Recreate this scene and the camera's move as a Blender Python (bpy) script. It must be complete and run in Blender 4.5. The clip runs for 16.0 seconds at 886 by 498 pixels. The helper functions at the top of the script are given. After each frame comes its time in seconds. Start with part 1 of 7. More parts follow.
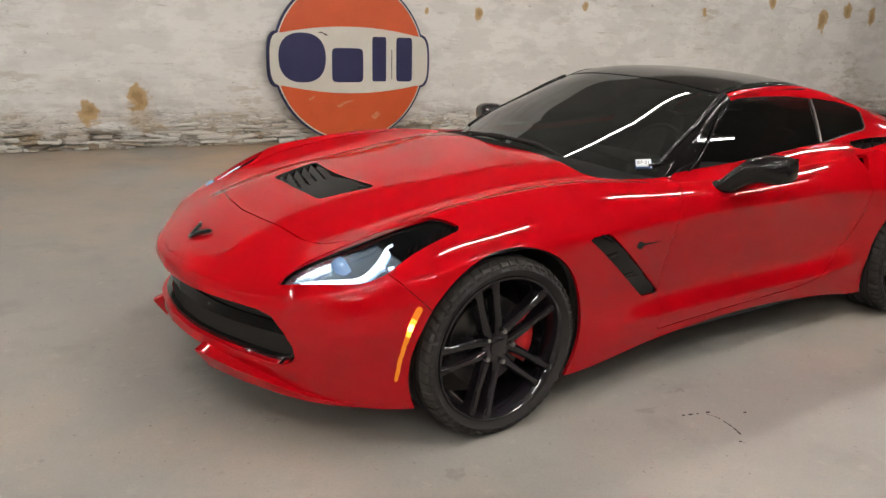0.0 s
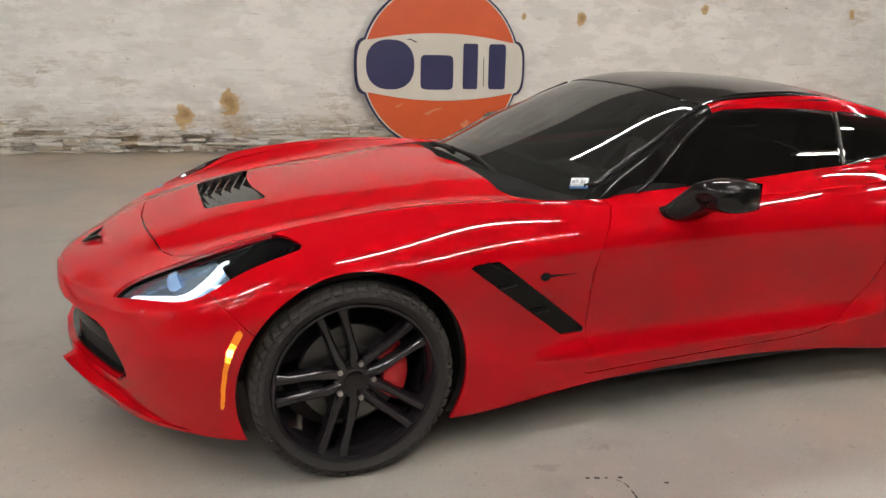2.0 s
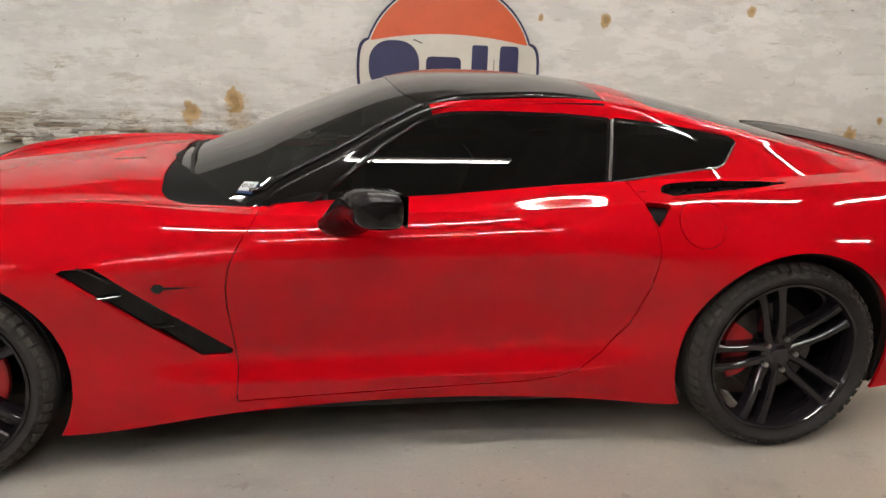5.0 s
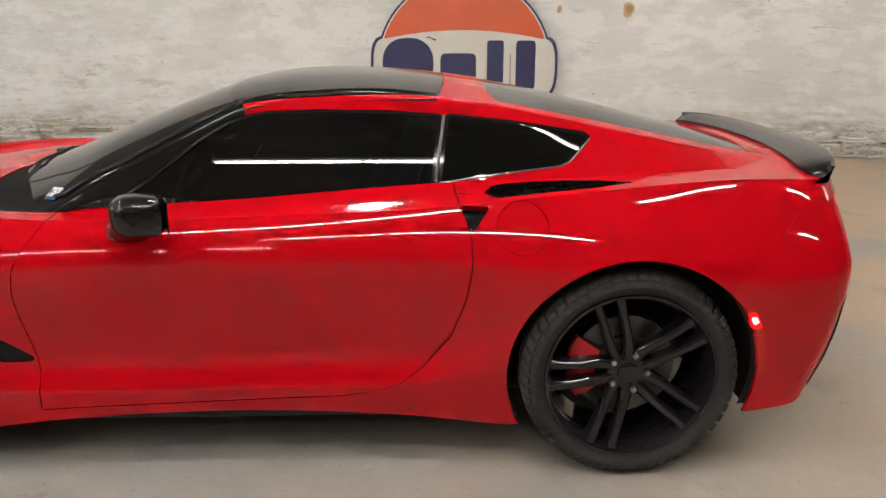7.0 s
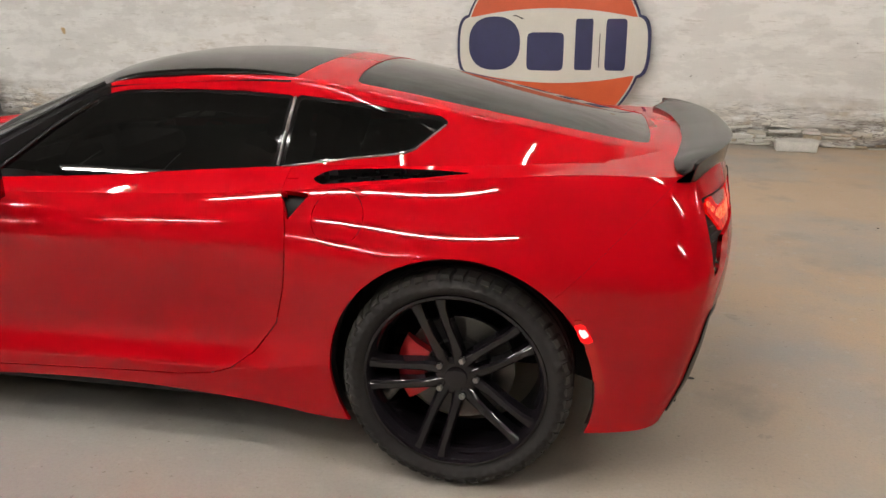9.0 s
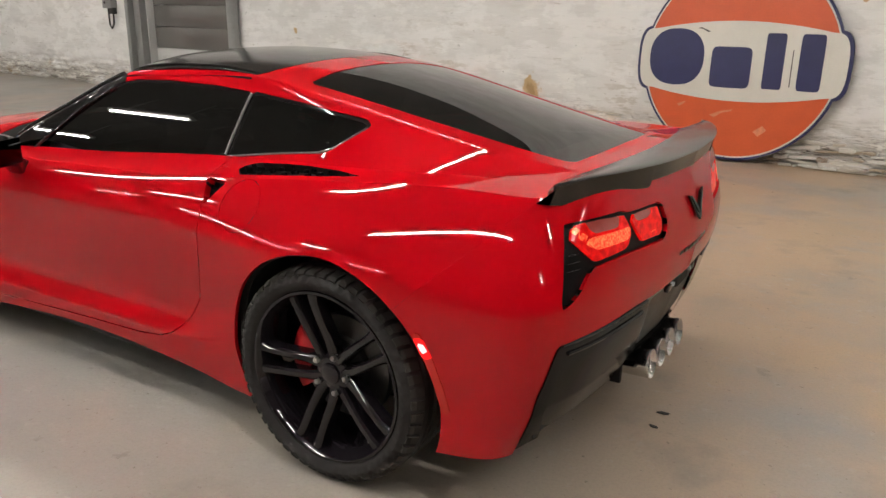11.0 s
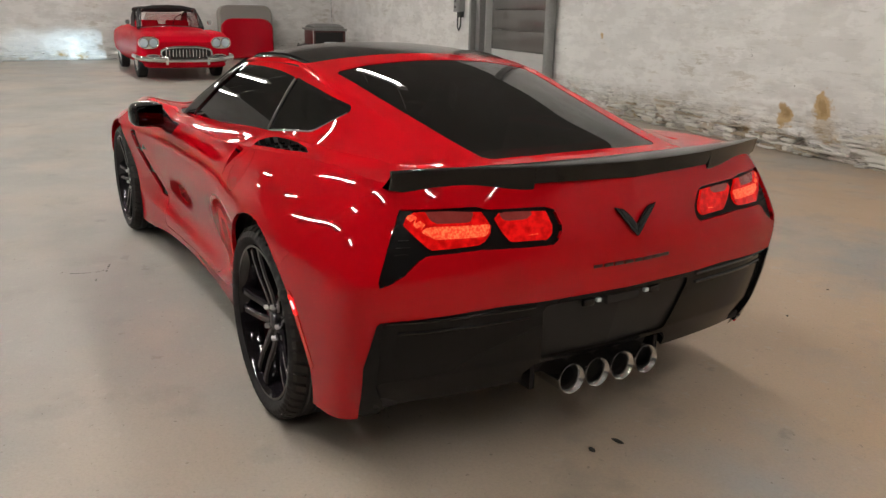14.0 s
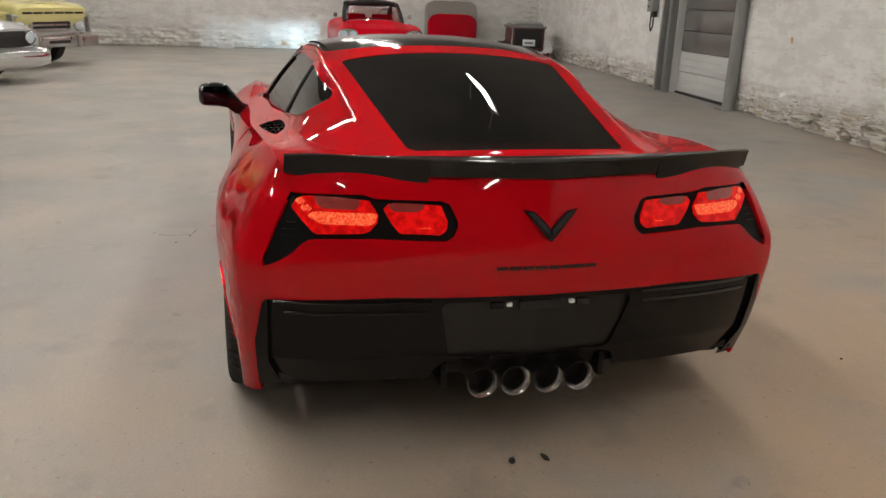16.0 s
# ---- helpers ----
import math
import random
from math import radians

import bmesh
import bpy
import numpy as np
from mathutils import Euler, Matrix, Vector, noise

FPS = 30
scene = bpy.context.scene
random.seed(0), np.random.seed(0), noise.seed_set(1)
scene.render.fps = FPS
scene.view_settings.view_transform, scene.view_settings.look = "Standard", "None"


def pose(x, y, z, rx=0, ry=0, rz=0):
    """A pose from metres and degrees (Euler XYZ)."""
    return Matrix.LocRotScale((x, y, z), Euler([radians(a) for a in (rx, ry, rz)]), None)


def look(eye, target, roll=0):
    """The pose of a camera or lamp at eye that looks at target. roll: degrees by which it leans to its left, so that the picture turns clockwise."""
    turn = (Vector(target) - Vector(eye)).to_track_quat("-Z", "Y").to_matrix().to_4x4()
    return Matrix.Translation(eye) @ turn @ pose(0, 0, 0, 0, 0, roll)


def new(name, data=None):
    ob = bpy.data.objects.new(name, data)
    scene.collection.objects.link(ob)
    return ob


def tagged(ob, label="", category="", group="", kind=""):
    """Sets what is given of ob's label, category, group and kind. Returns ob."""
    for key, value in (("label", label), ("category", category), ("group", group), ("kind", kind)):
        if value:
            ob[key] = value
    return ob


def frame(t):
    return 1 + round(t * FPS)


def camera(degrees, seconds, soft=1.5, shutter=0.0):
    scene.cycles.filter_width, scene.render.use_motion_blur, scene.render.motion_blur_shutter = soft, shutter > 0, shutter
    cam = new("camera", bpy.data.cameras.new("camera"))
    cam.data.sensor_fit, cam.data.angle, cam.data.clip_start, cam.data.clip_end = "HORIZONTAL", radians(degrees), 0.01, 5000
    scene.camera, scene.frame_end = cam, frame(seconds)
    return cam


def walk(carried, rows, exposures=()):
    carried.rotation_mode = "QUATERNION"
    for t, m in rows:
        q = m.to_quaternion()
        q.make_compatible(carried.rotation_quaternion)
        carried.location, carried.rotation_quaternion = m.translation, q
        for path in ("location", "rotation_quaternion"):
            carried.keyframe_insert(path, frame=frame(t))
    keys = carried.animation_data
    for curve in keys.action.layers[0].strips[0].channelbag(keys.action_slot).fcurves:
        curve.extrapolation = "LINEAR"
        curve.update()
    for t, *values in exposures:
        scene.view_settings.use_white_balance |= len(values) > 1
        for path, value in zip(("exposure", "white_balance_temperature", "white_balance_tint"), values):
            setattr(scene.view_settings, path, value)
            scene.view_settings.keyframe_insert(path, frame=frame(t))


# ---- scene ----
cam = camera(58.4, 16.0)
PATH = [
    (0, (-1.598, -2.88, 1.419), (-0.529, -1.285, 0.86), 2.5),
    (0.5, (-1.337, -2.888, 1.414), (-0.345, -1.25, 0.837), 2.0),
    (1, (-1.078, -2.976, 1.418), (-0.187, -1.281, 0.842), 2.0),
    (1.5, (-0.829, -3.064, 1.429), (-0.062, -1.307, 0.858), 1.9),
    (2, (-0.563, -3.09, 1.425), (0.12, -1.294, 0.87), 1.9),
    (2.5, (-0.297, -3.118, 1.42), (0.302, -1.289, 0.878), 1.3),
    (3, (0.02, -3.182, 1.412), (0.54, -1.331, 0.863), 1.1),
    (3.5, (0.28, -3.186, 1.407), (0.752, -1.326, 0.845), 0.7),
    (4, (0.538, -3.161, 1.405), (0.972, -1.289, 0.849), 0.5),
    (4.5, (0.825, -3.201, 1.413), (1.208, -1.317, 0.861), 1.5),
    (7, (2.046, -3.13, 1.414), (2.107, -1.211, 0.852), 0.1),
    (7.5, (2.299, -3.042, 1.413), (2.283, -1.125, 0.843), -1.0),
    (8, (2.587, -3.023, 1.403), (2.444, -1.115, 0.82), -0.4),
    (8.5, (2.843, -3.007, 1.408), (2.569, -1.122, 0.799), -0.1),
    (9, (3.091, -2.926, 1.407), (2.707, -1.06, 0.799), -0.5),
    (11.5, (4.34, -2.444, 1.402), (3.207, -0.907, 0.807), 1.1),
    (12, (4.542, -2.342, 1.408), (3.295, -0.897, 0.808), 1.4),
    (12.5, (4.702, -2.176, 1.393), (3.359, -0.817, 0.803), 1.1),
    (13, (4.891, -2.009, 1.393), (3.428, -0.775, 0.813), 0.6),
    (13.5, (5.098, -1.849, 1.399), (3.524, -0.76, 0.819), 1.0),
    (14, (5.194, -1.666, 1.397), (3.551, -0.688, 0.81), 1.2),
    (14.5, (5.287, -1.455, 1.407), (3.59, -0.573, 0.822), 1.5),
    (15, (5.429, -1.238, 1.405), (3.665, -0.504, 0.815), 2.3),
    (15.5, (5.513, -1.05, 1.398), (3.701, -0.456, 0.796), 2.1),
    (16, (5.534, -0.836, 1.399), (3.689, -0.356, 0.794), 2.2),
]
walk(cam, [(t, look(eye, target, roll)) for t, eye, target, roll in PATH], exposures=[(0, -0.1), (2.5, 0), (4, 0.05), (9, 0.05), (12, -0.04), (14, -0.2), (16, -0.28)])


# ---- world and exposure ----
world = bpy.data.worlds.new("world")
scene.world = world
world.use_nodes = True
world.node_tree.nodes["Background"].inputs[0].default_value = (0.6, 0.62, 0.66, 1)
world.node_tree.nodes["Background"].inputs[1].default_value = 0.02

LAMP_Z = 3.9
# the lamp at x 6.4 has a second tube added to brighten the floor
LAMPS = [(x, 1.15, 2) for x in (-13.2, -9.9, -6.6, 2.0, 10.0)] + [(-1.7, 1.6, 1), (6.4, 1.15, 2)]
LAMPS += [(x, -1.65, 2) for x in (-12.4, -6.9, -2.6, 1.2)] + [(4.1, -1.65, 1)]
LAMPS += [(-9.6, -3.45, 2), (-2.87, -3.4, 1), (1.78, -3.45, 2), (6.97, -3.6, 1), (5.95, -1.95, 1)]
# lamps at y -6.4 and x -13.0 are unseen, added as fill light
LAMPS += [(-13.0, -4.8, 1), (-5.67, -4.8, 1), (-1.45, -4.75, 1), (-4.7, -6.4, 2), (-0.3, -6.4, 1)]

# low beams of the red car's own head lamps, which reach the end wall
for sy, y, watts in ((-1, 0.35, 8000), (-1, -1.25, 2400), (1, 0.90, 8000), (1, -0.40, 4500)):
    beam = new("headlamp_beam", bpy.data.lights.new("headlamp_beam", "SPOT"))
    beam.data.energy, beam.data.color, beam.data.spot_size, beam.data.spot_blend, beam.data.shadow_soft_size = watts, (0.62, 0.86, 1.0), radians(4.6), 1.0, 0.03
    beam.matrix_world = look((-0.78, sy * 0.66, 0.62), (-15.6, y, 0.26))

# ---- mesh tools ----
def spl(keys, t):
    """Smooth curve through keys (t, value, ...) sampled at t."""
    k = np.array(keys, float)
    t = np.atleast_1d(np.asarray(t, float))
    kt, kv = k[:, 0], k[:, 1:]
    d = np.diff(kv, axis=0) / np.diff(kt)[:, None]
    h = np.diff(kt)[:, None]
    tan = np.empty_like(kv)
    tan[1:-1] = (d[:-1] * h[1:] + d[1:] * h[:-1]) / (h[1:] + h[:-1])
    tan[0], tan[-1] = d[0], d[-1]
    i = np.clip(np.searchsorted(kt, t) - 1, 0, len(kt) - 2)
    s = np.clip((t - kt[i]) / (kt[i + 1] - kt[i]), 0, 1)[:, None]
    hh = (kt[i + 1] - kt[i])[:, None]
    a, b = kv[i], kv[i + 1]
    out = (2 * s**3 - 3 * s**2 + 1) * a + (s**3 - 2 * s**2 + s) * hh * tan[i] + (3 * s**2 - 2 * s**3) * b + (s**3 - s**2) * hh * tan[i + 1]
    return out[:, 0] if out.shape[1] == 1 else out


def eased(a, sigma):
    """Evens out samples along the first axis, ends kept."""
    n = int(3 * sigma)
    k = np.exp(-0.5 * (np.arange(-n, n + 1) / sigma) ** 2)
    k /= k.sum()
    a = np.asarray(a, float)
    flat = a.reshape(len(a), -1)
    pad = np.concatenate([2 * flat[0] - flat[n:0:-1], flat, 2 * flat[-1] - flat[-2:-n - 2:-1]])
    return np.stack([np.convolve(pad[:, j], k, "valid") for j in range(flat.shape[1])], 1).reshape(a.shape)


class Skin:
    """Triangles with a normal at every vertex, which can be cut along curves."""

    def __init__(self, v, n, f):
        self.v, self.n, self.f = np.asarray(v, float).reshape(-1, 3), np.asarray(n, float).reshape(-1, 3), np.asarray(f, int).reshape(-1, 3)

    @staticmethod
    def grid(p):
        """From points p[i, j]; the normals point along d/di x d/dj."""
        a, b = p.shape[:2]
        di, dj = np.gradient(p, axis=0), np.gradient(p, axis=1)
        n = np.cross(di, dj)
        length = np.linalg.norm(n, axis=2, keepdims=True)
        n = n / np.maximum(length, 1e-12)
        q = np.arange(a * b).reshape(a, b)
        c = [q[:-1, :-1], q[:-1, 1:], q[1:, 1:], q[1:, :-1]]
        f = np.concatenate([np.stack([c[0], c[2], c[1]], -1).reshape(-1, 3), np.stack([c[0], c[3], c[2]], -1).reshape(-1, 3)])
        return Skin(p, n, f)

    def __add__(self, o):
        return Skin(np.concatenate([self.v, o.v]), np.concatenate([self.n, o.n]), np.concatenate([self.f, o.f + len(self.v)]))

    def mirrored(self):
        return Skin(self.v * (1, -1, 1), self.n * (1, -1, 1), self.f[:, ::-1])

    def both(self):
        k = len(self.v)
        mid = np.abs(self.v[:, 1]) < 1e-6
        m = self.mirrored()
        n = np.where(mid[:, None], self.n * (1, 0, 1), self.n)
        return Skin(np.concatenate([self.v, m.v]), np.concatenate([n, m.n]), np.concatenate([self.f, np.where(mid[m.f], m.f, m.f + k)]))

    def clean(self):
        a, b, c = (self.v[self.f[:, i]] for i in range(3))
        keep = np.linalg.norm(np.cross(b - a, c - a), axis=1) > 1e-10
        f = self.f[keep]
        used, inv = np.unique(f, return_inverse=True)
        return Skin(self.v[used], self.n[used], inv.reshape(-1, 3))

    def cut(self, fun):
        """Two skins: where fun(v) < 0, and the rest."""
        d = fun(self.v)
        d = np.where(np.abs(d) < 1e-7, 1e-7, d)
        pos = d[self.f] > 0
        cnt = pos.sum(1)
        mixed = (cnt == 1) | (cnt == 2)
        f = self.f[mixed]
        p = pos[mixed]
        lone = np.where(cnt[mixed] == 1, p.argmax(1), (~p).argmax(1))
        r = np.arange(len(f))
        a, b, c = f[r, lone], f[r, (lone + 1) % 3], f[r, (lone + 2) % 3]
        keys = np.concatenate([np.stack([np.minimum(a, b), np.maximum(a, b)], 1), np.stack([np.minimum(a, c), np.maximum(a, c)], 1)])
        if len(keys):
            uniq, inv = np.unique(keys, axis=0, return_inverse=True)
            inv = inv.reshape(-1)
            i, j = uniq[:, 0], uniq[:, 1]
            t = (d[i] / (d[i] - d[j]))[:, None]
            nv = self.v[i] * (1 - t) + self.v[j] * t
            nn = self.n[i] * (1 - t) + self.n[j] * t
        else:
            nv, nn, inv = np.zeros((0, 3)), np.zeros((0, 3)), np.zeros(0, int)
        base = len(self.v)
        ab, ac = base + inv[: len(f)], base + inv[len(f):]
        v, n = np.concatenate([self.v, nv]), np.concatenate([self.n, nn])
        one = np.stack([a, ab, ac], 1)
        two = np.concatenate([np.stack([ab, b, c], 1), np.stack([ab, c, ac], 1)])
        lp = cnt[mixed] == 1
        lp2 = np.concatenate([lp, lp])
        inside = np.concatenate([self.f[cnt == 0], one[~lp], two[lp2]])
        outside = np.concatenate([self.f[cnt == 3], one[lp], two[~lp2]])
        return Skin(v, n, inside).clean(), Skin(v, n, outside).clean()

    def borders(self, fun=None, tol=3e-4):
        e = np.concatenate([self.f[:, [0, 1]], self.f[:, [1, 2]], self.f[:, [2, 0]]])
        key = np.sort(e, axis=1)
        _, first, count = np.unique(key, axis=0, return_index=True, return_counts=True)
        e = e[first[count == 1]]
        if fun is not None:
            ok = np.abs(fun(self.v)) < tol
            e = e[ok[e[:, 0]] & ok[e[:, 1]]]
        return e

    def rim(self, fun=None, depth=0.012, way=None):
        """The turned-in edge along the border where fun is 0."""
        e = self.borders(fun)
        if not len(e):
            return self
        off = -self.n * depth if way is None else np.broadcast_to(np.array(way, float), self.v.shape)
        a, b = self.v[e[:, 0]], self.v[e[:, 1]]
        c, d = b + off[e[:, 1]], a + off[e[:, 0]]
        n = np.cross(d - a, b - a)
        n /= np.maximum(np.linalg.norm(n, axis=1, keepdims=True), 1e-9)
        q = np.arange(len(e))
        k = len(e)
        v, nn = np.concatenate([a, b, c, d]), np.concatenate([n] * 4)
        f = np.concatenate([np.stack([q + k, q, q + 3 * k], 1), np.stack([q + k, q + 3 * k, q + 2 * k], 1)])
        return self + Skin(v, nn, f)

    def moved(self, depth=0.0, shift=(0, 0, 0)):
        return Skin(self.v - self.n * depth + np.array(shift, float), self.n, self.f)


def poly(points, round_by=0.0):
    """Signed distance to a polygon in the plane, as a function of two arrays."""
    p = np.array(points, float)

    def dist(x, y):
        q = np.stack([x, y], -1)
        d = np.full(len(q), 1e9)
        inside = np.zeros(len(q), bool)
        for i in range(len(p)):
            a, b = p[i], p[(i + 1) % len(p)]
            e, w = b - a, q - a
            t = np.clip((w @ e) / max(e @ e, 1e-12), 0, 1)
            d = np.minimum(d, np.linalg.norm(w - t[:, None] * e, axis=1))
            cross = (a[1] > q[:, 1]) != (b[1] > q[:, 1])
            with np.errstate(divide="ignore", invalid="ignore"):
                at = a[0] + (q[:, 1] - a[1]) * e[0] / e[1] if e[1] else np.full(len(q), 1e9)
            inside ^= cross & (q[:, 0] < at)
        return np.where(inside, -d, d) - round_by
    return dist


def smooth_poly(keys, n=10, **kw):
    """A closed polygon rounded through its keys."""
    k = np.array(keys, float)
    m = len(k)
    t = np.arange(-2, m + 3)
    s = spl(np.column_stack([t, k[t % m]]), np.linspace(0, m, m * n, endpoint=False))
    return poly(s, **kw)


def skin_mesh(name, s):
    me = bpy.data.meshes.new(name)
    s = s.clean()
    me.from_pydata(s.v.tolist(), [], s.f.tolist())
    me.polygons.foreach_set("use_smooth", [True] * len(me.polygons))
    n = s.n / np.maximum(np.linalg.norm(s.n, axis=1, keepdims=True), 1e-9)
    me.normals_split_custom_set_from_vertices(n.tolist())
    return me


def bm_mesh(name, bm, smooth=True, angle=40):
    bmesh.ops.recalc_face_normals(bm, faces=bm.faces[:])
    me = bpy.data.meshes.new(name)
    for f in bm.faces:
        f.smooth = smooth
    if smooth:
        for e in bm.edges:
            if len(e.link_faces) == 2 and e.calc_face_angle(0) > radians(angle):
                e.smooth = False
    bm.to_mesh(me)
    bm.free()
    return me


def part(name, shape, material, parent=None, label="", at=None):
    """Links a bmesh, mesh or skin as one object under a thing or a part."""
    if isinstance(shape, Skin):
        me = skin_mesh(name, shape)
    elif isinstance(shape, bmesh.types.BMesh):
        me = bm_mesh(name, shape)
    else:
        me = shape
    if not me.materials:
        me.materials.append(material)
    ob = new(name, me)
    if parent is not None:
        ob.parent = parent
    if at is not None:
        ob.matrix_basis = at
    if label:
        tagged(ob, label)
    return ob


def thing(name, label, category, at=None, group="", kind=""):
    ob = tagged(new(name), label, category, group, kind)
    if at is not None:
        ob.matrix_basis = at
    return ob


def box(size, at=(0, 0, 0), bevel=0.0, m=None, segs=2, bm=None):
    """A box with rounded edges, added to bm or new."""
    own = bmesh.new()
    bmesh.ops.create_cube(own, size=1)
    bmesh.ops.scale(own, vec=size, verts=own.verts)
    if bevel:
        bmesh.ops.bevel(own, geom=own.edges[:], offset=bevel, segments=segs, affect="EDGES", profile=0.6)
    bmesh.ops.translate(own, vec=at, verts=own.verts)
    if m is not None:
        bmesh.ops.transform(own, matrix=m, verts=own.verts)
    return merge(bm, own)


def merge(bm, own):
    if bm is None:
        return own
    me = bpy.data.meshes.new("tmp")
    own.to_mesh(me)
    own.free()
    bm.from_mesh(me)
    bpy.data.meshes.remove(me)
    return bm


def lathe(profile, n=48, m=None, bm=None, closed=False):
    """Turns (radius, along) pairs about the y axis."""
    own = bmesh.new()
    rings = []
    for r, y in profile:
        rings.append([own.verts.new((r * math.cos(2 * math.pi * i / n), y, r * math.sin(2 * math.pi * i / n))) for i in range(n)])
    pairs = list(zip(rings, rings[1:])) + ([(rings[-1], rings[0])] if closed else [])
    for a, b in pairs:
        for i in range(n):
            own.faces.new((a[i], a[(i + 1) % n], b[(i + 1) % n], b[i]))
    bmesh.ops.remove_doubles(own, verts=own.verts[:], dist=1e-5)
    if m is not None:
        bmesh.ops.transform(own, matrix=m, verts=own.verts)
    return merge(bm, own)


def tube(points, radius, n=8, bm=None, caps=True):
    """A round bar along points; radius may be a list."""
    own = bmesh.new()
    pts = [Vector(p) for p in points]
    rad = radius if isinstance(radius, (list, tuple)) else [radius] * len(pts)
    up = Vector((0, 0, 1))
    rings = []
    for i, p in enumerate(pts):
        d = (pts[min(i + 1, len(pts) - 1)] - pts[max(i - 1, 0)]).normalized()
        side = d.cross(up)
        if side.length < 1e-3:
            side = d.cross(Vector((1, 0, 0)))
        side.normalize()
        top = side.cross(d)
        rings.append([own.verts.new(p + rad[i] * (math.cos(a) * side + math.sin(a) * top)) for a in (2 * math.pi * j / n for j in range(n))])
    for a, b in zip(rings, rings[1:]):
        for j in range(n):
            own.faces.new((a[j], a[(j + 1) % n], b[(j + 1) % n], b[j]))
    if caps:
        own.faces.new(rings[0][::-1])
        own.faces.new(rings[-1])
    return merge(bm, own)


def prism(outline, thick, m=None, bevel=0.0, bm=None):
    """A flat outline in x, z given thickness along y (towards -y), edges rounded."""
    own = bmesh.new()
    face = own.faces.new([own.verts.new((x, 0, z)) for x, z in outline])
    out = bmesh.ops.extrude_face_region(own, geom=[face])
    bmesh.ops.translate(own, vec=(0, -thick, 0), verts=[g for g in out["geom"] if isinstance(g, bmesh.types.BMVert)])
    if bevel:
        bmesh.ops.bevel(own, geom=own.edges[:], offset=bevel, segments=1, affect="EDGES")
    if m is not None:
        bmesh.ops.transform(own, matrix=m, verts=own.verts)
    return merge(bm, own)


# ---- materials ----
def material(name, colour=(0.5, 0.5, 0.5), rough=0.5, metal=0.0, coat=0.0, emit=None, power=0.0, spec=0.5, bump=0.0, scale=40.0, vary=0.0, vary_scale=3.0, alpha=1.0, transmission=0.0):
    """A principled material with noise in its colour, gloss and relief."""
    mat = bpy.data.materials.new(name)
    mat.use_nodes = True
    nt = mat.node_tree
    b = nt.nodes["Principled BSDF"]
    b.inputs["Base Color"].default_value = (*colour, 1)
    b.inputs["Roughness"].default_value = rough
    b.inputs["Metallic"].default_value = metal
    b.inputs["Coat Weight"].default_value = coat
    b.inputs["Coat Roughness"].default_value = 0.03
    b.inputs["Specular IOR Level"].default_value = spec
    b.inputs["Transmission Weight"].default_value = transmission
    b.inputs["Alpha"].default_value = alpha
    if emit:
        b.inputs["Emission Color"].default_value = (*emit, 1)
        b.inputs["Emission Strength"].default_value = power
    if bump or vary:
        co = nt.nodes.new("ShaderNodeTexCoord")
    if vary:
        big, fine, mix, ramp = (nt.nodes.new(k) for k in ("ShaderNodeTexNoise", "ShaderNodeTexNoise", "ShaderNodeMix", "ShaderNodeMapRange"))
        big.inputs["Scale"].default_value, big.inputs["Detail"].default_value = vary_scale, 5
        fine.inputs["Scale"].default_value, fine.inputs["Detail"].default_value = vary_scale * 11, 4
        mix.inputs[0].default_value = 0.4
        nt.links.new(co.outputs["Object"], big.inputs["Vector"])
        nt.links.new(co.outputs["Object"], fine.inputs["Vector"])
        nt.links.new(big.outputs["Fac"], mix.inputs[2])
        nt.links.new(fine.outputs["Fac"], mix.inputs[3])
        ramp.inputs["From Min"].default_value, ramp.inputs["From Max"].default_value = 0.3, 0.7
        ramp.inputs["To Min"].default_value, ramp.inputs["To Max"].default_value = 1 - vary, 1 + vary
        nt.links.new(mix.outputs[0], ramp.inputs["Value"])
        mul = nt.nodes.new("ShaderNodeVectorMath")
        mul.operation = "SCALE"
        mul.inputs[0].default_value = colour
        nt.links.new(ramp.outputs[0], mul.inputs["Scale"])
        nt.links.new(mul.outputs[0], b.inputs["Base Color"])
        rr = nt.nodes.new("ShaderNodeMath")
        rr.operation = "MULTIPLY"
        rr.inputs[1].default_value = rough
        nt.links.new(ramp.outputs[0], rr.inputs[0])
        nt.links.new(rr.outputs[0], b.inputs["Roughness"])
    if bump:
        tex, bn = nt.nodes.new("ShaderNodeTexNoise"), nt.nodes.new("ShaderNodeBump")
        tex.inputs["Scale"].default_value, tex.inputs["Detail"].default_value = scale, 5
        bn.inputs["Strength"].default_value, bn.inputs["Distance"].default_value = bump, 0.01
        nt.links.new(co.outputs["Object"], tex.inputs["Vector"])
        nt.links.new(tex.outputs["Fac"], bn.inputs["Height"])
        nt.links.new(bn.outputs["Normal"], b.inputs["Normal"])
    return mat


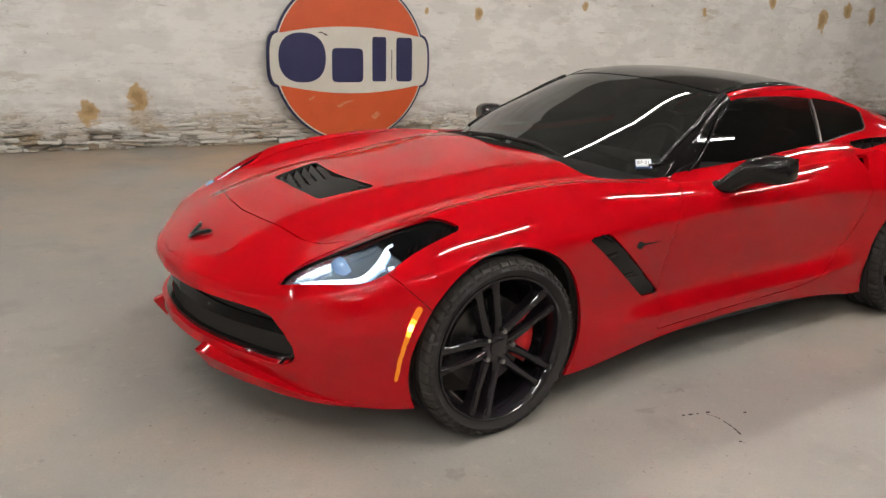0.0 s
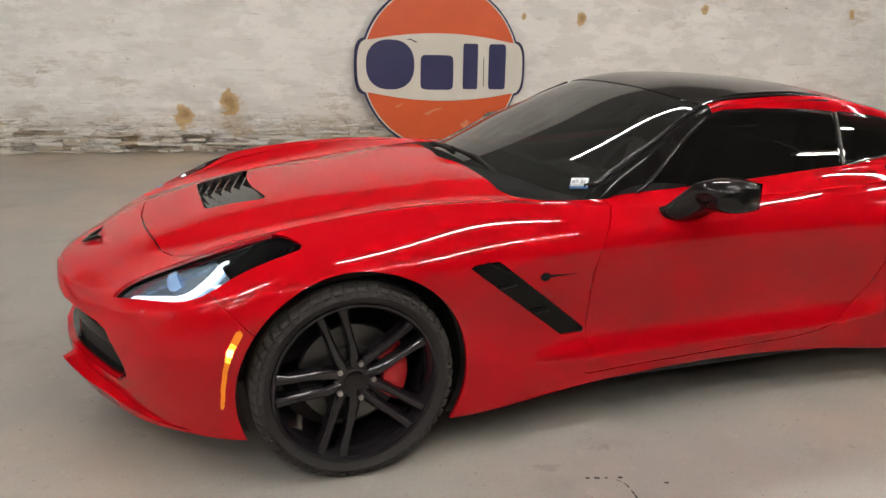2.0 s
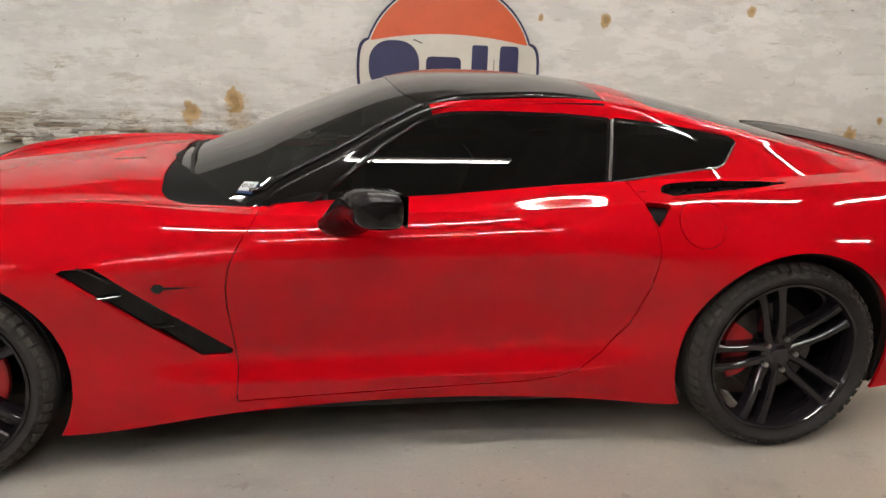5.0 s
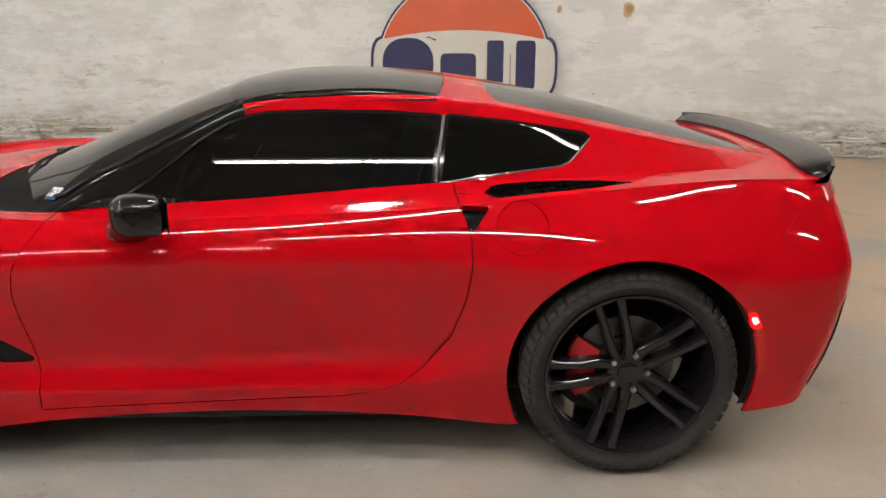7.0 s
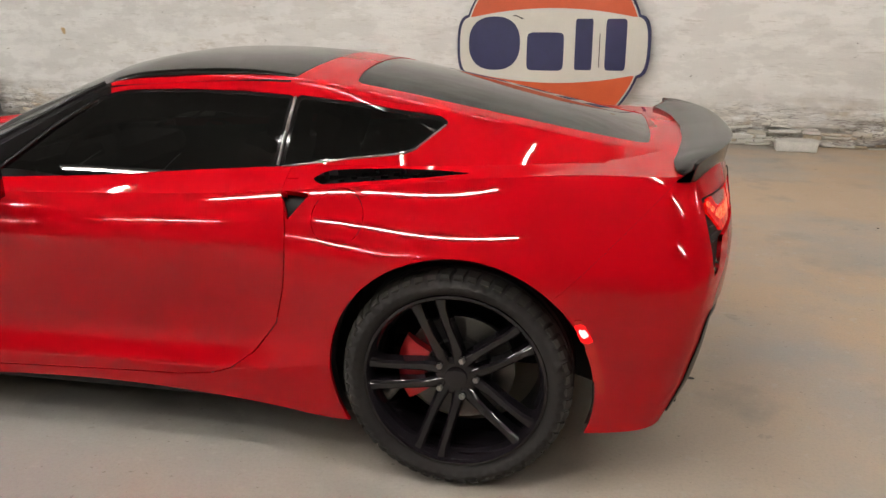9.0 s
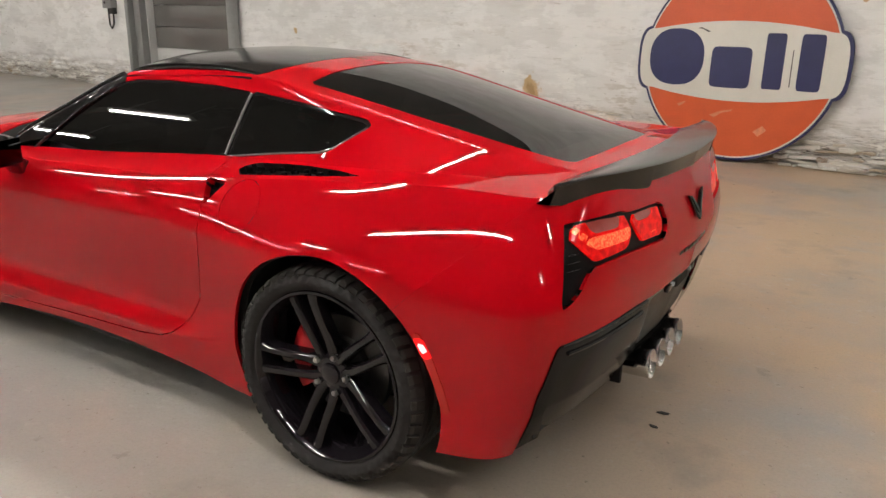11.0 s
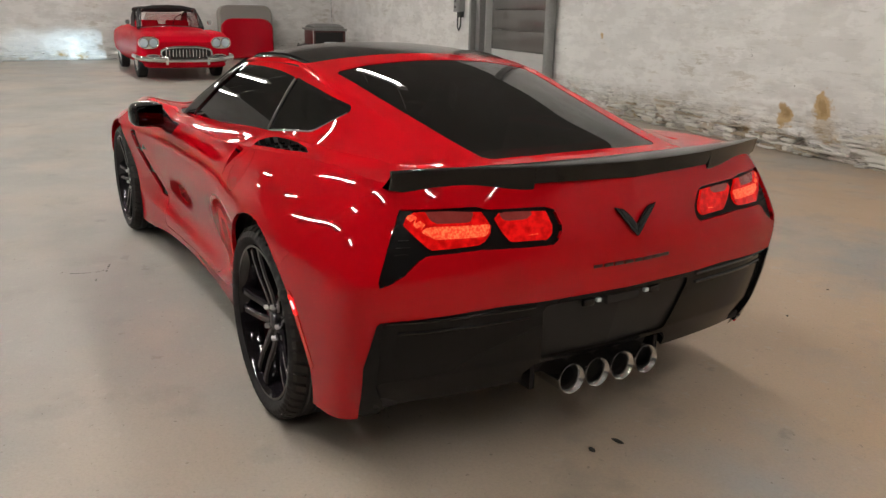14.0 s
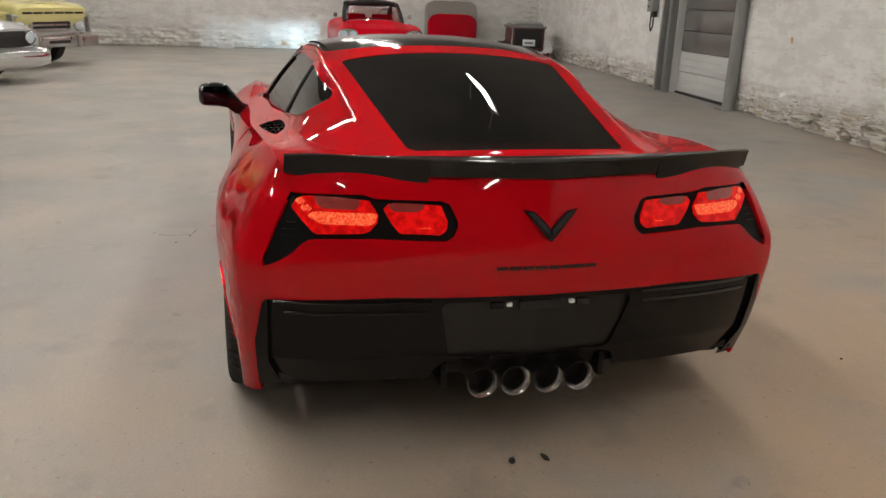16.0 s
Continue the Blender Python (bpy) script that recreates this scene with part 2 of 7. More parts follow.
def glow_lens(name, base, dim, bright, p0, p1, scale):
    """A lit lens whose moulded pattern shines unevenly."""
    mat = material(name, base, 0.12, spec=0.25)
    nt = mat.node_tree
    b = nt.nodes["Principled BSDF"]
    co, tex, ramp, col = (nt.nodes.new(k) for k in ("ShaderNodeTexCoord", "ShaderNodeTexNoise", "ShaderNodeMapRange", "ShaderNodeMix"))
    tex.inputs["Scale"].default_value, tex.inputs["Detail"].default_value = scale, 3
    ramp.inputs["From Min"].default_value, ramp.inputs["From Max"].default_value = 0.36, 0.62
    col.data_type = "RGBA"
    col.inputs[6].default_value, col.inputs[7].default_value = (*dim, 1), (*bright, 1)
    power = nt.nodes.new("ShaderNodeMapRange")
    power.inputs["To Min"].default_value, power.inputs["To Max"].default_value = p0, p1
    nt.links.new(co.outputs["Object"], tex.inputs["Vector"])
    nt.links.new(tex.outputs["Fac"], ramp.inputs["Value"])
    nt.links.new(ramp.outputs[0], col.inputs[0])
    nt.links.new(ramp.outputs[0], power.inputs["Value"])
    nt.links.new(col.outputs[2], b.inputs["Emission Color"])
    nt.links.new(power.outputs[0], b.inputs["Emission Strength"])
    return mat


RED = material("red_paint", (0.525, 0.0018, 0.0075), 0.5, coat=0.75, spec=0.0)
GLOSS_BLACK = material("gloss_black", (0.010, 0.009, 0.0095), 0.08, spec=0.4)
CARBON = material("satin_black_roof", (0.013, 0.012, 0.0115), 0.11, spec=0.42)
SATIN_BLACK = material("satin_black_plastic", (0.018, 0.0165, 0.016), 0.4, spec=0.3, vary=0.15, vary_scale=8)
MATT_BLACK = material("matt_black_plastic", (0.028, 0.0255, 0.0245), 0.75, spec=0.2)
RUBBER = material("tyre_rubber", (0.026, 0.0235, 0.0235), 0.75, spec=0.3, bump=0.15, scale=120, vary=0.2, vary_scale=6)
DUSTY = material("dusty_tread", (0.043, 0.039, 0.036), 0.85, spec=0.25, vary=0.3, vary_scale=30)
SPOILER = material("spoiler_black", (0.011, 0.010, 0.010), 0.15, spec=0.28)
VALANCE = material("valance_black", (0.009, 0.0078, 0.008), 0.12, spec=0.18)
LAMP_FRAME = material("lamp_frame_black", (0.005, 0.005, 0.005), 0.45, spec=0.15)
GRILLE_BLACK = material("grille_black", (0.004, 0.004, 0.0042), 0.22, spec=0.08)
COWL = material("cowl_black", (0.006, 0.006, 0.006), 0.6, spec=0.08)
SCRIPT = material("dark_script", (0.045, 0.006, 0.006), 0.4)
RIM_BLACK = material("black_wheel_paint", (0.012, 0.010, 0.0125), 0.05, spec=0.45)
PILLAR = material("pillar_black", (0.009, 0.0085, 0.0085), 0.03, spec=0.25)
CALIPER = material("red_caliper", (0.55, 0.01, 0.015), 0.35, coat=0.5)
STEEL = material("brushed_steel", (0.50, 0.49, 0.48), 0.28, metal=1.0, vary=0.15, vary_scale=12)
OLD_CHROME = material("dull_chrome", (0.52, 0.51, 0.50), 0.30, metal=1.0, vary=0.2, vary_scale=6)
TIP = material("polished_steel", (0.62, 0.61, 0.60), 0.16, metal=1.0)
CHROME = material("chrome", (0.75, 0.75, 0.76), 0.08, metal=1.0)
DARK_METAL = material("dark_metal", (0.03, 0.03, 0.03), 0.5, metal=0.6)
AMBER = material("amber_lens", (0.8, 0.25, 0.02), 0.2, emit=(1.0, 0.24, 0.012), power=0.32)
AMBER_HOT = material("amber_lamp", (1, 0.6, 0.1), 0.2, emit=(1.0, 0.42, 0.03), power=1.1)
AMBER_CORE = material("amber_filament", (1, 0.7, 0.2), 0.2, emit=(1.0, 0.70, 0.22), power=3.0)
TAIL = glow_lens("tail_lens", (0.25, 0.004, 0.004), (1.0, 0.003, 0.003), (1.0, 0.007, 0.006), 0.34, 0.68, 45)
TAIL_HOT = glow_lens("tail_lamp", (0.5, 0.05, 0.02), (1.0, 0.022, 0.012), (1.0, 0.20, 0.07), 0.55, 1.1, 150)
DRL = material("daylight_lamp", (1, 1, 1), 0.2, emit=(0.74, 0.88, 1.0), power=1.35)
WHITE_PAPER = material("paper", (0.75, 0.8, 0.82), 0.6)
# weak emission puts the bulb's spread red glow into the marker lens
TAIL_DIM = material("dim_marker_lens", (0.35, 0.008, 0.008), 0.15, emit=(1.0, 0.02, 0.01), power=0.15)
# reddish reflector; glow from the lit lenses beside it is added as emission
REFLECTOR = material("glowing_reflector", (0.16, 0.045, 0.04), 0.12, coat=0.6, emit=(1.0, 0.02, 0.015), power=0.10, vary=0.2, vary_scale=30)
GLOSS_SATIN = material("black_trim", (0.005, 0.0048, 0.005), 0.09, spec=0.2)
MARK_HOT = material("marker_bulb", (0.4, 0.01, 0.01), 0.15, spec=0.2, emit=(1.0, 0.004, 0.006), power=1.3)
MARK_CORE = material("marker_filament", (0.6, 0.3, 0.3), 0.15, spec=0.2, emit=(1.0, 0.42, 0.42), power=2.0)
BOWL = material("lamp_bowl", (0.42, 0.52, 0.64), 0.22, metal=0.85)
PROJECTOR = material("lamp_glass", (0.16, 0.24, 0.36), 0.06, coat=1.0, emit=(0.35, 0.6, 1.0), power=0.28)
# the dim reflection in the mirror is put into its near-black colour
DARK_MIRROR = material("mirror", (0.012, 0.013, 0.014), 0.03, metal=1.0)
DISC = material("brake_iron", (0.13, 0.125, 0.12), 0.42, metal=0.9, vary=0.2, vary_scale=14)
CABIN = material("dark_cabin", (0.05, 0.05, 0.052), 0.6)
STICKER_BLUE = material("blue_ink", (0.02, 0.08, 0.22), 0.5)


def glass(name, tint, ior=1.52, haze=0.0):
    """Thin glass: clear where looked through, glossy at a slant."""
    mat = bpy.data.materials.new(name)
    mat.use_nodes = True
    nt = mat.node_tree
    nt.nodes.remove(nt.nodes["Principled BSDF"])
    fres, clear, gloss, mix = (nt.nodes.new(k) for k in ("ShaderNodeFresnel", "ShaderNodeBsdfTransparent", "ShaderNodeBsdfGlossy", "ShaderNodeMixShader"))
    fres.inputs["IOR"].default_value = ior
    clear.inputs["Color"].default_value = (*tint, 1)
    gloss.inputs["Roughness"].default_value = 0.01
    gloss.inputs["Color"].default_value = (1, 1, 1, 1)
    nt.links.new(fres.outputs[0], mix.inputs[0])
    nt.links.new(clear.outputs[0], mix.inputs[1])
    nt.links.new(gloss.outputs[0], mix.inputs[2])
    out = mix.outputs[0]
    # a thin pale diffuse film, uneven by noise, over the glass
    if haze:
        film, over, co, tex, ramp = (nt.nodes.new(k) for k in ("ShaderNodeBsdfDiffuse", "ShaderNodeMixShader", "ShaderNodeTexCoord", "ShaderNodeTexNoise", "ShaderNodeMapRange"))
        film.inputs["Color"].default_value = (0.55, 0.58, 0.55, 1)
        tex.inputs["Scale"].default_value, tex.inputs["Detail"].default_value = 2.2, 6
        ramp.inputs["To Min"].default_value, ramp.inputs["To Max"].default_value = 0.4 * haze, 1.6 * haze
        nt.links.new(co.outputs["Object"], tex.inputs["Vector"])
        nt.links.new(tex.outputs["Fac"], ramp.inputs["Value"])
        nt.links.new(ramp.outputs[0], over.inputs[0])
        nt.links.new(out, over.inputs[1])
        nt.links.new(film.outputs[0], over.inputs[2])
        out = over.outputs[0]
    nt.links.new(out, nt.nodes["Material Output"].inputs["Surface"])
    return mat


SCREEN_GLASS = glass("windscreen_glass", (0.075, 0.085, 0.08), haze=0.024)
TINT_GLASS = glass("tinted_glass", (0.020, 0.017, 0.018), haze=0.005)
TRIM_GREY = material("grey_window_trim", (0.20, 0.19, 0.18), 0.3, metal=0.6)
PALE_GLASS = glass("pale_glass", (0.75, 0.76, 0.75))
CLEAR = glass("clear_cover", (0.90, 0.93, 0.96), 1.22)


# ---- the red sports car: front axle over the origin, nose towards -x ----
def body_skin():
    """Half of the lower body, left of the middle plane: sides with both ends, and the top."""
    rails = [
        # bottom edge
        [(-0.845, 0, 0.205), (-0.825, 0.24, 0.20), (-0.735, 0.45, 0.19), (-0.565, 0.705, 0.172), (-0.37, 0.86, 0.173), (0, 0.87, 0.17), (0.383, 0.862, 0.141), (0.85, 0.83, 0.180), (1.5, 0.82, 0.205), (2.1, 0.83, 0.175), (2.315, 0.84, 0.152), (2.71, 0.86, 0.18), (3.10, 0.867, 0.202), (3.280, 0.828, 0.231), (3.325, 0.70, 0.24), (3.375, 0.4, 0.25), (3.395, 0, 0.25)],
        # rocker ledge
        [(-0.895, 0, 0.275), (-0.87, 0.26, 0.275), (-0.775, 0.50, 0.28), (-0.585, 0.745, 0.30), (-0.39, 0.875, 0.34), (0, 0.90, 0.36), (0.41, 0.872, 0.31), (0.85, 0.840, 0.285), (1.5, 0.836, 0.29), (2.1, 0.855, 0.31), (2.33, 0.875, 0.35), (2.71, 0.90, 0.37), (3.11, 0.885, 0.36), (3.332, 0.836, 0.37), (3.390, 0.70, 0.37), (3.433, 0.4, 0.37), (3.455, 0, 0.37)],
        # hollow above the rocker
        [(-0.895, 0, 0.44), (-0.87, 0.28, 0.44), (-0.79, 0.53, 0.44), (-0.60, 0.785, 0.45), (-0.40, 0.893, 0.47), (0, 0.92, 0.5), (0.43, 0.870, 0.44), (0.85, 0.812, 0.395), (1.5, 0.808, 0.395), (2.1, 0.836, 0.42), (2.34, 0.885, 0.47), (2.71, 0.93, 0.5), (3.10, 0.908, 0.50), (3.357, 0.846, 0.50), (3.420, 0.705, 0.50), (3.470, 0.4, 0.50), (3.493, 0, 0.50)],
        # widest line
        [(-0.915, 0, 0.505), (-0.885, 0.27, 0.505), (-0.775, 0.53, 0.525), (-0.57, 0.772, 0.58), (-0.36, 0.872, 0.63), (0, 0.91, 0.69), (0.42, 0.893, 0.69), (0.9, 0.88, 0.70), (1.5, 0.875, 0.71), (2.1, 0.887, 0.715), (2.36, 0.905, 0.71), (2.71, 0.93, 0.72), (3.10, 0.903, 0.70), (3.378, 0.838, 0.69), (3.440, 0.69, 0.69), (3.503, 0.38, 0.70), (3.527, 0, 0.70)],
        # shoulder
        [(-0.895, 0, 0.552), (-0.862, 0.25, 0.555), (-0.755, 0.47, 0.572), (-0.55, 0.635, 0.655), (-0.30, 0.715, 0.76), (0, 0.735, 0.825), (0.42, 0.75, 0.852), (0.9, 0.787, 0.826), (1.5, 0.794, 0.835), (2.1, 0.800, 0.862), (2.36, 0.79, 0.884), (2.71, 0.775, 0.915), (3.05, 0.75, 0.935), (3.318, 0.702, 0.93), (3.402, 0.57, 0.935), (3.453, 0.3, 0.945), (3.475, 0, 0.945)],
    ]
    crease = (0.0, 0.65, 0.3, 0.25, 0.45)
    k = np.array(rails)
    mean = k[2:4].mean(0)
    t = np.concatenate([[0], np.cumsum(np.linalg.norm(np.diff(mean[:, :2], axis=0), axis=1))])
    ts = np.linspace(0, t[-1], 470)
    crisp = np.exp(-0.5 * ((ts - np.interp(3.385, mean[:, 0], t)) / 0.16) ** 2)[:, None]
    r = []
    for one in k:
        line = spl(np.column_stack([t, one]), ts)
        r.append((1 - crisp) * eased(line, 5) + crisp * eased(line, 2.6))
    r = np.array(r)
    r[:, 0, 1] = r[:, -1, 1] = 0
    cols = []
    for i in range(4):
        seg = r[i + 1] - r[i]
        before = r[i] - r[i - 1] if i else seg
        if i < 3:
            after = r[i + 2] - r[i + 1]
        else:
            over = np.column_stack([np.clip(r[4][:, 0], -0.3, 3.0) - r[4][:, 0], -r[4][:, 1], 0 * r[4][:, 0]])
            after = 0.2 * over / np.maximum(np.linalg.norm(over, axis=1, keepdims=True), 1e-6) + np.array([0, 0, 0.03])
        ta = crease[i] * seg + (1 - crease[i]) * 0.5 * (seg + before)
        tb = crease[i + 1] * seg + (1 - crease[i + 1]) * 0.5 * (seg + after)
        for s in np.linspace(0, 1, 15)[(1 if i else 0):]:
            cols.append((2 * s**3 - 3 * s**2 + 1) * r[i] + (s**3 - 2 * s**2 + s) * ta + (3 * s**2 - 2 * s**3) * r[i + 1] + (s**3 - s**2) * tb)
    side = np.stack(cols, 1)
    side[..., 1] *= -1
    # top: from the shoulder to the middle
    sh = r[4]
    sh = sh[np.concatenate([[True], np.diff(sh[:, 0]) > 1e-5])]
    x = sh[:, 0]
    ws, zs = sh[:, 1], sh[:, 2]
    zc = spl([(-0.925, 0.545), (-0.86, 0.575), (-0.78, 0.605), (-0.6, 0.682), (-0.37, 0.757), (-0.15, 0.805), (0.2, 0.85), (0.5, 0.876), (0.9, 0.87), (2.9, 0.95), (3.25, 0.955), (3.5, 0.945)], x)
    zv = spl([(-0.925, 0.545), (-0.8, 0.585), (-0.6, 0.648), (-0.45, 0.688), (-0.3, 0.722), (0, 0.775), (0.42, 0.826), (0.95, 0.835), (1.5, 0.862), (2.09, 0.903), (2.6, 0.925), (3.0, 0.938), (3.28, 0.945), (3.5, 0.945)], x)
    fv = spl([(-0.925, 0.72), (0.0, 0.74), (0.42, 0.76), (0.95, 0.91), (1.5, 0.895), (2.09, 0.855), (2.9, 0.80), (3.28, 0.65), (3.5, 0.65)], x)
    fh = spl([(-0.925, 0.45), (-0.5, 0.46), (0.0, 0.46), (0.5, 0.58), (0.95, 0.6), (3.5, 0.45)], x)
    drop = spl([(-0.925, 0.0), (-0.7, 0.004), (-0.3, 0.012), (0.3, 0.016), (0.9, 0.004), (3.5, 0.002)], x)
    nodes = [(np.zeros_like(x), zc), (fh, zc - drop), (fv, zv), (np.ones_like(x), zs)]
    vs = np.linspace(0, 1, 44)
    top = np.empty((len(x), len(vs), 3))
    for i in range(len(x)):
        keys = [(float(a[i]), float(b[i])) for a, b in nodes]
        z = spl([(-keys[1][0], keys[1][1])] + keys, vs)
        edge = spl(keys[-3:], np.array([1.0]))[0]
        top[i] = np.column_stack([np.full(len(vs), x[i]), -vs * ws[i], z + 0 * edge])
    for p in (side, top):
        u = np.clip((-0.60 - p[..., 0]) / 0.24, 0, 1)
        u = u * u * (3 - 2 * u)
        p[..., 1] *= 1 - 0.085 * u
        p[..., 0] += 0.012 * u
    return Skin.grid(side), Skin.grid(top[:, ::-1])


def house_skin():
    """Half of the glass house: windscreen, roof, side windows, sail panel and hatch."""
    x = np.linspace(0.5, 3.30, 236)
    xx = np.linspace(0.4, 3.4, 600)

    def soft(keys, at):
        return np.interp(at, xx, eased(spl(keys, xx), 10))

    c = soft([(0.5, 0.862), (0.6, 0.888), (0.79, 0.955), (1.08, 1.072), (1.4, 1.188), (1.55, 1.217), (1.75, 1.226), (2.0, 1.216), (2.3, 1.181), (2.6, 1.122), (2.9, 1.05), (3.1, 1.000), (3.22, 0.966), (3.3, 0.945)], x)
    wr = soft([(0.4, 0.79), (0.6, 0.765), (0.8, 0.73), (0.94, 0.70), (1.2, 0.632), (1.5, 0.535), (1.8, 0.507), (2.13, 0.498), (2.4, 0.492), (2.617, 0.482), (2.9, 0.46), (3.15, 0.43), (3.3, 0.41)], x)
    zr = soft([(0.4, 0.46), (0.6, 0.60), (0.8, 0.755), (0.94, 0.852), (1.2, 0.99), (1.5, 1.148), (1.8, 1.182), (2.13, 1.160), (2.4, 1.115), (2.617, 1.068), (2.9, 1.008), (3.15, 0.962), (3.3, 0.945)], x)
    wb = soft([(0.4, 0.80), (0.8, 0.742), (0.94, 0.715), (1.5, 0.70), (2.09, 0.672), (2.6, 0.665), (2.9, 0.65), (3.15, 0.60), (3.3, 0.52)], x)
    zb = soft([(0.4, 0.44), (0.8, 0.732), (0.94, 0.828), (1.5, 0.858), (2.09, 0.902), (2.6, 0.918), (2.9, 0.925), (3.15, 0.93), (3.3, 0.93)], x)
    # side glass: one bent profile along the whole door, easing into the sail panel
    def leant(z):
        return 0.705 - 0.028 * (x - 1.1) - 0.44 * (z - 0.86) - 0.42 * (z - 0.86) ** 2

    u = np.clip((x - 2.10) / 0.5, 0, 1) + np.clip((1.0 - x) / 0.15, 0, 1)
    u = u * u * (3 - 2 * u)
    wr, wb = u * wr + (1 - u) * leant(zr), u * wb + (1 - u) * leant(zb)
    out = []
    for i in range(len(x)):
        bend = float(np.interp(x[i], [0.95, 2.1, 2.6, 2.9, 3.1], [0.45, 0.45, 0.3, -0.7, -1.2]))
        power = float(np.interp(x[i], [0.5, 1.0, 1.4, 1.8, 2.4], [2.2, 2.9, 3.0, 2.4, 2.0]))
        top_side = [(f * wr[i], zr[i] + (c[i] - zr[i]) * (1 - f**power)) for f in (0.2, 0.4, 0.6, 0.8, 0.93)]
        hh = zr[i] - zb[i]
        full = 0.45 * hh + bend * hh * hh
        flank = []
        for f in (0.12, 0.35, 0.65):
            h = hh * (1 - f)
            flank.append((u[i] * (wb[i] - (wb[i] - wr[i]) * (0.45 * h + bend * h * h) / full) + (1 - u[i]) * leant(zb[i] + h)[i], zb[i] + h))
        p = np.array([(-top_side[0][0], top_side[0][1]), (0, c[i])] + top_side + [(wr[i], zr[i])] + flank + [(wb[i], zb[i])])
        t = np.concatenate([[0], np.cumsum(np.maximum(np.linalg.norm(np.diff(p, axis=0), axis=1), 1e-3))])
        tt = np.concatenate([[t[1]]] + [np.linspace(t[k], t[k + 1], 7 if k < 7 else 8)[1:] for k in range(1, len(t) - 1)])
        q = eased(spl(np.column_stack([t, p]), tt), 1.6)
        q[0], q[-1] = (0, c[i]), (wb[i], zb[i])
        out.append(np.column_stack([np.full(len(tt), x[i]), -q[:, 0], q[:, 1]]))
    return Skin.grid(np.array(out)[:, ::-1])


car = thing("sports_car", "glossy red two-seat sports coupe with black roof and wheels, lamps lit", "car")
side, top = body_skin()
house = house_skin()
full_house = house
X, W, Z = (lambda v: v[:, 0]), (lambda v: np.abs(v[:, 1])), (lambda v: v[:, 2])
xz = lambda d: (lambda v: d(X(v), Z(v)))
xw = lambda d: (lambda v: d(X(v), W(v)))
wz = lambda d: (lambda v: d(W(v), Z(v)))


def curve_xw(keys):
    """Positive behind the curve x = f(w)."""
    return lambda v: X(v) - np.interp(W(v), [k[0] for k in keys], [k[1] for k in keys])


def line_xz(a, b):
    """Signed distance from the line a to b in side view."""
    d = np.array(b, float) - np.array(a, float)
    d /= np.linalg.norm(d)
    return lambda v: (X(v) - a[0]) * d[1] - (Z(v) - a[1]) * d[0]


def slit(s, fun, gap=0.0016, depth=0.014):
    """Parts a panel from the rest by a narrow joint with turned-in edges."""
    lo, hi = (lambda v: fun(v) + gap), (lambda v: fun(v) - gap)
    return s.cut(lo)[0].rim(lo, depth), s.cut(hi)[1].rim(hi, depth)


def only(fun, where):
    """fun inside where(v) < 0, far outside elsewhere."""
    return lambda v: np.where(where(v) < 0, fun(v), 1.0)


def pair(name, s, mat, label="", parent=None):
    """The left and the right part of the car."""
    return part(name, s, mat, parent or car, label), part(name, s.mirrored(), mat, parent or car, label)


# wheel arches
arch_f = lambda v: np.hypot(X(v) - 0.005, Z(v) - 0.325) - 0.372
arch_r = lambda v: np.hypot(X(v) - 2.71, Z(v) - 0.335) - 0.392
shell = side.cut(arch_f)[1].cut(arch_r)[1] + top.cut(lambda v: np.maximum(np.maximum(0.66 - X(v), X(v) - 3.22), W(v) - 0.62))[1].cut(lambda v: np.maximum(-0.80 - X(v), X(v) - 3.36))[0]
part("inner_shell", shell.moved(0.045).both(), MATT_BLACK, car, "matt black structure behind the panels")
for fun in (arch_f, arch_r):
    side = side.cut(fun)[1].rim(fun, way=(0, 0.014, 0))

# head lamps
lamp_shape = smooth_poly([(-0.690, -0.004), (-0.646, 0.036), (-0.554, 0.060), (-0.448, 0.074), (-0.34, 0.086), (-0.26, 0.070), (-0.192, 0.030), (-0.143, -0.046), (-0.177, -0.070), (-0.292, -0.108), (-0.364, -0.142), (-0.42, -0.176), (-0.468, -0.186), (-0.519, -0.172), (-0.604, -0.104), (-0.679, -0.026)], 5)
lamp_fun = only(lambda v: lamp_shape(X(v), Z(v) - W(v)), lambda v: np.maximum(X(v) + 0.1, 0.5 - Z(v)))
lamp_a, side = side.cut(lamp_fun)
lamp_b, top = top.cut(lamp_fun)
side, top = side.rim(lamp_fun, 0.012), top.rim(lamp_fun, 0.012)
lamp = lamp_a + lamp_b

# front opening
grille_shape = poly([(-0.1, 0.472), (0.3, 0.486), (0.54, 0.486), (0.60, 0.474), (0.64, 0.432), (0.664, 0.385), (0.662, 0.345), (0.640, 0.316), (0.60, 0.302), (0.54, 0.300), (0.42, 0.309), (0.27, 0.316), (-0.1, 0.314)], 0.0)
grille_fun = only(wz(grille_shape), lambda v: X(v) + 0.6)
grille, side = side.cut(grille_fun)
side = side.rim(grille_fun, 0.05)

# vent behind the front wheel
vent_shape = poly([(0.362, 0.682), (0.468, 0.688), (0.846, 0.392), (0.838, 0.380), (0.752, 0.382)], 0.002)
vent_fun = only(xz(vent_shape), lambda v: X(v) - 0.95)
vent, side = side.cut(vent_fun)
side = side.rim(vent_fun, 0.03)

# tail lamps and the black lower rear
tail_shape = poly([(0.715, 0.872), (0.524, 0.878), (0.490, 0.868), (0.312, 0.864), (0.288, 0.855), (0.262, 0.800), (0.280, 0.764), (0.299, 0.753), (0.507, 0.760), (0.674, 0.754), (0.727, 0.706), (0.768, 0.682), (0.795, 0.672), (0.797, 0.692), (0.757, 0.787)], 0.0)
tail_fun = only(wz(tail_shape), lambda v: 3.2 - X(v))
tail, side = side.cut(tail_fun)
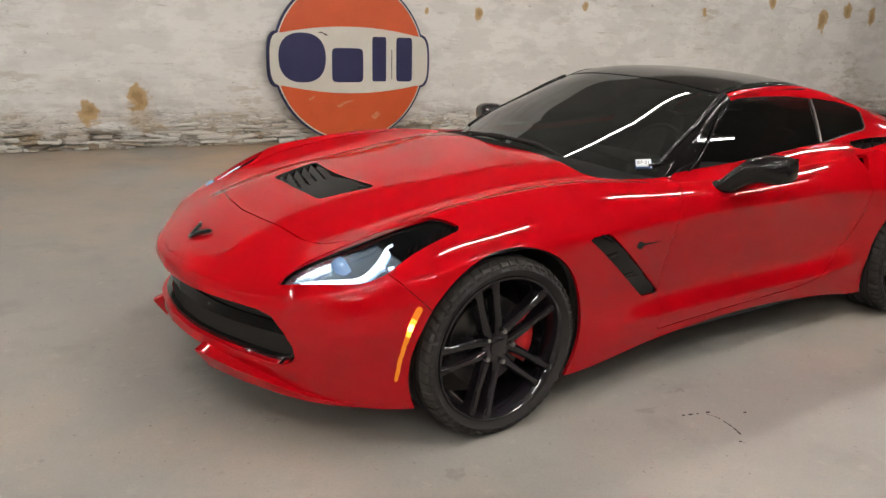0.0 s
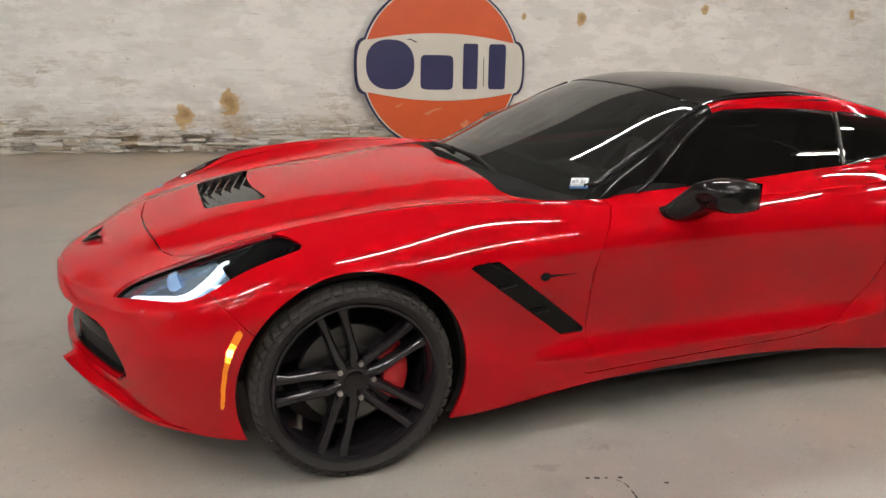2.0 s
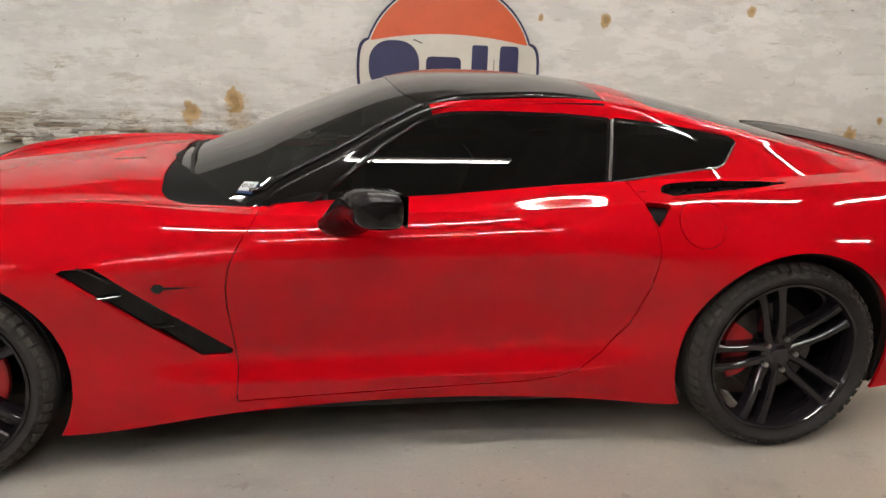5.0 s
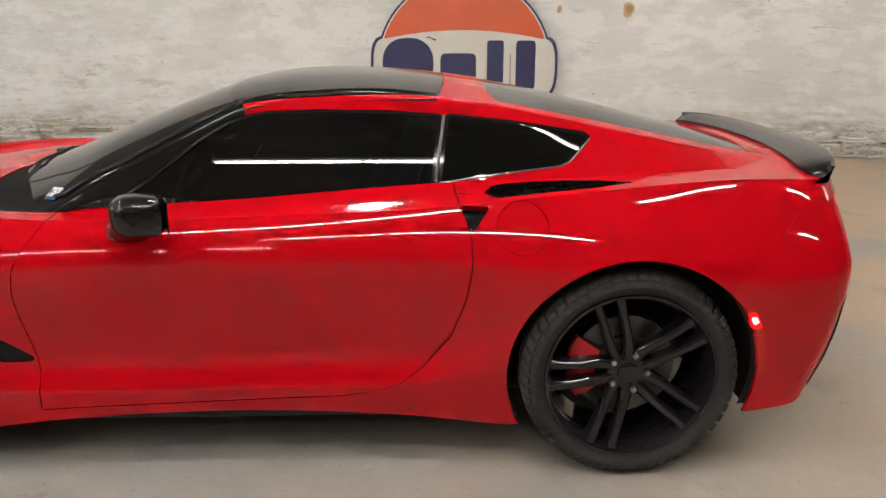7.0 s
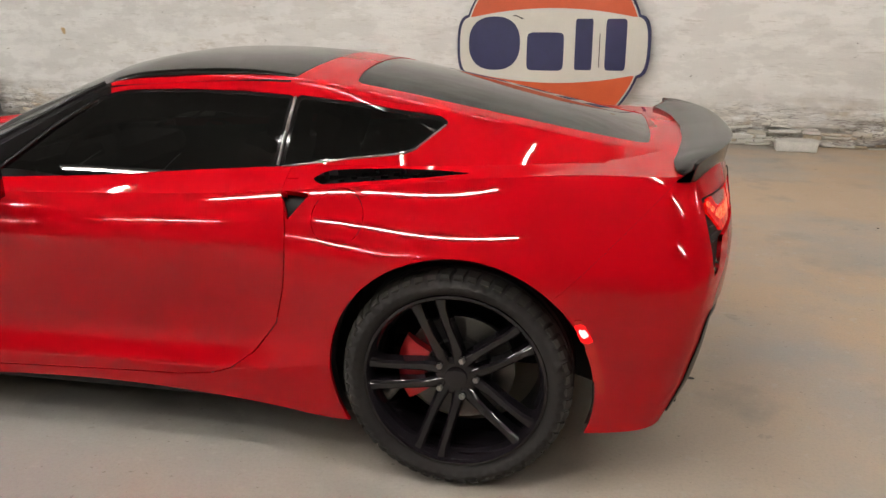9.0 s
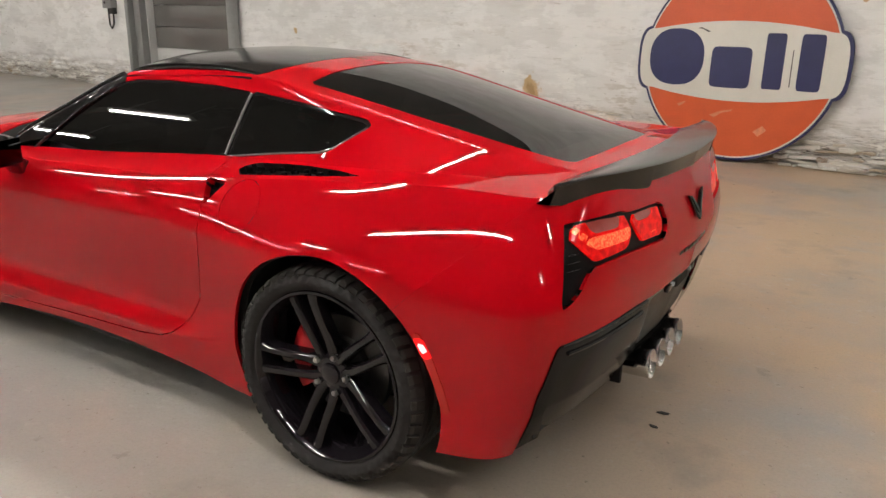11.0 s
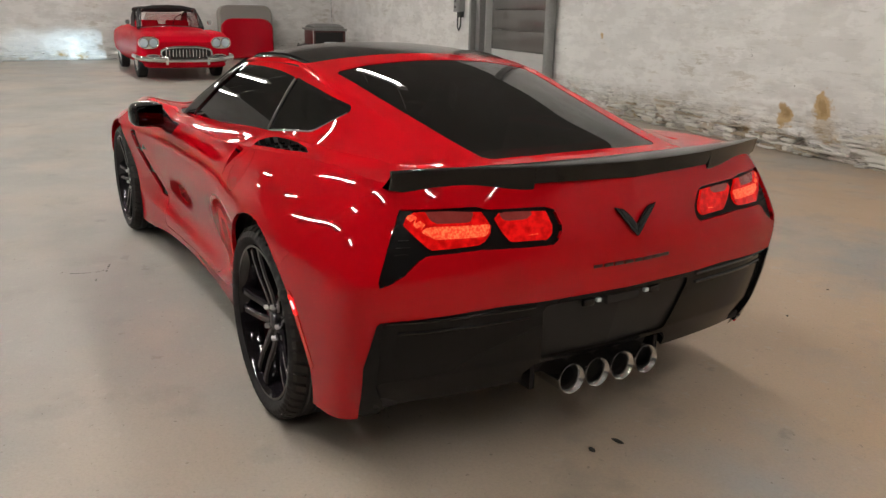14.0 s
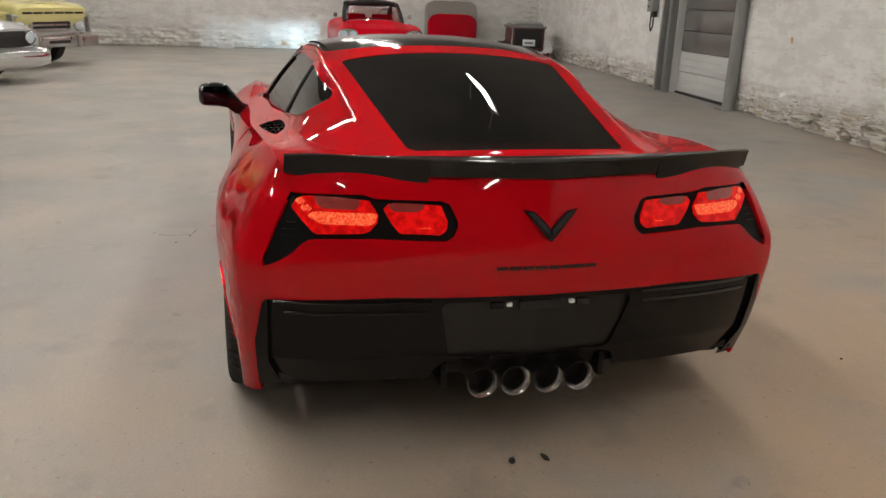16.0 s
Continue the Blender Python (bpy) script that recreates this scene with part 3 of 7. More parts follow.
side = side.rim(tail_fun, 0.014)
low_shape = poly([(-0.1, 0.583), (0.3, 0.584), (0.45, 0.588), (0.798, 0.572), (0.822, 0.43), (0.812, 0.25), (0.80, 0.05), (-0.1, 0.05)], 0.0)
low_fun = only(wz(low_shape), lambda v: 3.2 - X(v))
low, side = side.cut(low_fun)
side = side.rim(low_fun, 0.025)

# side marker lamps
def strip(points, half):
    p = np.array(points, float)
    return lambda v: np.min([np.linalg.norm(np.stack([X(v), Z(v)], -1) - (a + np.clip((np.stack([X(v), Z(v)], -1) - a) @ (b - a) / ((b - a) @ (b - a)), 0, 1)[:, None] * (b - a)), axis=1) for a, b in zip(p[:-1], p[1:])], axis=0) - half


amber = strip([(-0.350, 0.535), (-0.378, 0.48), (-0.392, 0.42), (-0.400, 0.35), (-0.402, 0.285)], 0.0)
mark_f, side = side.cut(lambda v: amber(v) - np.interp(Z(v), [0.285, 0.42, 0.54], [0.006, 0.007, 0.011]))
mark_r, side = side.cut(only(strip([(3.048, 0.562), (3.083, 0.495), (3.105, 0.42), (3.118, 0.35)], 0.013), lambda v: 2.9 - X(v)))

# door with latch notch, fuel flap
notch_shape = poly([(2.168, 0.868), (2.262, 0.863), (2.238, 0.836), (2.207, 0.796)], 0.001)
notch, side = side.cut(xz(notch_shape))
side = side.rim(xz(notch_shape), 0.028)
door_shape = poly([(0.955, 0.98), (0.938, 0.84), (0.905, 0.79), (0.875, 0.748), (0.848, 0.69), (0.835, 0.62), (0.835, 0.56), (0.850, 0.43), (0.861, 0.335), (0.855, 0.223), (1.25, 0.236), (1.79, 0.259), (1.91, 0.276), (1.98, 0.301), (2.06, 0.36), (2.145, 0.465), (2.19, 0.60), (2.206, 0.70), (2.204, 0.77), (2.190, 0.83), (2.165, 0.88), (2.13, 0.98)], 0.0)
door_fun = xz(door_shape)
door_a, side = slit(side, door_fun)
fuel_fun = lambda v: np.hypot(X(v) - 2.357, (Z(v) - 0.808) * 1.08) - 0.078
fuel, side = slit(side, fuel_fun, 0.0011, 0.008)

# bumpers
nose_line = line_xz((-0.30, 0.52), (-0.44, 0.66))
bumper, side = slit(side, lambda v: np.maximum(nose_line(v), X(v) + 0.1), 0.0012)
rear_line = line_xz((3.235, 0.868), (2.985, 0.635))
rear_bumper, side = slit(side, lambda v: np.maximum(rear_line(v), 2.8 - X(v)), 0.0003, 0.002)
fender, rest = side.cut(lambda v: X(v) - 0.87)
sill, quarter = rest.cut(lambda v: X(v) - 2.0)

# top: bonnet, its vent, rear side vents, deck
bonnet_vent_shape = poly([(-0.388, -0.1), (-0.386, 0.205), (-0.375, 0.225), (-0.19, 0.272), (-0.175, 0.262), (-0.20, 0.10), (-0.205, -0.1)], 0.0)
bonnet_vent, top = top.cut(xw(bonnet_vent_shape))
walled = top.rim(xw(bonnet_vent_shape), 0.055)
vent_wall = Skin(walled.v, walled.n, walled.f[len(top.f):]).clean()
side_vent_shape = poly([(2.252, 0.742), (2.262, 0.712), (2.295, 0.690), (2.40, 0.680), (2.50, 0.680), (2.62, 0.694), (2.72, 0.722), (2.60, 0.746), (2.463, 0.757), (2.286, 0.770)], 0.002)
rear_vent, top = top.cut(xw(side_vent_shape))
walled = top.rim(xw(side_vent_shape), 0.026)
rear_vent_wall = Skin(walled.v, walled.n, walled.f[len(top.f):]).clean()
door_b, top = slit(top, door_fun)
hood_rear = curve_xw([(0, 0.590), (0.2, 0.592), (0.4, 0.596), (0.55, 0.610), (0.62, 0.640), (0.68, 0.70), (0.70, 0.80), (0.72, 0.93), (0.73, 1.2)])
hood_front = curve_xw([(0, -0.600), (0.19, -0.588), (0.313, -0.567), (0.43, -0.543), (0.515, -0.508), (0.60, -0.44), (0.70, -0.25)])
hood_edge = lambda v: W(v) - np.interp(X(v), [-0.6, -0.44, -0.2, 0.2, 0.6, 0.95], [0.52, 0.60, 0.665, 0.70, 0.715, 0.735])
deck, top = top.cut(lambda v: 2.2 - X(v))
cowl_top, top = top.cut(lambda v: np.maximum(-hood_rear(v), X(v) - 1.3))
top = top.cut(lambda v: np.maximum(0.8 - X(v), W(v) - 0.5))[1].rim(hood_rear, 0.03)
inside = lambda v: np.maximum(0.80 - X(v), W(v) - np.interp(X(v), [0.9, 1.5, 2.1, 2.25], [0.70, 0.688, 0.661, 0.655]))
top, door_b = top.cut(inside)[1], door_b.cut(inside)[1]
hood, top = slit(top, lambda v: np.maximum(-hood_front(v), hood_edge(v)), 0.0024, 0.02)
nose_top, fender_top = top.cut(lambda v: X(v) + 0.42)
deck = deck.cut(lambda v: np.maximum(X(v) - 3.10, W(v) - 0.60))[1].cut(lambda v: np.maximum(X(v) - 2.8, W(v) - 0.645))[1]

part("hood", hood.both(), RED, car)
chin = lambda v: np.maximum(W(v) - 0.27, Z(v) - 0.278)
part("front_bumper", (bumper.cut(chin)[1].rim(chin, 0.02) + nose_top).both(), RED, car)
fender_top, ledge = fender_top.cut(lambda v: X(v) - 1.2)
pair("front_fender", fender + fender_top, RED)
pair("sill", sill, RED)
doors = pair("door", door_a + door_b, RED)
pair("fuel_flap", fuel, RED)
pair("latch_notch", notch.moved(0.026), GRILLE_BLACK, "black recessed door release")
rear_part = quarter + deck + ledge
part("rear_bumper", rear_bumper.both(), RED, car)

# glass house
cowl_end = lambda v: X(v) - 0.615 - 0.12 * (W(v) / 0.69) ** 2.2
header = lambda v: X(v) - 1.395 - 0.10 * (W(v) / 0.55) ** 4
edge_w = lambda v: W(v) - np.interp(X(v), [0.6, 0.8, 0.94, 1.2, 1.5], [0.72, 0.70, 0.678, 0.602, 0.515])
cowl, house = house.cut(cowl_end)
screen_fun = lambda v: np.maximum(header(v) + 0.004, edge_w(v))
screen, house = house.cut(screen_fun)
house = house.rim(screen_fun, 0.006)
pane_shape = poly([(1.09, 0.845), (1.20, 0.922), (1.317, 1.012), (1.45, 1.088), (1.50, 1.104), (1.56, 1.114), (1.722, 1.119), (1.95, 1.115), (2.112, 1.104), (2.085, 0.910), (1.80, 0.878), (1.46, 0.848)], 0.0)
quarter_shape = poly([(2.148, 1.104), (2.342, 1.084), (2.588, 1.044), (2.606, 1.034), (2.530, 0.974), (2.50, 0.962), (2.334, 0.944), (2.120, 0.914)], 0.0)
low_side = lambda v: 0.47 - W(v)
pane_fun, quarter_fun = only(xz(pane_shape), low_side), only(xz(quarter_shape), low_side)
post_shape = poly([(2.098, 1.110), (2.158, 1.104), (2.128, 0.908), (2.074, 0.904)], 0.0)
trim_fun = only(lambda v: np.minimum(np.minimum(xz(pane_shape)(v), xz(quarter_shape)(v)) - 0.010, xz(post_shape)(v)), low_side)
glass_set, house = house.cut(trim_fun)
house = house.rim(trim_fun, 0.008)
pane, trim = glass_set.cut(pane_fun)
qpane, trim = trim.cut(quarter_fun)
trim = trim.moved(0.003).rim(pane_fun, 0.004)
black, house = house.cut(lambda v: np.maximum(X(v) - 1.490 - 0.35 * (W(v) - 0.545), -header(v) * 0 - 1))
black, spare = black.cut(lambda v: np.minimum(header(v), W(v) * 0 + 1))
house = house + spare
roof_edge = lambda v: np.maximum(W(v) - np.interp(X(v), [1.38, 1.47, 1.61, 1.83, 2.13], [0.48, 0.530, 0.522, 0.508, 0.494]), X(v) - 2.131 + 0.03 * (W(v) / 0.5) ** 2 - 0.012)
roof, house = slit(house, roof_edge, 0.0018, 0.012)
back_shape = poly([(2.285, -0.2), (2.288, 0.30), (2.305, 0.425), (2.325, 0.440), (3.205, 0.350), (3.228, 0.330), (3.238, 0.20), (3.242, -0.2)], 0.004)
back, house = house.cut(xw(back_shape))
house = house.rim(xw(back_shape), 0.006)
hatch_fun = lambda v: np.abs(X(v) - 2.165 + 0.035 * (W(v) / 0.5) ** 2) - 0.0012
pair("rear_quarter", rear_part, RED)
part("roof_frame", house.cut(hatch_fun)[1].rim(hatch_fun, 0.006).both(), RED, car)
part("roof_panel", roof.both(), CARBON, car, "removable satin black roof panel")
for n, s in (("side_pillar", black), ):
    pair(n, s, PILLAR)
pair("window_trim", trim, GLOSS_BLACK)
part("headliner", (roof + house).moved(0.022).both(), MATT_BLACK, car)
part("cowl", (cowl + cowl_top).moved(0.004).both(), COWL, car, "matt black cowl panel under the wipers")
part("windscreen", screen.moved(0.003).both(), SCREEN_GLASS, car, "tinted windscreen").visible_shadow = False


def calm(s, keep, tall):
    """Evens out a pane's bend along its length, leaving the bend in height."""
    a = np.column_stack([np.ones(len(s.v)), s.v[:, 2] - s.v[:, 2].mean()]) if tall else np.ones((len(s.v), 1))
    flat = a @ np.linalg.lstsq(a, s.n, rcond=None)[0]
    n = keep * s.n + (1 - keep) * flat
    return Skin(s.v, n / np.linalg.norm(n, axis=1, keepdims=True), s.f)


pane, qpane = calm(pane, 0.25, True), calm(qpane, 0.3, True)
for ob in pair("side_window", pane.moved(0.004), TINT_GLASS, "dark tinted glass") + pair("quarter_window", qpane.moved(0.004), TINT_GLASS, "dark tinted glass"):
    ob.visible_shadow = False
part("rear_window", back.moved(0.002).both(), TINT_GLASS, car, "dark tinted glass").visible_shadow = False

# thin gloss mouldings along the windscreen edge and the door glass, sized to catch bright lines
flank_pts = full_house.v[np.abs(full_house.v[:, 1]) > 0.40]


def on_flank(x, z):
    d = (flank_pts[:, 0] - x) ** 2 + (flank_pts[:, 2] - z) ** 2
    i = np.argsort(d)[:4]
    w = 1 / (d[i] + 1e-6)
    return float((np.abs(flank_pts[i, 1]) * w).sum() / w.sum())


def on_screen(x, w):
    d = (full_house.v[:, 0] - x) ** 2 + (np.abs(full_house.v[:, 1]) - w) ** 2
    i = np.argsort(d)[:4]
    k = 1 / (d[i] + 1e-6)
    return float((full_house.v[i, 2] * k).sum() / k.sum())


for sy in (-1, 1):
    line = [(a, w, on_screen(a, w)) for a, w in ((a, float(np.interp(a, [0.66, 0.8, 0.94, 1.2, 1.5], [0.42, 0.585, 0.665, 0.602, 0.515])) + 0.004) for a in np.linspace(0.90, 1.46, 14))]
    part("screen_moulding", tube([(a, sy * w, z + 0.002) for a, w, z in line], 0.009, 14), GLOSS_BLACK, car)
    front = [(1.085, 0.842), (1.15, 0.884), (1.20, 0.920), (1.26, 0.966), (1.317, 1.010), (1.38, 1.050), (1.45, 1.090)]
    part("glass_moulding", tube([(a, sy * (on_flank(a, z) + 0.0005), z) for a, z in front], 0.0065, 12), GLOSS_BLACK, car)
    post = [(2.130, 1.108), (2.122, 1.05), (2.112, 0.98), (2.102, 0.912)]
    part("post_moulding", tube([(a, sy * (on_flank(a, z) + 0.001), z) for a, z in post], 0.0048, 8), TRIM_GREY, car)
    sill_line = [(2.115, 0.908), (2.20, 0.919), (2.334, 0.937), (2.50, 0.955), (2.535, 0.968), (2.612, 1.030)]
    part("quarter_moulding", tube([(a, sy * (on_flank(a, z) + 0.001), z) for a, z in sill_line], 0.0028, 6), TRIM_GREY, car)

# front lamps: black bowl, light guide, projector, clear cover
for sy, flip in ((-1, False), (1, True)):
    hl = part("headlight", (lamp.moved(0.026) if not flip else lamp.moved(0.026).mirrored()), BOWL, car, "headlamp with lit white light guide")
    side_of = lambda s: s.mirrored() if flip else s
    guide_fun = lambda v: strip2(v, [(-0.640, -0.058), (-0.595, -0.092), (-0.52, -0.142), (-0.485, -0.146), (-0.46, -0.132), (-0.42, -0.094), (-0.39, -0.052)], 0.0115)
    def strip2(v, pts, half):
        q = np.stack([X(v), Z(v) - W(v)], -1)
        p = np.array(pts, float)
        return np.min([np.linalg.norm(q - (a + np.clip((q - a) @ (b - a) / ((b - a) @ (b - a)), 0, 1)[:, None] * (b - a)), axis=1) for a, b in zip(p[:-1], p[1:])], axis=0) - half
    g = lamp.cut(guide_fun)[0]
    part("light_guide", side_of(g.moved(0.012).rim(None, 0.02)), DRL, hl)
    g2 = lamp.cut(lambda v: strip2(v, [(-0.435, -0.112), (-0.395, -0.146)], 0.006))[0]
    part("light_branch", side_of(g2.moved(0.012).rim(None, 0.02)), DRL, hl)
    g3 = lamp.cut(lambda v: strip2(v, [(-0.410, -0.075), (-0.382, -0.030), (-0.366, -0.022)], 0.006))[0]
    part("light_branch", side_of(g3.moved(0.012).rim(None, 0.02)), DRL, hl)
    m = Matrix.Translation((-0.500, sy * 0.665, 0.618)) @ pose(0, 0, 0, 0, 0, 90 if sy < 0 else 90) @ pose(0, 0, 0, -20, 0, 0)
    part("projector", lathe([(0.046, -0.01), (0.046, 0.010), (0.038, 0.022), (0.020, 0.030), (0.0, 0.033)], 32, m), PROJECTOR, hl, "round glass projector lens with blue shine")
    step = lamp.cut(lambda v: strip2(v, [(-0.60, -0.03), (-0.50, -0.012), (-0.42, -0.01)], 0.012))[0]
    part("reflector_step", side_of(step.moved(0.022).rim(None, 0.012)), BOWL, hl)
    rear_cover = lamp.cut(lambda v: np.minimum(-(X(v) + 0.395) - 0.25 * (Z(v) - W(v)), 0.022 + 0.35 * np.clip(-0.42 - X(v), 0, 1) - (Z(v) - W(v))))[0]
    part("rear_cover", side_of(rear_cover.moved(0.02)), GRILLE_BLACK, hl)
    for k in range(7):
        a = -0.345 + 0.026 * k
        ridge = lamp.cut(lambda v: strip2(v, [(a, -0.115 + 0.40 * (a + 0.345)), (a + 0.030, -0.060 + 0.36 * (a + 0.345))], 0.004))[0]
        if len(ridge.f):
            part("cover_ridge", side_of(ridge.moved(0.012).rim(None, 0.01)), GLOSS_BLACK, hl)
    part("lens", side_of(lamp.moved(0.0015)), CLEAR, hl, "clear cover").visible_shadow = False

# grille
gr = part("grille", grille.moved(0.085).both(), GRILLE_BLACK, car, "black grille in the front opening")
part("slat", Skin.both(grille.cut(lambda v: np.abs(Z(v) - 0.418) - 0.024)[0].moved(0.035).rim(None, 0.04)), GRILLE_BLACK, gr)
for zz in (0.345, 0.375):
    part("slat", Skin.both(grille.cut(lambda v: np.abs(Z(v) - zz) - 0.005)[0].moved(0.055).rim(None, 0.03)), GRILLE_BLACK, gr)
part("frame_strip", Skin.both(grille.cut(lambda v: -grille_shape(W(v), Z(v)) - 0.014)[0].moved(0.02).rim(None, 0.02)), GLOSS_BLACK, gr)
lip_cut = bumper.cut(lambda v: Z(v) - 0.270 + 0.085 * np.clip((W(v) - 0.30) / 0.42, 0, 1))[0]
splitter = lip_cut.cut(lambda v: X(v) + 0.5)[0].cut(lambda v: W(v) - 0.272)[1]
ahead = np.column_stack([X(splitter.v), splitter.v[:, 1] * 0.6, 0 * X(splitter.v)])
ahead *= (0.042 * np.clip((0.78 - W(splitter.v)) / 0.35, 0.1, 1) / np.linalg.norm(ahead, axis=1))[:, None]
splitter = Skin(splitter.v + ahead, splitter.n, splitter.f)
pair("splitter", splitter.rim(None, 0.06), RED)

# side vent with three blades
for flip in (False, True):
    vt = part("side_vent", vent.moved(0.03).mirrored() if flip else vent.moved(0.03), GLOSS_BLACK, car, "black air outlet behind the front wheel")
    for a in (0.634, 0.535, 0.432):
        blade = vent.cut(lambda v: np.abs(Z(v) - a) - 0.0505)[0]
        tilt = Skin(blade.v + np.column_stack([0 * blade.v[:, 0], 0.006 + 0.10 * np.clip(blade.v[:, 2] - a + 0.05, 0, 0.1), 0 * blade.v[:, 0]]), blade.n, blade.f).rim(None, 0.01)
        part("blade", tilt.mirrored() if flip else tilt, GLOSS_SATIN, vt)

for sy in (-1, 1):
    for line in (((0.425, 0.893, 0.690), (0.512, 0.891, 0.645)), ((0.470, 0.889, 0.594), (0.538, 0.886, 0.602)), ((0.618, 0.858, 0.489), (0.680, 0.852, 0.491))):
        part("blade_edge", tube([(a, sy * w, z) for a, w, z in line], 0.0028, 6), GLOSS_BLACK, car)

# bonnet vent louvres
bv = part("hood_vent", bonnet_vent.moved(0.055).both(), COWL, car, "black louvred hood vent")
pair("vent_wall", vent_wall, MATT_BLACK, "", bv)
for i in range(-1, 6):
    xa = -0.388 + i * 0.036
    bow = lambda v: X(v) - xa - 0.24 * W(v)
    lv = bonnet_vent.cut(lambda v: np.abs(bow(v) - 0.009) - 0.009)[0]
    t = np.clip(bow(lv.v) / 0.018, 0, 1)
    lv = Skin(lv.v - np.column_stack([0 * t, 0 * t, 0.020 - 0.016 * t]), lv.n + np.column_stack([-0.6 + 0 * t, 0 * t, 0 * t]), lv.f)
    if len(lv.f):
        lv = lv.rim(None, 0.006)
        front = Skin(lv.v, lv.n, lv.f)
        part("louvre", front, GLOSS_BLACK, bv)
        part("louvre", front.mirrored(), GLOSS_BLACK, bv)

# rear side vents with slats
for flip in (False, True):
    rv = part("rear_vent", rear_vent.moved(0.03).mirrored() if flip else rear_vent.moved(0.03), COWL, car, "black slatted air inlet on the rear shoulder")
    part("vent_wall", rear_vent_wall.mirrored() if flip else rear_vent_wall, COWL, rv)
    for a in (2.36, 2.45, 2.54):
        sl = rear_vent.cut(lambda v: np.abs(X(v) - a + 1.6 * (W(v) - 0.72)) - 0.008)[0].moved(0.006).rim(None, 0.010)
        part("slat", sl.mirrored() if flip else sl, GLOSS_BLACK, rv)

# markers
for mk, hot, m1, m2 in ((mark_f, lambda v: np.hypot(X(v) + 0.378, (Z(v) - 0.478) * 0.8) - 0.026, AMBER, AMBER_HOT), (mark_r, lambda v: np.hypot((X(v) - 3.064) * 1.3 + (Z(v) - 0.532) * 0.6, Z(v) - 0.532) - 0.030, TAIL_DIM, MARK_HOT)):
    spot, rest = mk.cut(hot)
    core, spot = spot.cut(lambda v: hot(v) + 0.014)
    for flip in (False, True):
        f = (lambda s: s.mirrored()) if flip else (lambda s: s)
        ml = part("side_marker", f(rest.moved(-0.003).rim(None, 0.008)), m1, car, "slim side marker lamp")
        bulb = part("bulb", f(spot.moved(-0.003).rim(None, 0.008)), m2, ml)
        part("filament", f(core.moved(-0.003)), MARK_CORE if m2 is MARK_HOT else AMBER_CORE, ml)

# tail lamps
out_shape = poly([(0.690, 0.866), (0.600, 0.868), (0.508, 0.862), (0.480, 0.815), (0.512, 0.776), (0.580, 0.772), (0.655, 0.769), (0.685, 0.800), (0.716, 0.838)], 0.001)
in_shape = poly([(0.474, 0.858), (0.39, 0.856), (0.313, 0.851), (0.292, 0.800), (0.308, 0.772), (0.37, 0.775), (0.426, 0.776), (0.446, 0.80), (0.464, 0.830)], 0.001)
glow_out = poly([(0.655, 0.825), (0.49, 0.825), (0.50, 0.80), (0.64, 0.80), (0.66, 0.81), (0.70, 0.85), (0.69, 0.86)], 0.004)
dark_out = poly([(0.665, 0.90), (0.540, 0.90), (0.532, 0.848), (0.545, 0.839), (0.632, 0.839), (0.645, 0.848)], 0.002)
dark_in = poly([(0.462, 0.90), (0.366, 0.90), (0.360, 0.846), (0.372, 0.836), (0.438, 0.836), (0.452, 0.846)], 0.002)
for flip in (False, True):
    f = (lambda s: s.mirrored()) if flip else (lambda s: s)
    tl = part("taillight", f(tail.moved(0.012)), LAMP_FRAME, car, "black framed tail lamp with two lit red lenses")
    lens_o, lens_i = tail.cut(wz(out_shape))[0], tail.cut(wz(in_shape))[0]
    strip_o, lens_o = lens_o.cut(wz(dark_out))
    strip_i, lens_i = lens_i.cut(wz(dark_in))
    hot_o, lens_o = lens_o.cut(wz(glow_out))
    hot_i, lens_i = lens_i.cut(lambda v: np.maximum(np.abs(Z(v) - 0.797 - 0.0 * W(v)) - 0.008, np.abs(W(v) - 0.385) - 0.05))
    part("outer_lens", f(lens_o.moved(0.004).rim(None, 0.008)), TAIL, tl, "glowing red lens")
    part("outer_lamp", f(hot_o.moved(0.004)), TAIL_HOT, tl)
    part("inner_lens", f(lens_i.moved(0.004).rim(None, 0.008)), TAIL, tl, "glowing red lens")
    part("inner_lamp", f(hot_i.moved(0.004)), TAIL_HOT, tl)
    part("reflector", f(strip_o.moved(0.004)), REFLECTOR, tl)
    part("reflector", f(strip_i.moved(0.004)), REFLECTOR, tl)
    for k in range(6):
        zz = 0.70 + 0.019 * k
        fin = tail.cut(lambda v: np.maximum(np.abs(Z(v) - zz) - 0.003, np.maximum(0.70 + (0.80 - Z(v)) * 0.16 - W(v), W(v) - 0.775 + (Z(v) - 0.69) * 0.35)))[0]
        if len(fin.f):
            part("fin", f(fin.moved(0.003).rim(None, 0.008)), SATIN_BLACK, tl)

# lower rear: black panel, plate recess, exhaust
recess_shape = poly([(-0.1, 0.560), (0.285, 0.560), (0.30, 0.545), (0.262, 0.372), (0.25, 0.36), (-0.1, 0.355)], 0.0)
recess, low = low.cut(wz(recess_shape))
under_shape = poly([(-0.1, 0.342), (0.27, 0.342), (0.30, 0.31), (0.32, 0.2), (-0.1, 0.2)], 0.0)
tunnel, low = low.cut(wz(under_shape))
fin = low.cut(lambda v: 0.785 - 0.045 * np.clip((0.36 - Z(v)) / 0.10, 0, 1) - W(v))[0].cut(lambda v: 0.268 - Z(v))[0].moved(-0.005).rim(None, 0.022)
low = low.cut(lambda v: np.maximum(Z(v) - 0.272, W(v) - 0.75))[1]
lowp = part("rear_valance", low.moved(0.010).rim(wz(recess_shape), 0.010).rim(wz(under_shape), 0.15).both(), VALANCE, car, "gloss black lower rear panel")
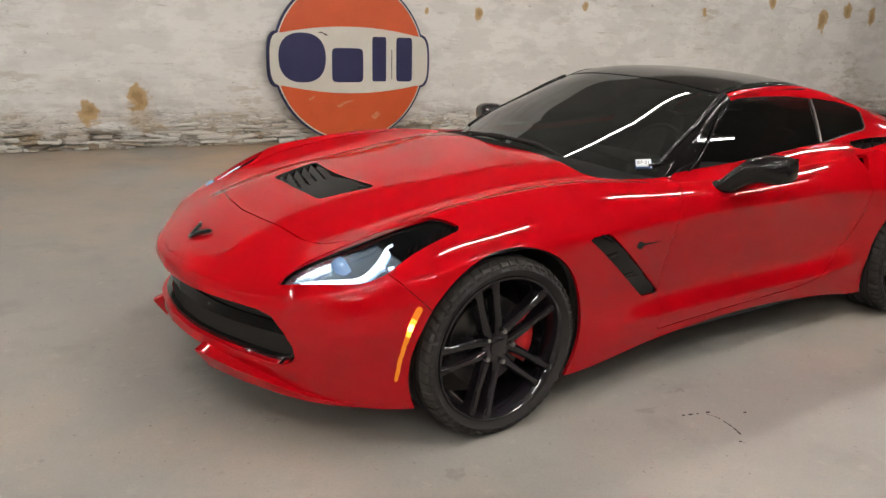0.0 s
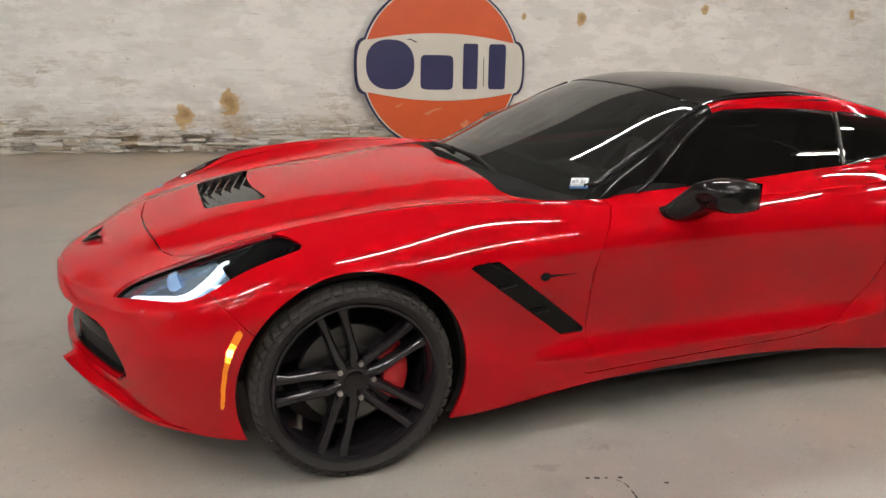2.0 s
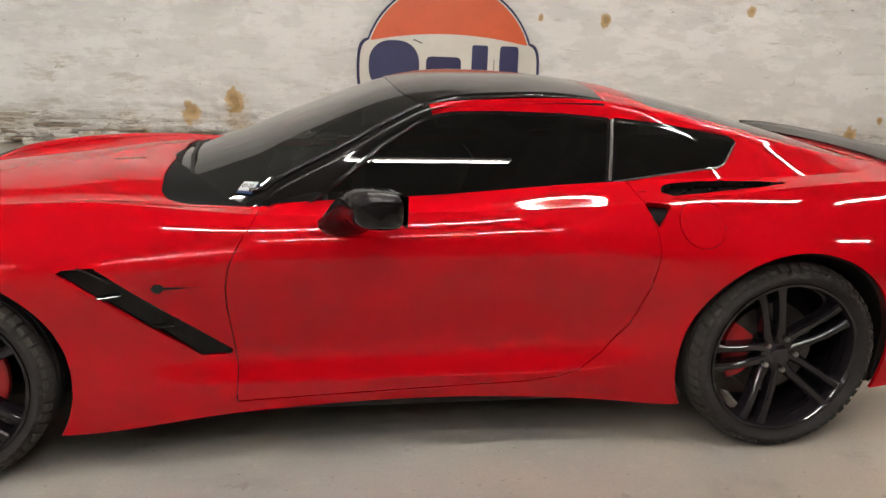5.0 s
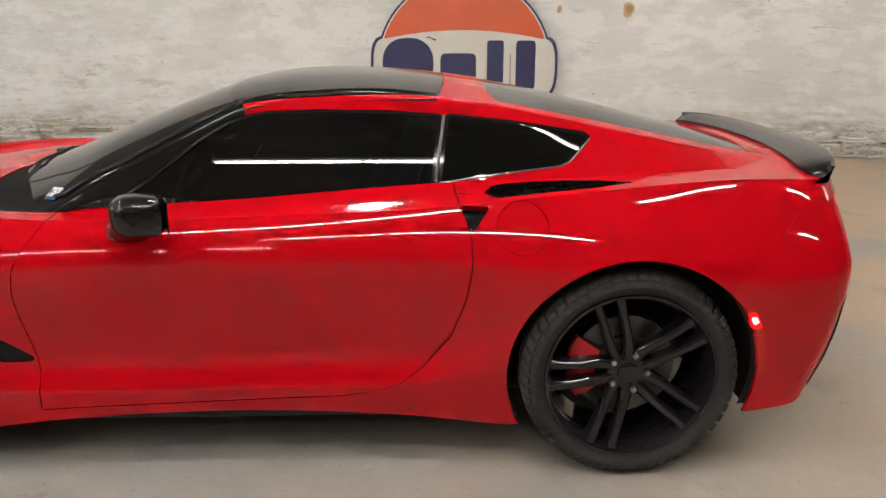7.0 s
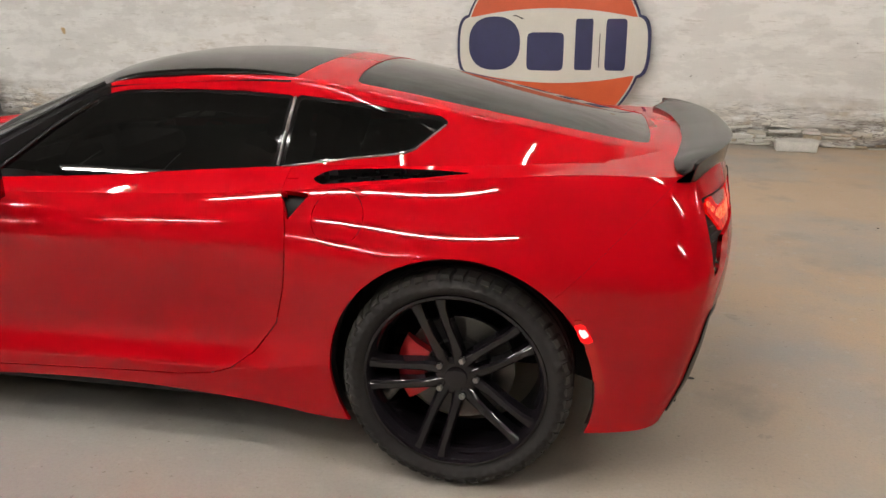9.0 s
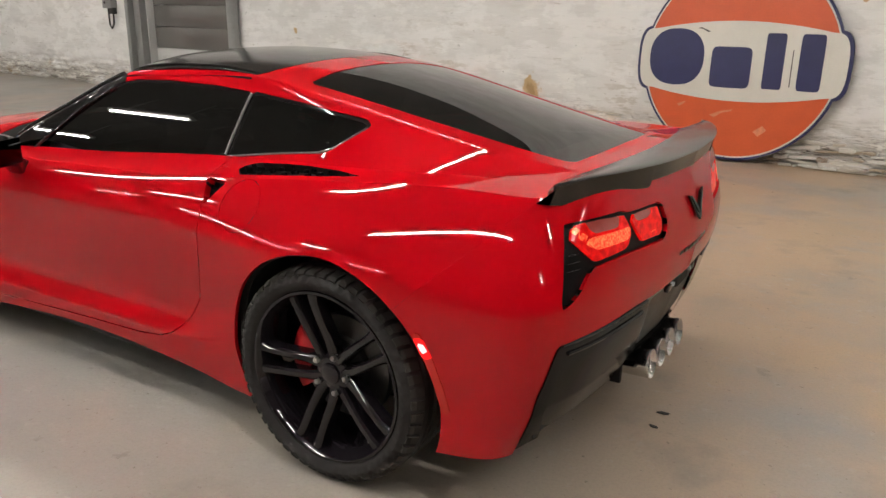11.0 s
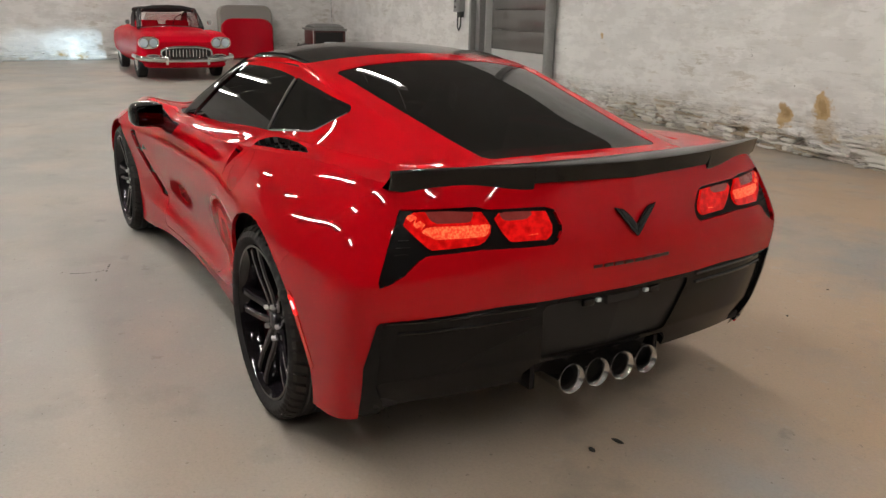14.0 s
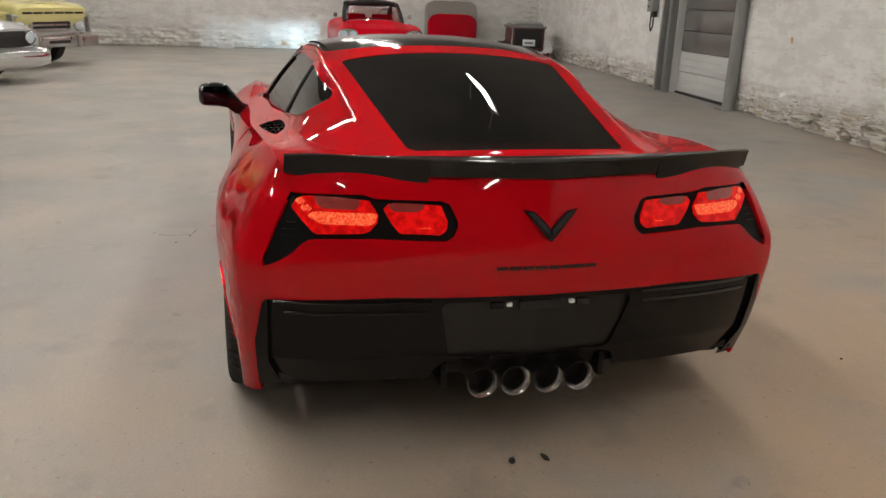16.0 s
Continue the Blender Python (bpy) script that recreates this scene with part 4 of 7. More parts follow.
part("plate_recess", recess.moved(0.020).both(), SATIN_BLACK, lowp)
part("exhaust_tunnel", tunnel.moved(0.15).both(), MATT_BLACK, lowp)
pair("corner_fin", fin, GLOSS_SATIN, "gloss black corner blade", lowp)
bm = box((0.02, 0.13, 0.030), (3.487, 0, 0.545), 0.004)
part("plate_catch", bm, MATT_BLACK, lowp)
for sy in (-1, 1):
    part("plate_lamp", box((0.012, 0.016, 0.012), (3.491, sy * 0.098, 0.551), 0.002), WHITE_PAPER, lowp)
    part("plate_lamp_socket", box((0.016, 0.04, 0.022), (3.487, sy * 0.135, 0.548), 0.004), GLOSS_BLACK, lowp)
for i in range(4):
    y = -0.158 + i * 0.1053
    m = Matrix.Translation((3.388, y, 0.282)) @ pose(0, 0, 0, 0, 0, -90) @ pose(0, 0, 0, 4, 0, 0)
    part("exhaust_tip", lathe([(0.043, -0.06), (0.0475, 0.062), (0.0488, 0.070), (0.0486, 0.077), (0.0475, 0.079), (0.0460, 0.0775), (0.0365, 0.066), (0.0352, 0.060), (0.035, -0.06)], 48, m), TIP, car, "round polished steel tailpipe")
    part("exhaust_bore", lathe([(0.0355, 0.0), (0.0, 0.0)], 24, m), MATT_BLACK, car)

for sy in (-1, 1):
    part("diffuser_fin", box((0.20, 0.022, 0.085), (3.300, sy * 0.262, 0.288), 0.006), VALANCE, lowp)

low_pts = low.v


def on_low(w, z):
    d = (np.abs(low_pts[:, 1]) - w) ** 2 + (low_pts[:, 2] - z) ** 2
    i = np.argsort(d)[:4]
    k = 1 / (d[i] + 1e-6)
    return float((low_pts[i, 0] * k).sum() / k.sum())


# gloss tubes added along the lip so that its highlight lines show
for sy in (-1, 1):
    for z, w0, w1 in ((0.566, 0.33, 0.77), (0.532, 0.34, 0.74)):
        part("panel_lip", tube([(on_low(w, z) - 0.009, sy * w, z) for w in np.linspace(w0, w1, 16)], 0.0055, 6), GLOSS_BLACK, lowp)

# floor pan, liners
pan = box((2.95, 1.20, 0.05), (1.30, 0, 0.185), 0.01)
box((1.75, 1.60, 0.05), (1.36, 0, 0.195), 0.01, bm=pan)
box((0.35, 0.75, 0.05), (-0.52, 0, 0.20), 0.01, bm=pan)
box((0.62, 1.06, 0.04), (2.98, 0, 0.262), 0.01, bm=pan)
# two unseen boxes added at the tail to stop light leaking onto the floor
box((0.16, 1.50, 0.04), (3.22, 0, 0.272), 0.01, bm=pan)
box((0.22, 1.56, 0.03), (3.225, 0, 0.292), 0.008, bm=pan)
part("floor_pan", pan, MATT_BLACK, car)
for cx, cz, r in ((0.005, 0.325, 0.385), (2.71, 0.335, 0.405)):
    for sy in (-1, 1):
        bm = bmesh.new()
        n = 40
        rows = [[bm.verts.new((cx + r * math.cos(a), sy * w, cz + r * math.sin(a))) for a in (math.pi * (-0.10 + 1.20 * i / n) for i in range(n + 1))] for w in (0.55, 0.835)]
        for i in range(n):
            bm.faces.new((rows[0][i], rows[0][i + 1], rows[1][i + 1], rows[1][i]))
        c = bm.verts.new((cx, sy * 0.55, cz))
        for i in range(n):
            bm.faces.new((c, rows[0][i + 1], rows[0][i]))
        part("wheel_liner", bm, MATT_BLACK, car)

# spoiler
def spoiler_rows(w, low_drop):
    """Sections of the lip across the tail, from its front edge over the top to the underside."""
    xf = spl([(0, 3.352), (0.3, 3.334), (0.5, 3.306), (0.62, 3.290), (0.68, 3.297), (0.725, 3.325)], w)
    zf = spl([(0, 0.962), (0.3, 0.960), (0.5, 0.955), (0.62, 0.947), (0.725, 0.930)], w)
    xr = spl([(0, 3.508), (0.3, 3.488), (0.5, 3.440), (0.65, 3.380), (0.725, 3.345)], w)
    zr = spl([(0, 0.976), (0.3, 0.980), (0.5, 0.982), (0.65, 0.979), (0.725, 0.972)], w)
    zl = spl([(0, 0.922), (0.3, 0.929), (0.5, 0.925), (0.65, 0.926), (0.725, 0.928)], w) - low_drop * (w > 0.345) * np.clip((0.80 - w) / 0.12, 0, 1)
    rows = []
    for i in range(len(w)):
        pts = [(xf[i], zf[i] - 0.012), (xf[i], zf[i]), (xf[i] * 0.6 + xr[i] * 0.4, zf[i] * 0.6 + zr[i] * 0.4 + 0.005), (xr[i] - 0.012, zr[i]), (xr[i], zr[i] - 0.003), (xr[i] - 0.005, zr[i] - 0.012), (xr[i] - 0.014, zl[i] + 0.008), (xr[i] - 0.017, zl[i]), (xr[i] - 0.06, zl[i] - 0.002)]
        rows.append([(a, -w[i], b) for a, b in pts])
    return rows


rows = spoiler_rows(np.concatenate([np.linspace(0, 0.344, 20), np.linspace(0.346, 0.728, 26)]), 0.016)
bm = bmesh.new()
for sy in (1, -1):
    vs = [[bm.verts.new((p[0], p[1] * sy, p[2])) for p in r] for r in rows]
    for a, b in zip(vs, vs[1:]):
        for i in range(len(a) - 1):
            bm.faces.new((a[i], a[i + 1], b[i + 1], b[i]))
    bm.faces.new(vs[-1])
bmesh.ops.remove_doubles(bm, verts=bm.verts[:], dist=0.0005)
part("spoiler", bm, SPOILER, car, "black rear lip spoiler with stepped lower edge")

# mirrors
for sy in (-1, 1):
    bm = bmesh.new()
    stations = [(0.785, 1.150, 0.788, 0.080, 0.026), (0.83, 1.165, 0.800, 0.085, 0.034), (0.87, 1.200, 0.835, 0.098, 0.056), (0.905, 1.240, 0.874, 0.118, 0.060), (0.95, 1.262, 0.885, 0.126, 0.060), (1.00, 1.275, 0.886, 0.124, 0.057), (1.028, 1.283, 0.886, 0.11, 0.050), (1.040, 1.288, 0.886, 0.08, 0.036)]
    rings = []
    for w, cx, cz, lx, lz in stations:
        ring = []
        for i in range(20):
            a = 2 * math.pi * i / 20
            c, s = math.cos(a), math.sin(a)
            fx = math.copysign(abs(c) ** (0.35 if c > 0 else 0.9), c)
            fz = math.copysign(abs(s) ** 0.6, s)
            ring.append(bm.verts.new((cx + lx * 0.62 * fx, sy * w, cz + lz * fz * (1 if c < 0.2 else 0.97))))
        rings.append(ring)
    for a, b in zip(rings, rings[1:]):
        for i in range(20):
            bm.faces.new((a[i], a[(i + 1) % 20], b[(i + 1) % 20], b[i]))
    bm.faces.new(rings[-1])
    mir = part("door_mirror", bm, GLOSS_BLACK, doors[0 if sy < 0 else 1], "gloss black door mirror")
    part("mirror_glass", box((0.006, 0.128, 0.092), (0, 0, 0), 0.003, Matrix.Translation((1.341, sy * 0.958, 0.886)) @ pose(0, 0, 0, 0, 0, sy * -21)), DARK_MIRROR, mir)


# badges
def vee(m, size=1.0, name="emblem"):
    bm = bmesh.new()
    for sx in (-1, 1):
        prism([(0, -0.048 * size), (sx * 0.016 * size, -0.032 * size), (sx * 0.052 * size, 0.010 * size), (sx * 0.066 * size, 0.026 * size), (sx * 0.082 * size, 0.046 * size), (sx * 0.048 * size, 0.038 * size), (sx * 0.020 * size, 0.012 * size), (0, -0.012 * size)][:: sx], 0.008, m, 0.001, bm)
    badge = part(name, bm, GLOSS_BLACK, car, "black winged badge")
    for sx in (-1, 1):
        flag = [(sx * 0.006 * size, -0.026 * size), (sx * 0.020 * size, -0.016 * size), (sx * 0.066 * size, 0.036 * size), (sx * 0.050 * size, 0.033 * size), (sx * 0.022 * size, 0.006 * size), (sx * 0.006 * size, -0.012 * size)]
        part("flag", prism(flag[::sx], 0.003, m @ Matrix.Translation((0, -0.0078, 0)), 0.0008), DARK_METAL, badge)
    return badge


vee(Matrix.Translation((3.517, 0, 0.796)) @ pose(0, 0, 0, 0, 0, 90) @ pose(0, 0, 0, -15, 0, 0))
vee(Matrix.Translation((-0.772, 0, 0.612)) @ pose(0, 0, 0, 0, 0, -90) @ pose(0, 0, 0, -64, 0, 0), 0.85)
for k in range(8):
    w = -0.135 + 0.0385 * k
    part("script_bar", box((0.004, 0.035 if k != 4 else 0.031, 0.011), (3.5265 - 0.42 * w * w, w, 0.672), 0.0015), SCRIPT, car)
for sy in (-1, 1):
    m = Matrix.Translation((0.640, sy * 0.882, 0.622))
    bm = prism([(-0.018, 0), (-0.006, 0.014), (0.012, 0.013), (0.020, 0.005), (0.12, 0.003), (0.020, -0.003), (0.010, -0.014), (-0.008, -0.014)], 0.005, m if sy < 0 else m @ Matrix.Diagonal((1, -1, 1, 1)), 0.001)
    part("fender_badge", bm, GLOSS_BLACK, car)


# wheels
def wheel(radius, width, rim_r, at, front, name="wheel"):
    w = new(name)
    w.parent = car
    w.matrix_basis = at
    hw = width / 2
    prof = [(rim_r + 0.004, hw * 0.84), (rim_r + 0.014, hw * 0.94), (rim_r + 0.45 * (radius - rim_r), hw * 1.0), (radius - 0.030, hw * 0.98), (radius - 0.011, hw * 0.86)]
    treads = []
    for g in (0.52, 0.18):
        treads += [(radius - 0.001, hw * (g + 0.10)), (radius - 0.009, hw * (g + 0.08)), (radius - 0.009, hw * g), (radius, hw * (g - 0.02))]
    half = prof + treads
    full = half + [(r, -y) for r, y in half[::-1]]
    n = 300
    bm = lathe(full, n)
    bm.verts.ensure_lookup_table()
    for v in bm.verts:
        r = math.hypot(v.co.x, v.co.z)
        if r > radius - 0.0305 and abs(v.co.y) > hw * 0.60:
            k = int(round(math.atan2(v.co.z, v.co.x) / (2 * math.pi) * n)) % 5
            if k < 2:
                s = 1 - 0.006 / r
                v.co.x *= s
                v.co.z *= s
    part("tyre", bm, RUBBER, w, "black low-profile tyre with blocky tread")
    block = bmesh.new()
    top_edge, mid_edge, low_edge = (radius - 0.0005, -hw * 0.64), (radius - 0.0088, -hw * 0.87), (radius - 0.018, -hw * 0.945)
    rings = []
    for z in (-0.0125, 0.0125):
        rings.append([block.verts.new((r, y, z + (0.004 if y < -hw * 0.8 else -0.004))) for r, y in (top_edge, mid_edge, low_edge, (radius - 0.030, -hw * 0.90), (radius - 0.02, -hw * 0.66))])
    block.faces.new(rings[0]), block.faces.new(rings[1][::-1])
    for k in range(5):
        block.faces.new((rings[0][k], rings[0][(k + 1) % 5], rings[1][(k + 1) % 5], rings[1][k]))
    block_me = bm_mesh("tread_block", block, smooth=False)
    block_me.materials.append(DUSTY)
    for k in range(54):
        part("tread_block", block_me, DUSTY, w, at=pose(0, 0, 0, 0, 360 * k / 54, 0))
    lip = -hw * 0.86
    part("rim", lathe([(rim_r + 0.006, lip), (rim_r + 0.004, lip - 0.006), (rim_r - 0.004, lip - 0.006), (rim_r - 0.010, lip + 0.004), (rim_r - 0.020, lip + 0.03), (rim_r - 0.028, lip + 0.07), (rim_r - 0.030, hw * 0.8)], 72), RIM_BLACK, w)
    hub_y = lip + (0.026 if front else 0.034)
    part("hub", lathe([(0.066, hub_y + 0.03), (0.062, hub_y + 0.012), (0.050, hub_y + 0.006), (0.034, hub_y + 0.004), (0.032, hub_y - 0.003), (0.025, hub_y - 0.006), (0.0, hub_y - 0.007)], 40), RIM_BLACK, w)
    outer = rim_r - 0.012
    spoke_me = None
    for p in range(5):
        for sd in (-1, 1):
            if spoke_me is None:
                bm = bmesh.new()
                secs = []
                for r, off, half_w, yy, dep in ((0.030, 0.017, 0.0180, hub_y + 0.006, 0.030), (0.070, 0.025, 0.0170, hub_y + 0.001, 0.034), (0.105, 0.029, 0.0145, hub_y - 0.005, 0.040), (0.16, 0.0315, 0.0125, lip + 0.016, 0.044), (outer - 0.035, 0.034, 0.0130, lip + 0.007, 0.048), (outer, 0.038, 0.0180, lip + 0.005, 0.05)):
                    ring = ((dep, -1.25), (0.0075, -1.03), (0.0032, -0.79), (0.0, -0.55), (0.0, 0.55), (0.0032, 0.79), (0.0075, 1.03), (dep, 1.25))
                    secs.append([bm.verts.new((-r, yy + dy, off + half_w * k)) for dy, k in ring])
                for a, b in zip(secs, secs[1:]):
                    for i in range(8):
                        bm.faces.new((a[i], a[(i + 1) % 8], b[(i + 1) % 8], b[i]))
                bm.faces.new(secs[0]), bm.faces.new(secs[-1][::-1])
                spoke_me = bm_mesh("spoke", bm, angle=20)
                spoke_me.materials.append(RIM_BLACK)
            part("spoke", spoke_me, RIM_BLACK, w, at=pose(0, 0, 0, 0, 72 * p, 0) @ Matrix.Diagonal((1, 1, sd, 1)))
    nut_me = bm_mesh("lug_nut", lathe([(0.0095, 0.012), (0.0095, -0.008), (0.007, -0.011), (0, -0.011)], 6))
    nut_me.materials.append(STEEL)
    for p in range(5):
        a = radians(72 * p + 36)
        part("lug_nut", nut_me, STEEL, w, at=pose(-0.060 * math.cos(a), hub_y - 0.001, 0.060 * math.sin(a)))
    part("brake_disc", lathe([(0.165, 0.02), (0.165, -0.008), (0.10, -0.008), (0.098, -0.03), (0.05, -0.03)], 48), DISC, w, "grey iron brake disc")
    a0 = 0 if front else 180
    bm = bmesh.new()
    secs = []
    for i in range(9):
        a = radians(a0 - 34 + 68 * i / 8)
        bulge = 0.010 * math.sin(math.pi * i / 8)
        secs.append([bm.verts.new((r * math.cos(a), y, r * math.sin(a))) for r, y in ((0.098, -0.012), (0.102, -0.040 - bulge), (0.15, -0.044 - bulge), (0.186, -0.030), (0.188, -0.012))])
    for a, b in zip(secs, secs[1:]):
        for i in range(4):
            bm.faces.new((a[i], a[i + 1], b[i + 1], b[i]))
    bm.faces.new(secs[0]), bm.faces.new(secs[-1])
    part("brake_caliper", bm, CALIPER, w, "red brake caliper")
    return w


for sy in (-1, 1):
    turn = 0 if sy < 0 else 180
    fa, ra = (True, False) if sy < 0 else (False, True)
    wheel(0.327, 0.226, 0.261, pose(0, sy * 0.798, 0.327, 0, 0, turn) @ pose(0, 0, 0, 0, 0, 0), fa)
    wheel(0.341, 0.262, 0.266, pose(2.702, sy * 0.785, 0.341, 0, 0, turn) @ pose(0, 0, 0, 0, 0, 0), ra)

# cabin seen dimly through the glass
dash = bmesh.new()
box((0.30, 1.02, 0.10), (1.00, 0, 0.775), 0.04, bm=dash)
box((0.16, 0.42, 0.09), (1.06, -0.32, 0.83), 0.035, bm=dash)
part("dashboard", dash, CABIN, car)
for sy in (-1, 1):
    seat = bmesh.new()
    box((0.48, 0.46, 0.16), (1.58, sy * 0.36, 0.38), 0.06, bm=seat)
    box((0.14, 0.46, 0.60), (0, 0, 0.30), 0.06, m=Matrix.Translation((1.80, sy * 0.36, 0.40)) @ pose(0, 0, 0, 0, 20, 0), bm=seat)
    box((0.09, 0.24, 0.18), (0, 0, 0), 0.04, m=Matrix.Translation((2.03, sy * 0.36, 0.98)) @ pose(0, 0, 0, 0, 14, 0), bm=seat)
    part("seat", seat, CABIN, car)
part("cabin_floor", box((2.0, 1.3, 0.05), (1.75, 0, 0.30), 0.01), MATT_BLACK, car)
wh = Matrix.Translation((1.24, -0.36, 0.83)) @ pose(0, 0, 0, 0, 0, -90) @ pose(0, 0, 0, -22, 0, 0)
sw = lathe([(0.165, 0.013), (0.178, 0.0), (0.165, -0.013), (0.152, 0.0)], 40, wh, closed=True)
box((0.30, 0.02, 0.03), (0, 0, 0), 0.008, m=wh, bm=sw)
box((0.03, 0.02, 0.15), (0, 0, -0.08), 0.008, m=wh, bm=sw)
part("steering_wheel", sw, CABIN, car)

# wipers
for keys in (((0.70, -0.52), (0.665, -0.20), (0.648, 0.12)), ((0.640, 0.0), (0.66, 0.30), (0.71, 0.52))):
    pts = [(a, w, on_screen(a, abs(w)) + 0.008) for a, w in keys]
    part("wiper", tube(pts, [0.009, 0.007, 0.005], 6), MATT_BLACK, car)

# inspection sticker inside the screen
stick = part("sticker", box((0.062, 0.004, 0.040), (0, 0, 0), 0.001), WHITE_PAPER, car, "small white and blue paper sticker")
here = Vector((0.897, -0.620, on_screen(0.897, 0.620)))
along_x = Vector((1, 0, (on_screen(0.937, 0.612) - on_screen(0.857, 0.612)) / 0.08))
along_w = Vector((0, -1, (on_screen(0.897, 0.640) - on_screen(0.897, 0.580)) / 0.06))
facing = along_w.cross(along_x).normalized()
facing = facing if facing.z > 0 else -facing
reading = Vector((0.80, -0.60, 0))
reading = (reading - facing * reading.dot(facing)).normalized()
rising = reading.cross(-facing).normalized()
rising = rising if rising.z > 0 else -rising
stick.matrix_basis = Matrix.Translation(here + facing * 0.005 - rising * 0.006) @ Matrix((reading, -facing, rising)).transposed().to_4x4()
part("sticker_band", box((0.066, 0.003, 0.050), (0, 0.002, -0.005), 0.001), STICKER_BLUE, stick)
cu = bpy.data.curves.new("print", "FONT")
cu.body, cu.size, cu.extrude, cu.align_x, cu.align_y = "07-21", 0.022, 0.0004, "CENTER", "CENTER"
tmp = bpy.data.objects.new("tmp", cu)
scene.collection.objects.link(tmp)
me = bpy.data.meshes.new_from_object(tmp.evaluated_get(bpy.context.evaluated_depsgraph_get()))
bpy.data.objects.remove(tmp)
part("sticker_print", me, MATT_BLACK, stick, at=pose(0, -0.0028, 0, 90, 0, 0))


# ---- the hall ----
def nodes_of(mat):
    mat.use_nodes = True
    nt = mat.node_tree

    def add(kind, **inputs):
        n = nt.nodes.new(kind)
        for k, v in inputs.items():
            n.inputs[k.replace("_", " ")].default_value = v
        return n
    return nt, add, nt.nodes["Principled BSDF"]


def mix_colour(nt, fac, a, b):
    m = nt.nodes.new("ShaderNodeMix")
    m.data_type = "RGBA"
    nt.links.new(fac, m.inputs[0])
    for sock, val in ((m.inputs[6], a), (m.inputs[7], b)):
        if isinstance(val, tuple):
            sock.default_value = (*val, 1)
        else:
            nt.links.new(val, sock)
    return m.outputs[2]


def noise_mask(nt, add, co, scale, lo, hi, detail=6, stretch=(1, 1, 1), rough=0.6, shift=(0, 0, 0)):
    """0 to 1 where a stretched noise climbs from lo to hi."""
    mp = add("ShaderNodeMapping")
    mp.inputs["Scale"].default_value = stretch
    mp.inputs["Location"].default_value = shift
    nt.links.new(co, mp.inputs["Vector"])
    n = add("ShaderNodeTexNoise", Scale=scale, Detail=detail, Roughness=rough)
    nt.links.new(mp.outputs[0], n.inputs["Vector"])
    r = add("ShaderNodeMapRange")
    r.inputs["From Min"].default_value, r.inputs["From Max"].default_value = lo, hi
    nt.links.new(n.outputs["Fac"], r.inputs["Value"])
    return r.outputs[0]


def math_node(nt, op, a, b):
    m = nt.nodes.new("ShaderNodeMath")
    m.operation = op
    for i, v in enumerate((a, b)):
        if isinstance(v, (int, float)):
            m.inputs[i].default_value = v
        else:
            nt.links.new(v, m.inputs[i])
    return m.outputs[0]


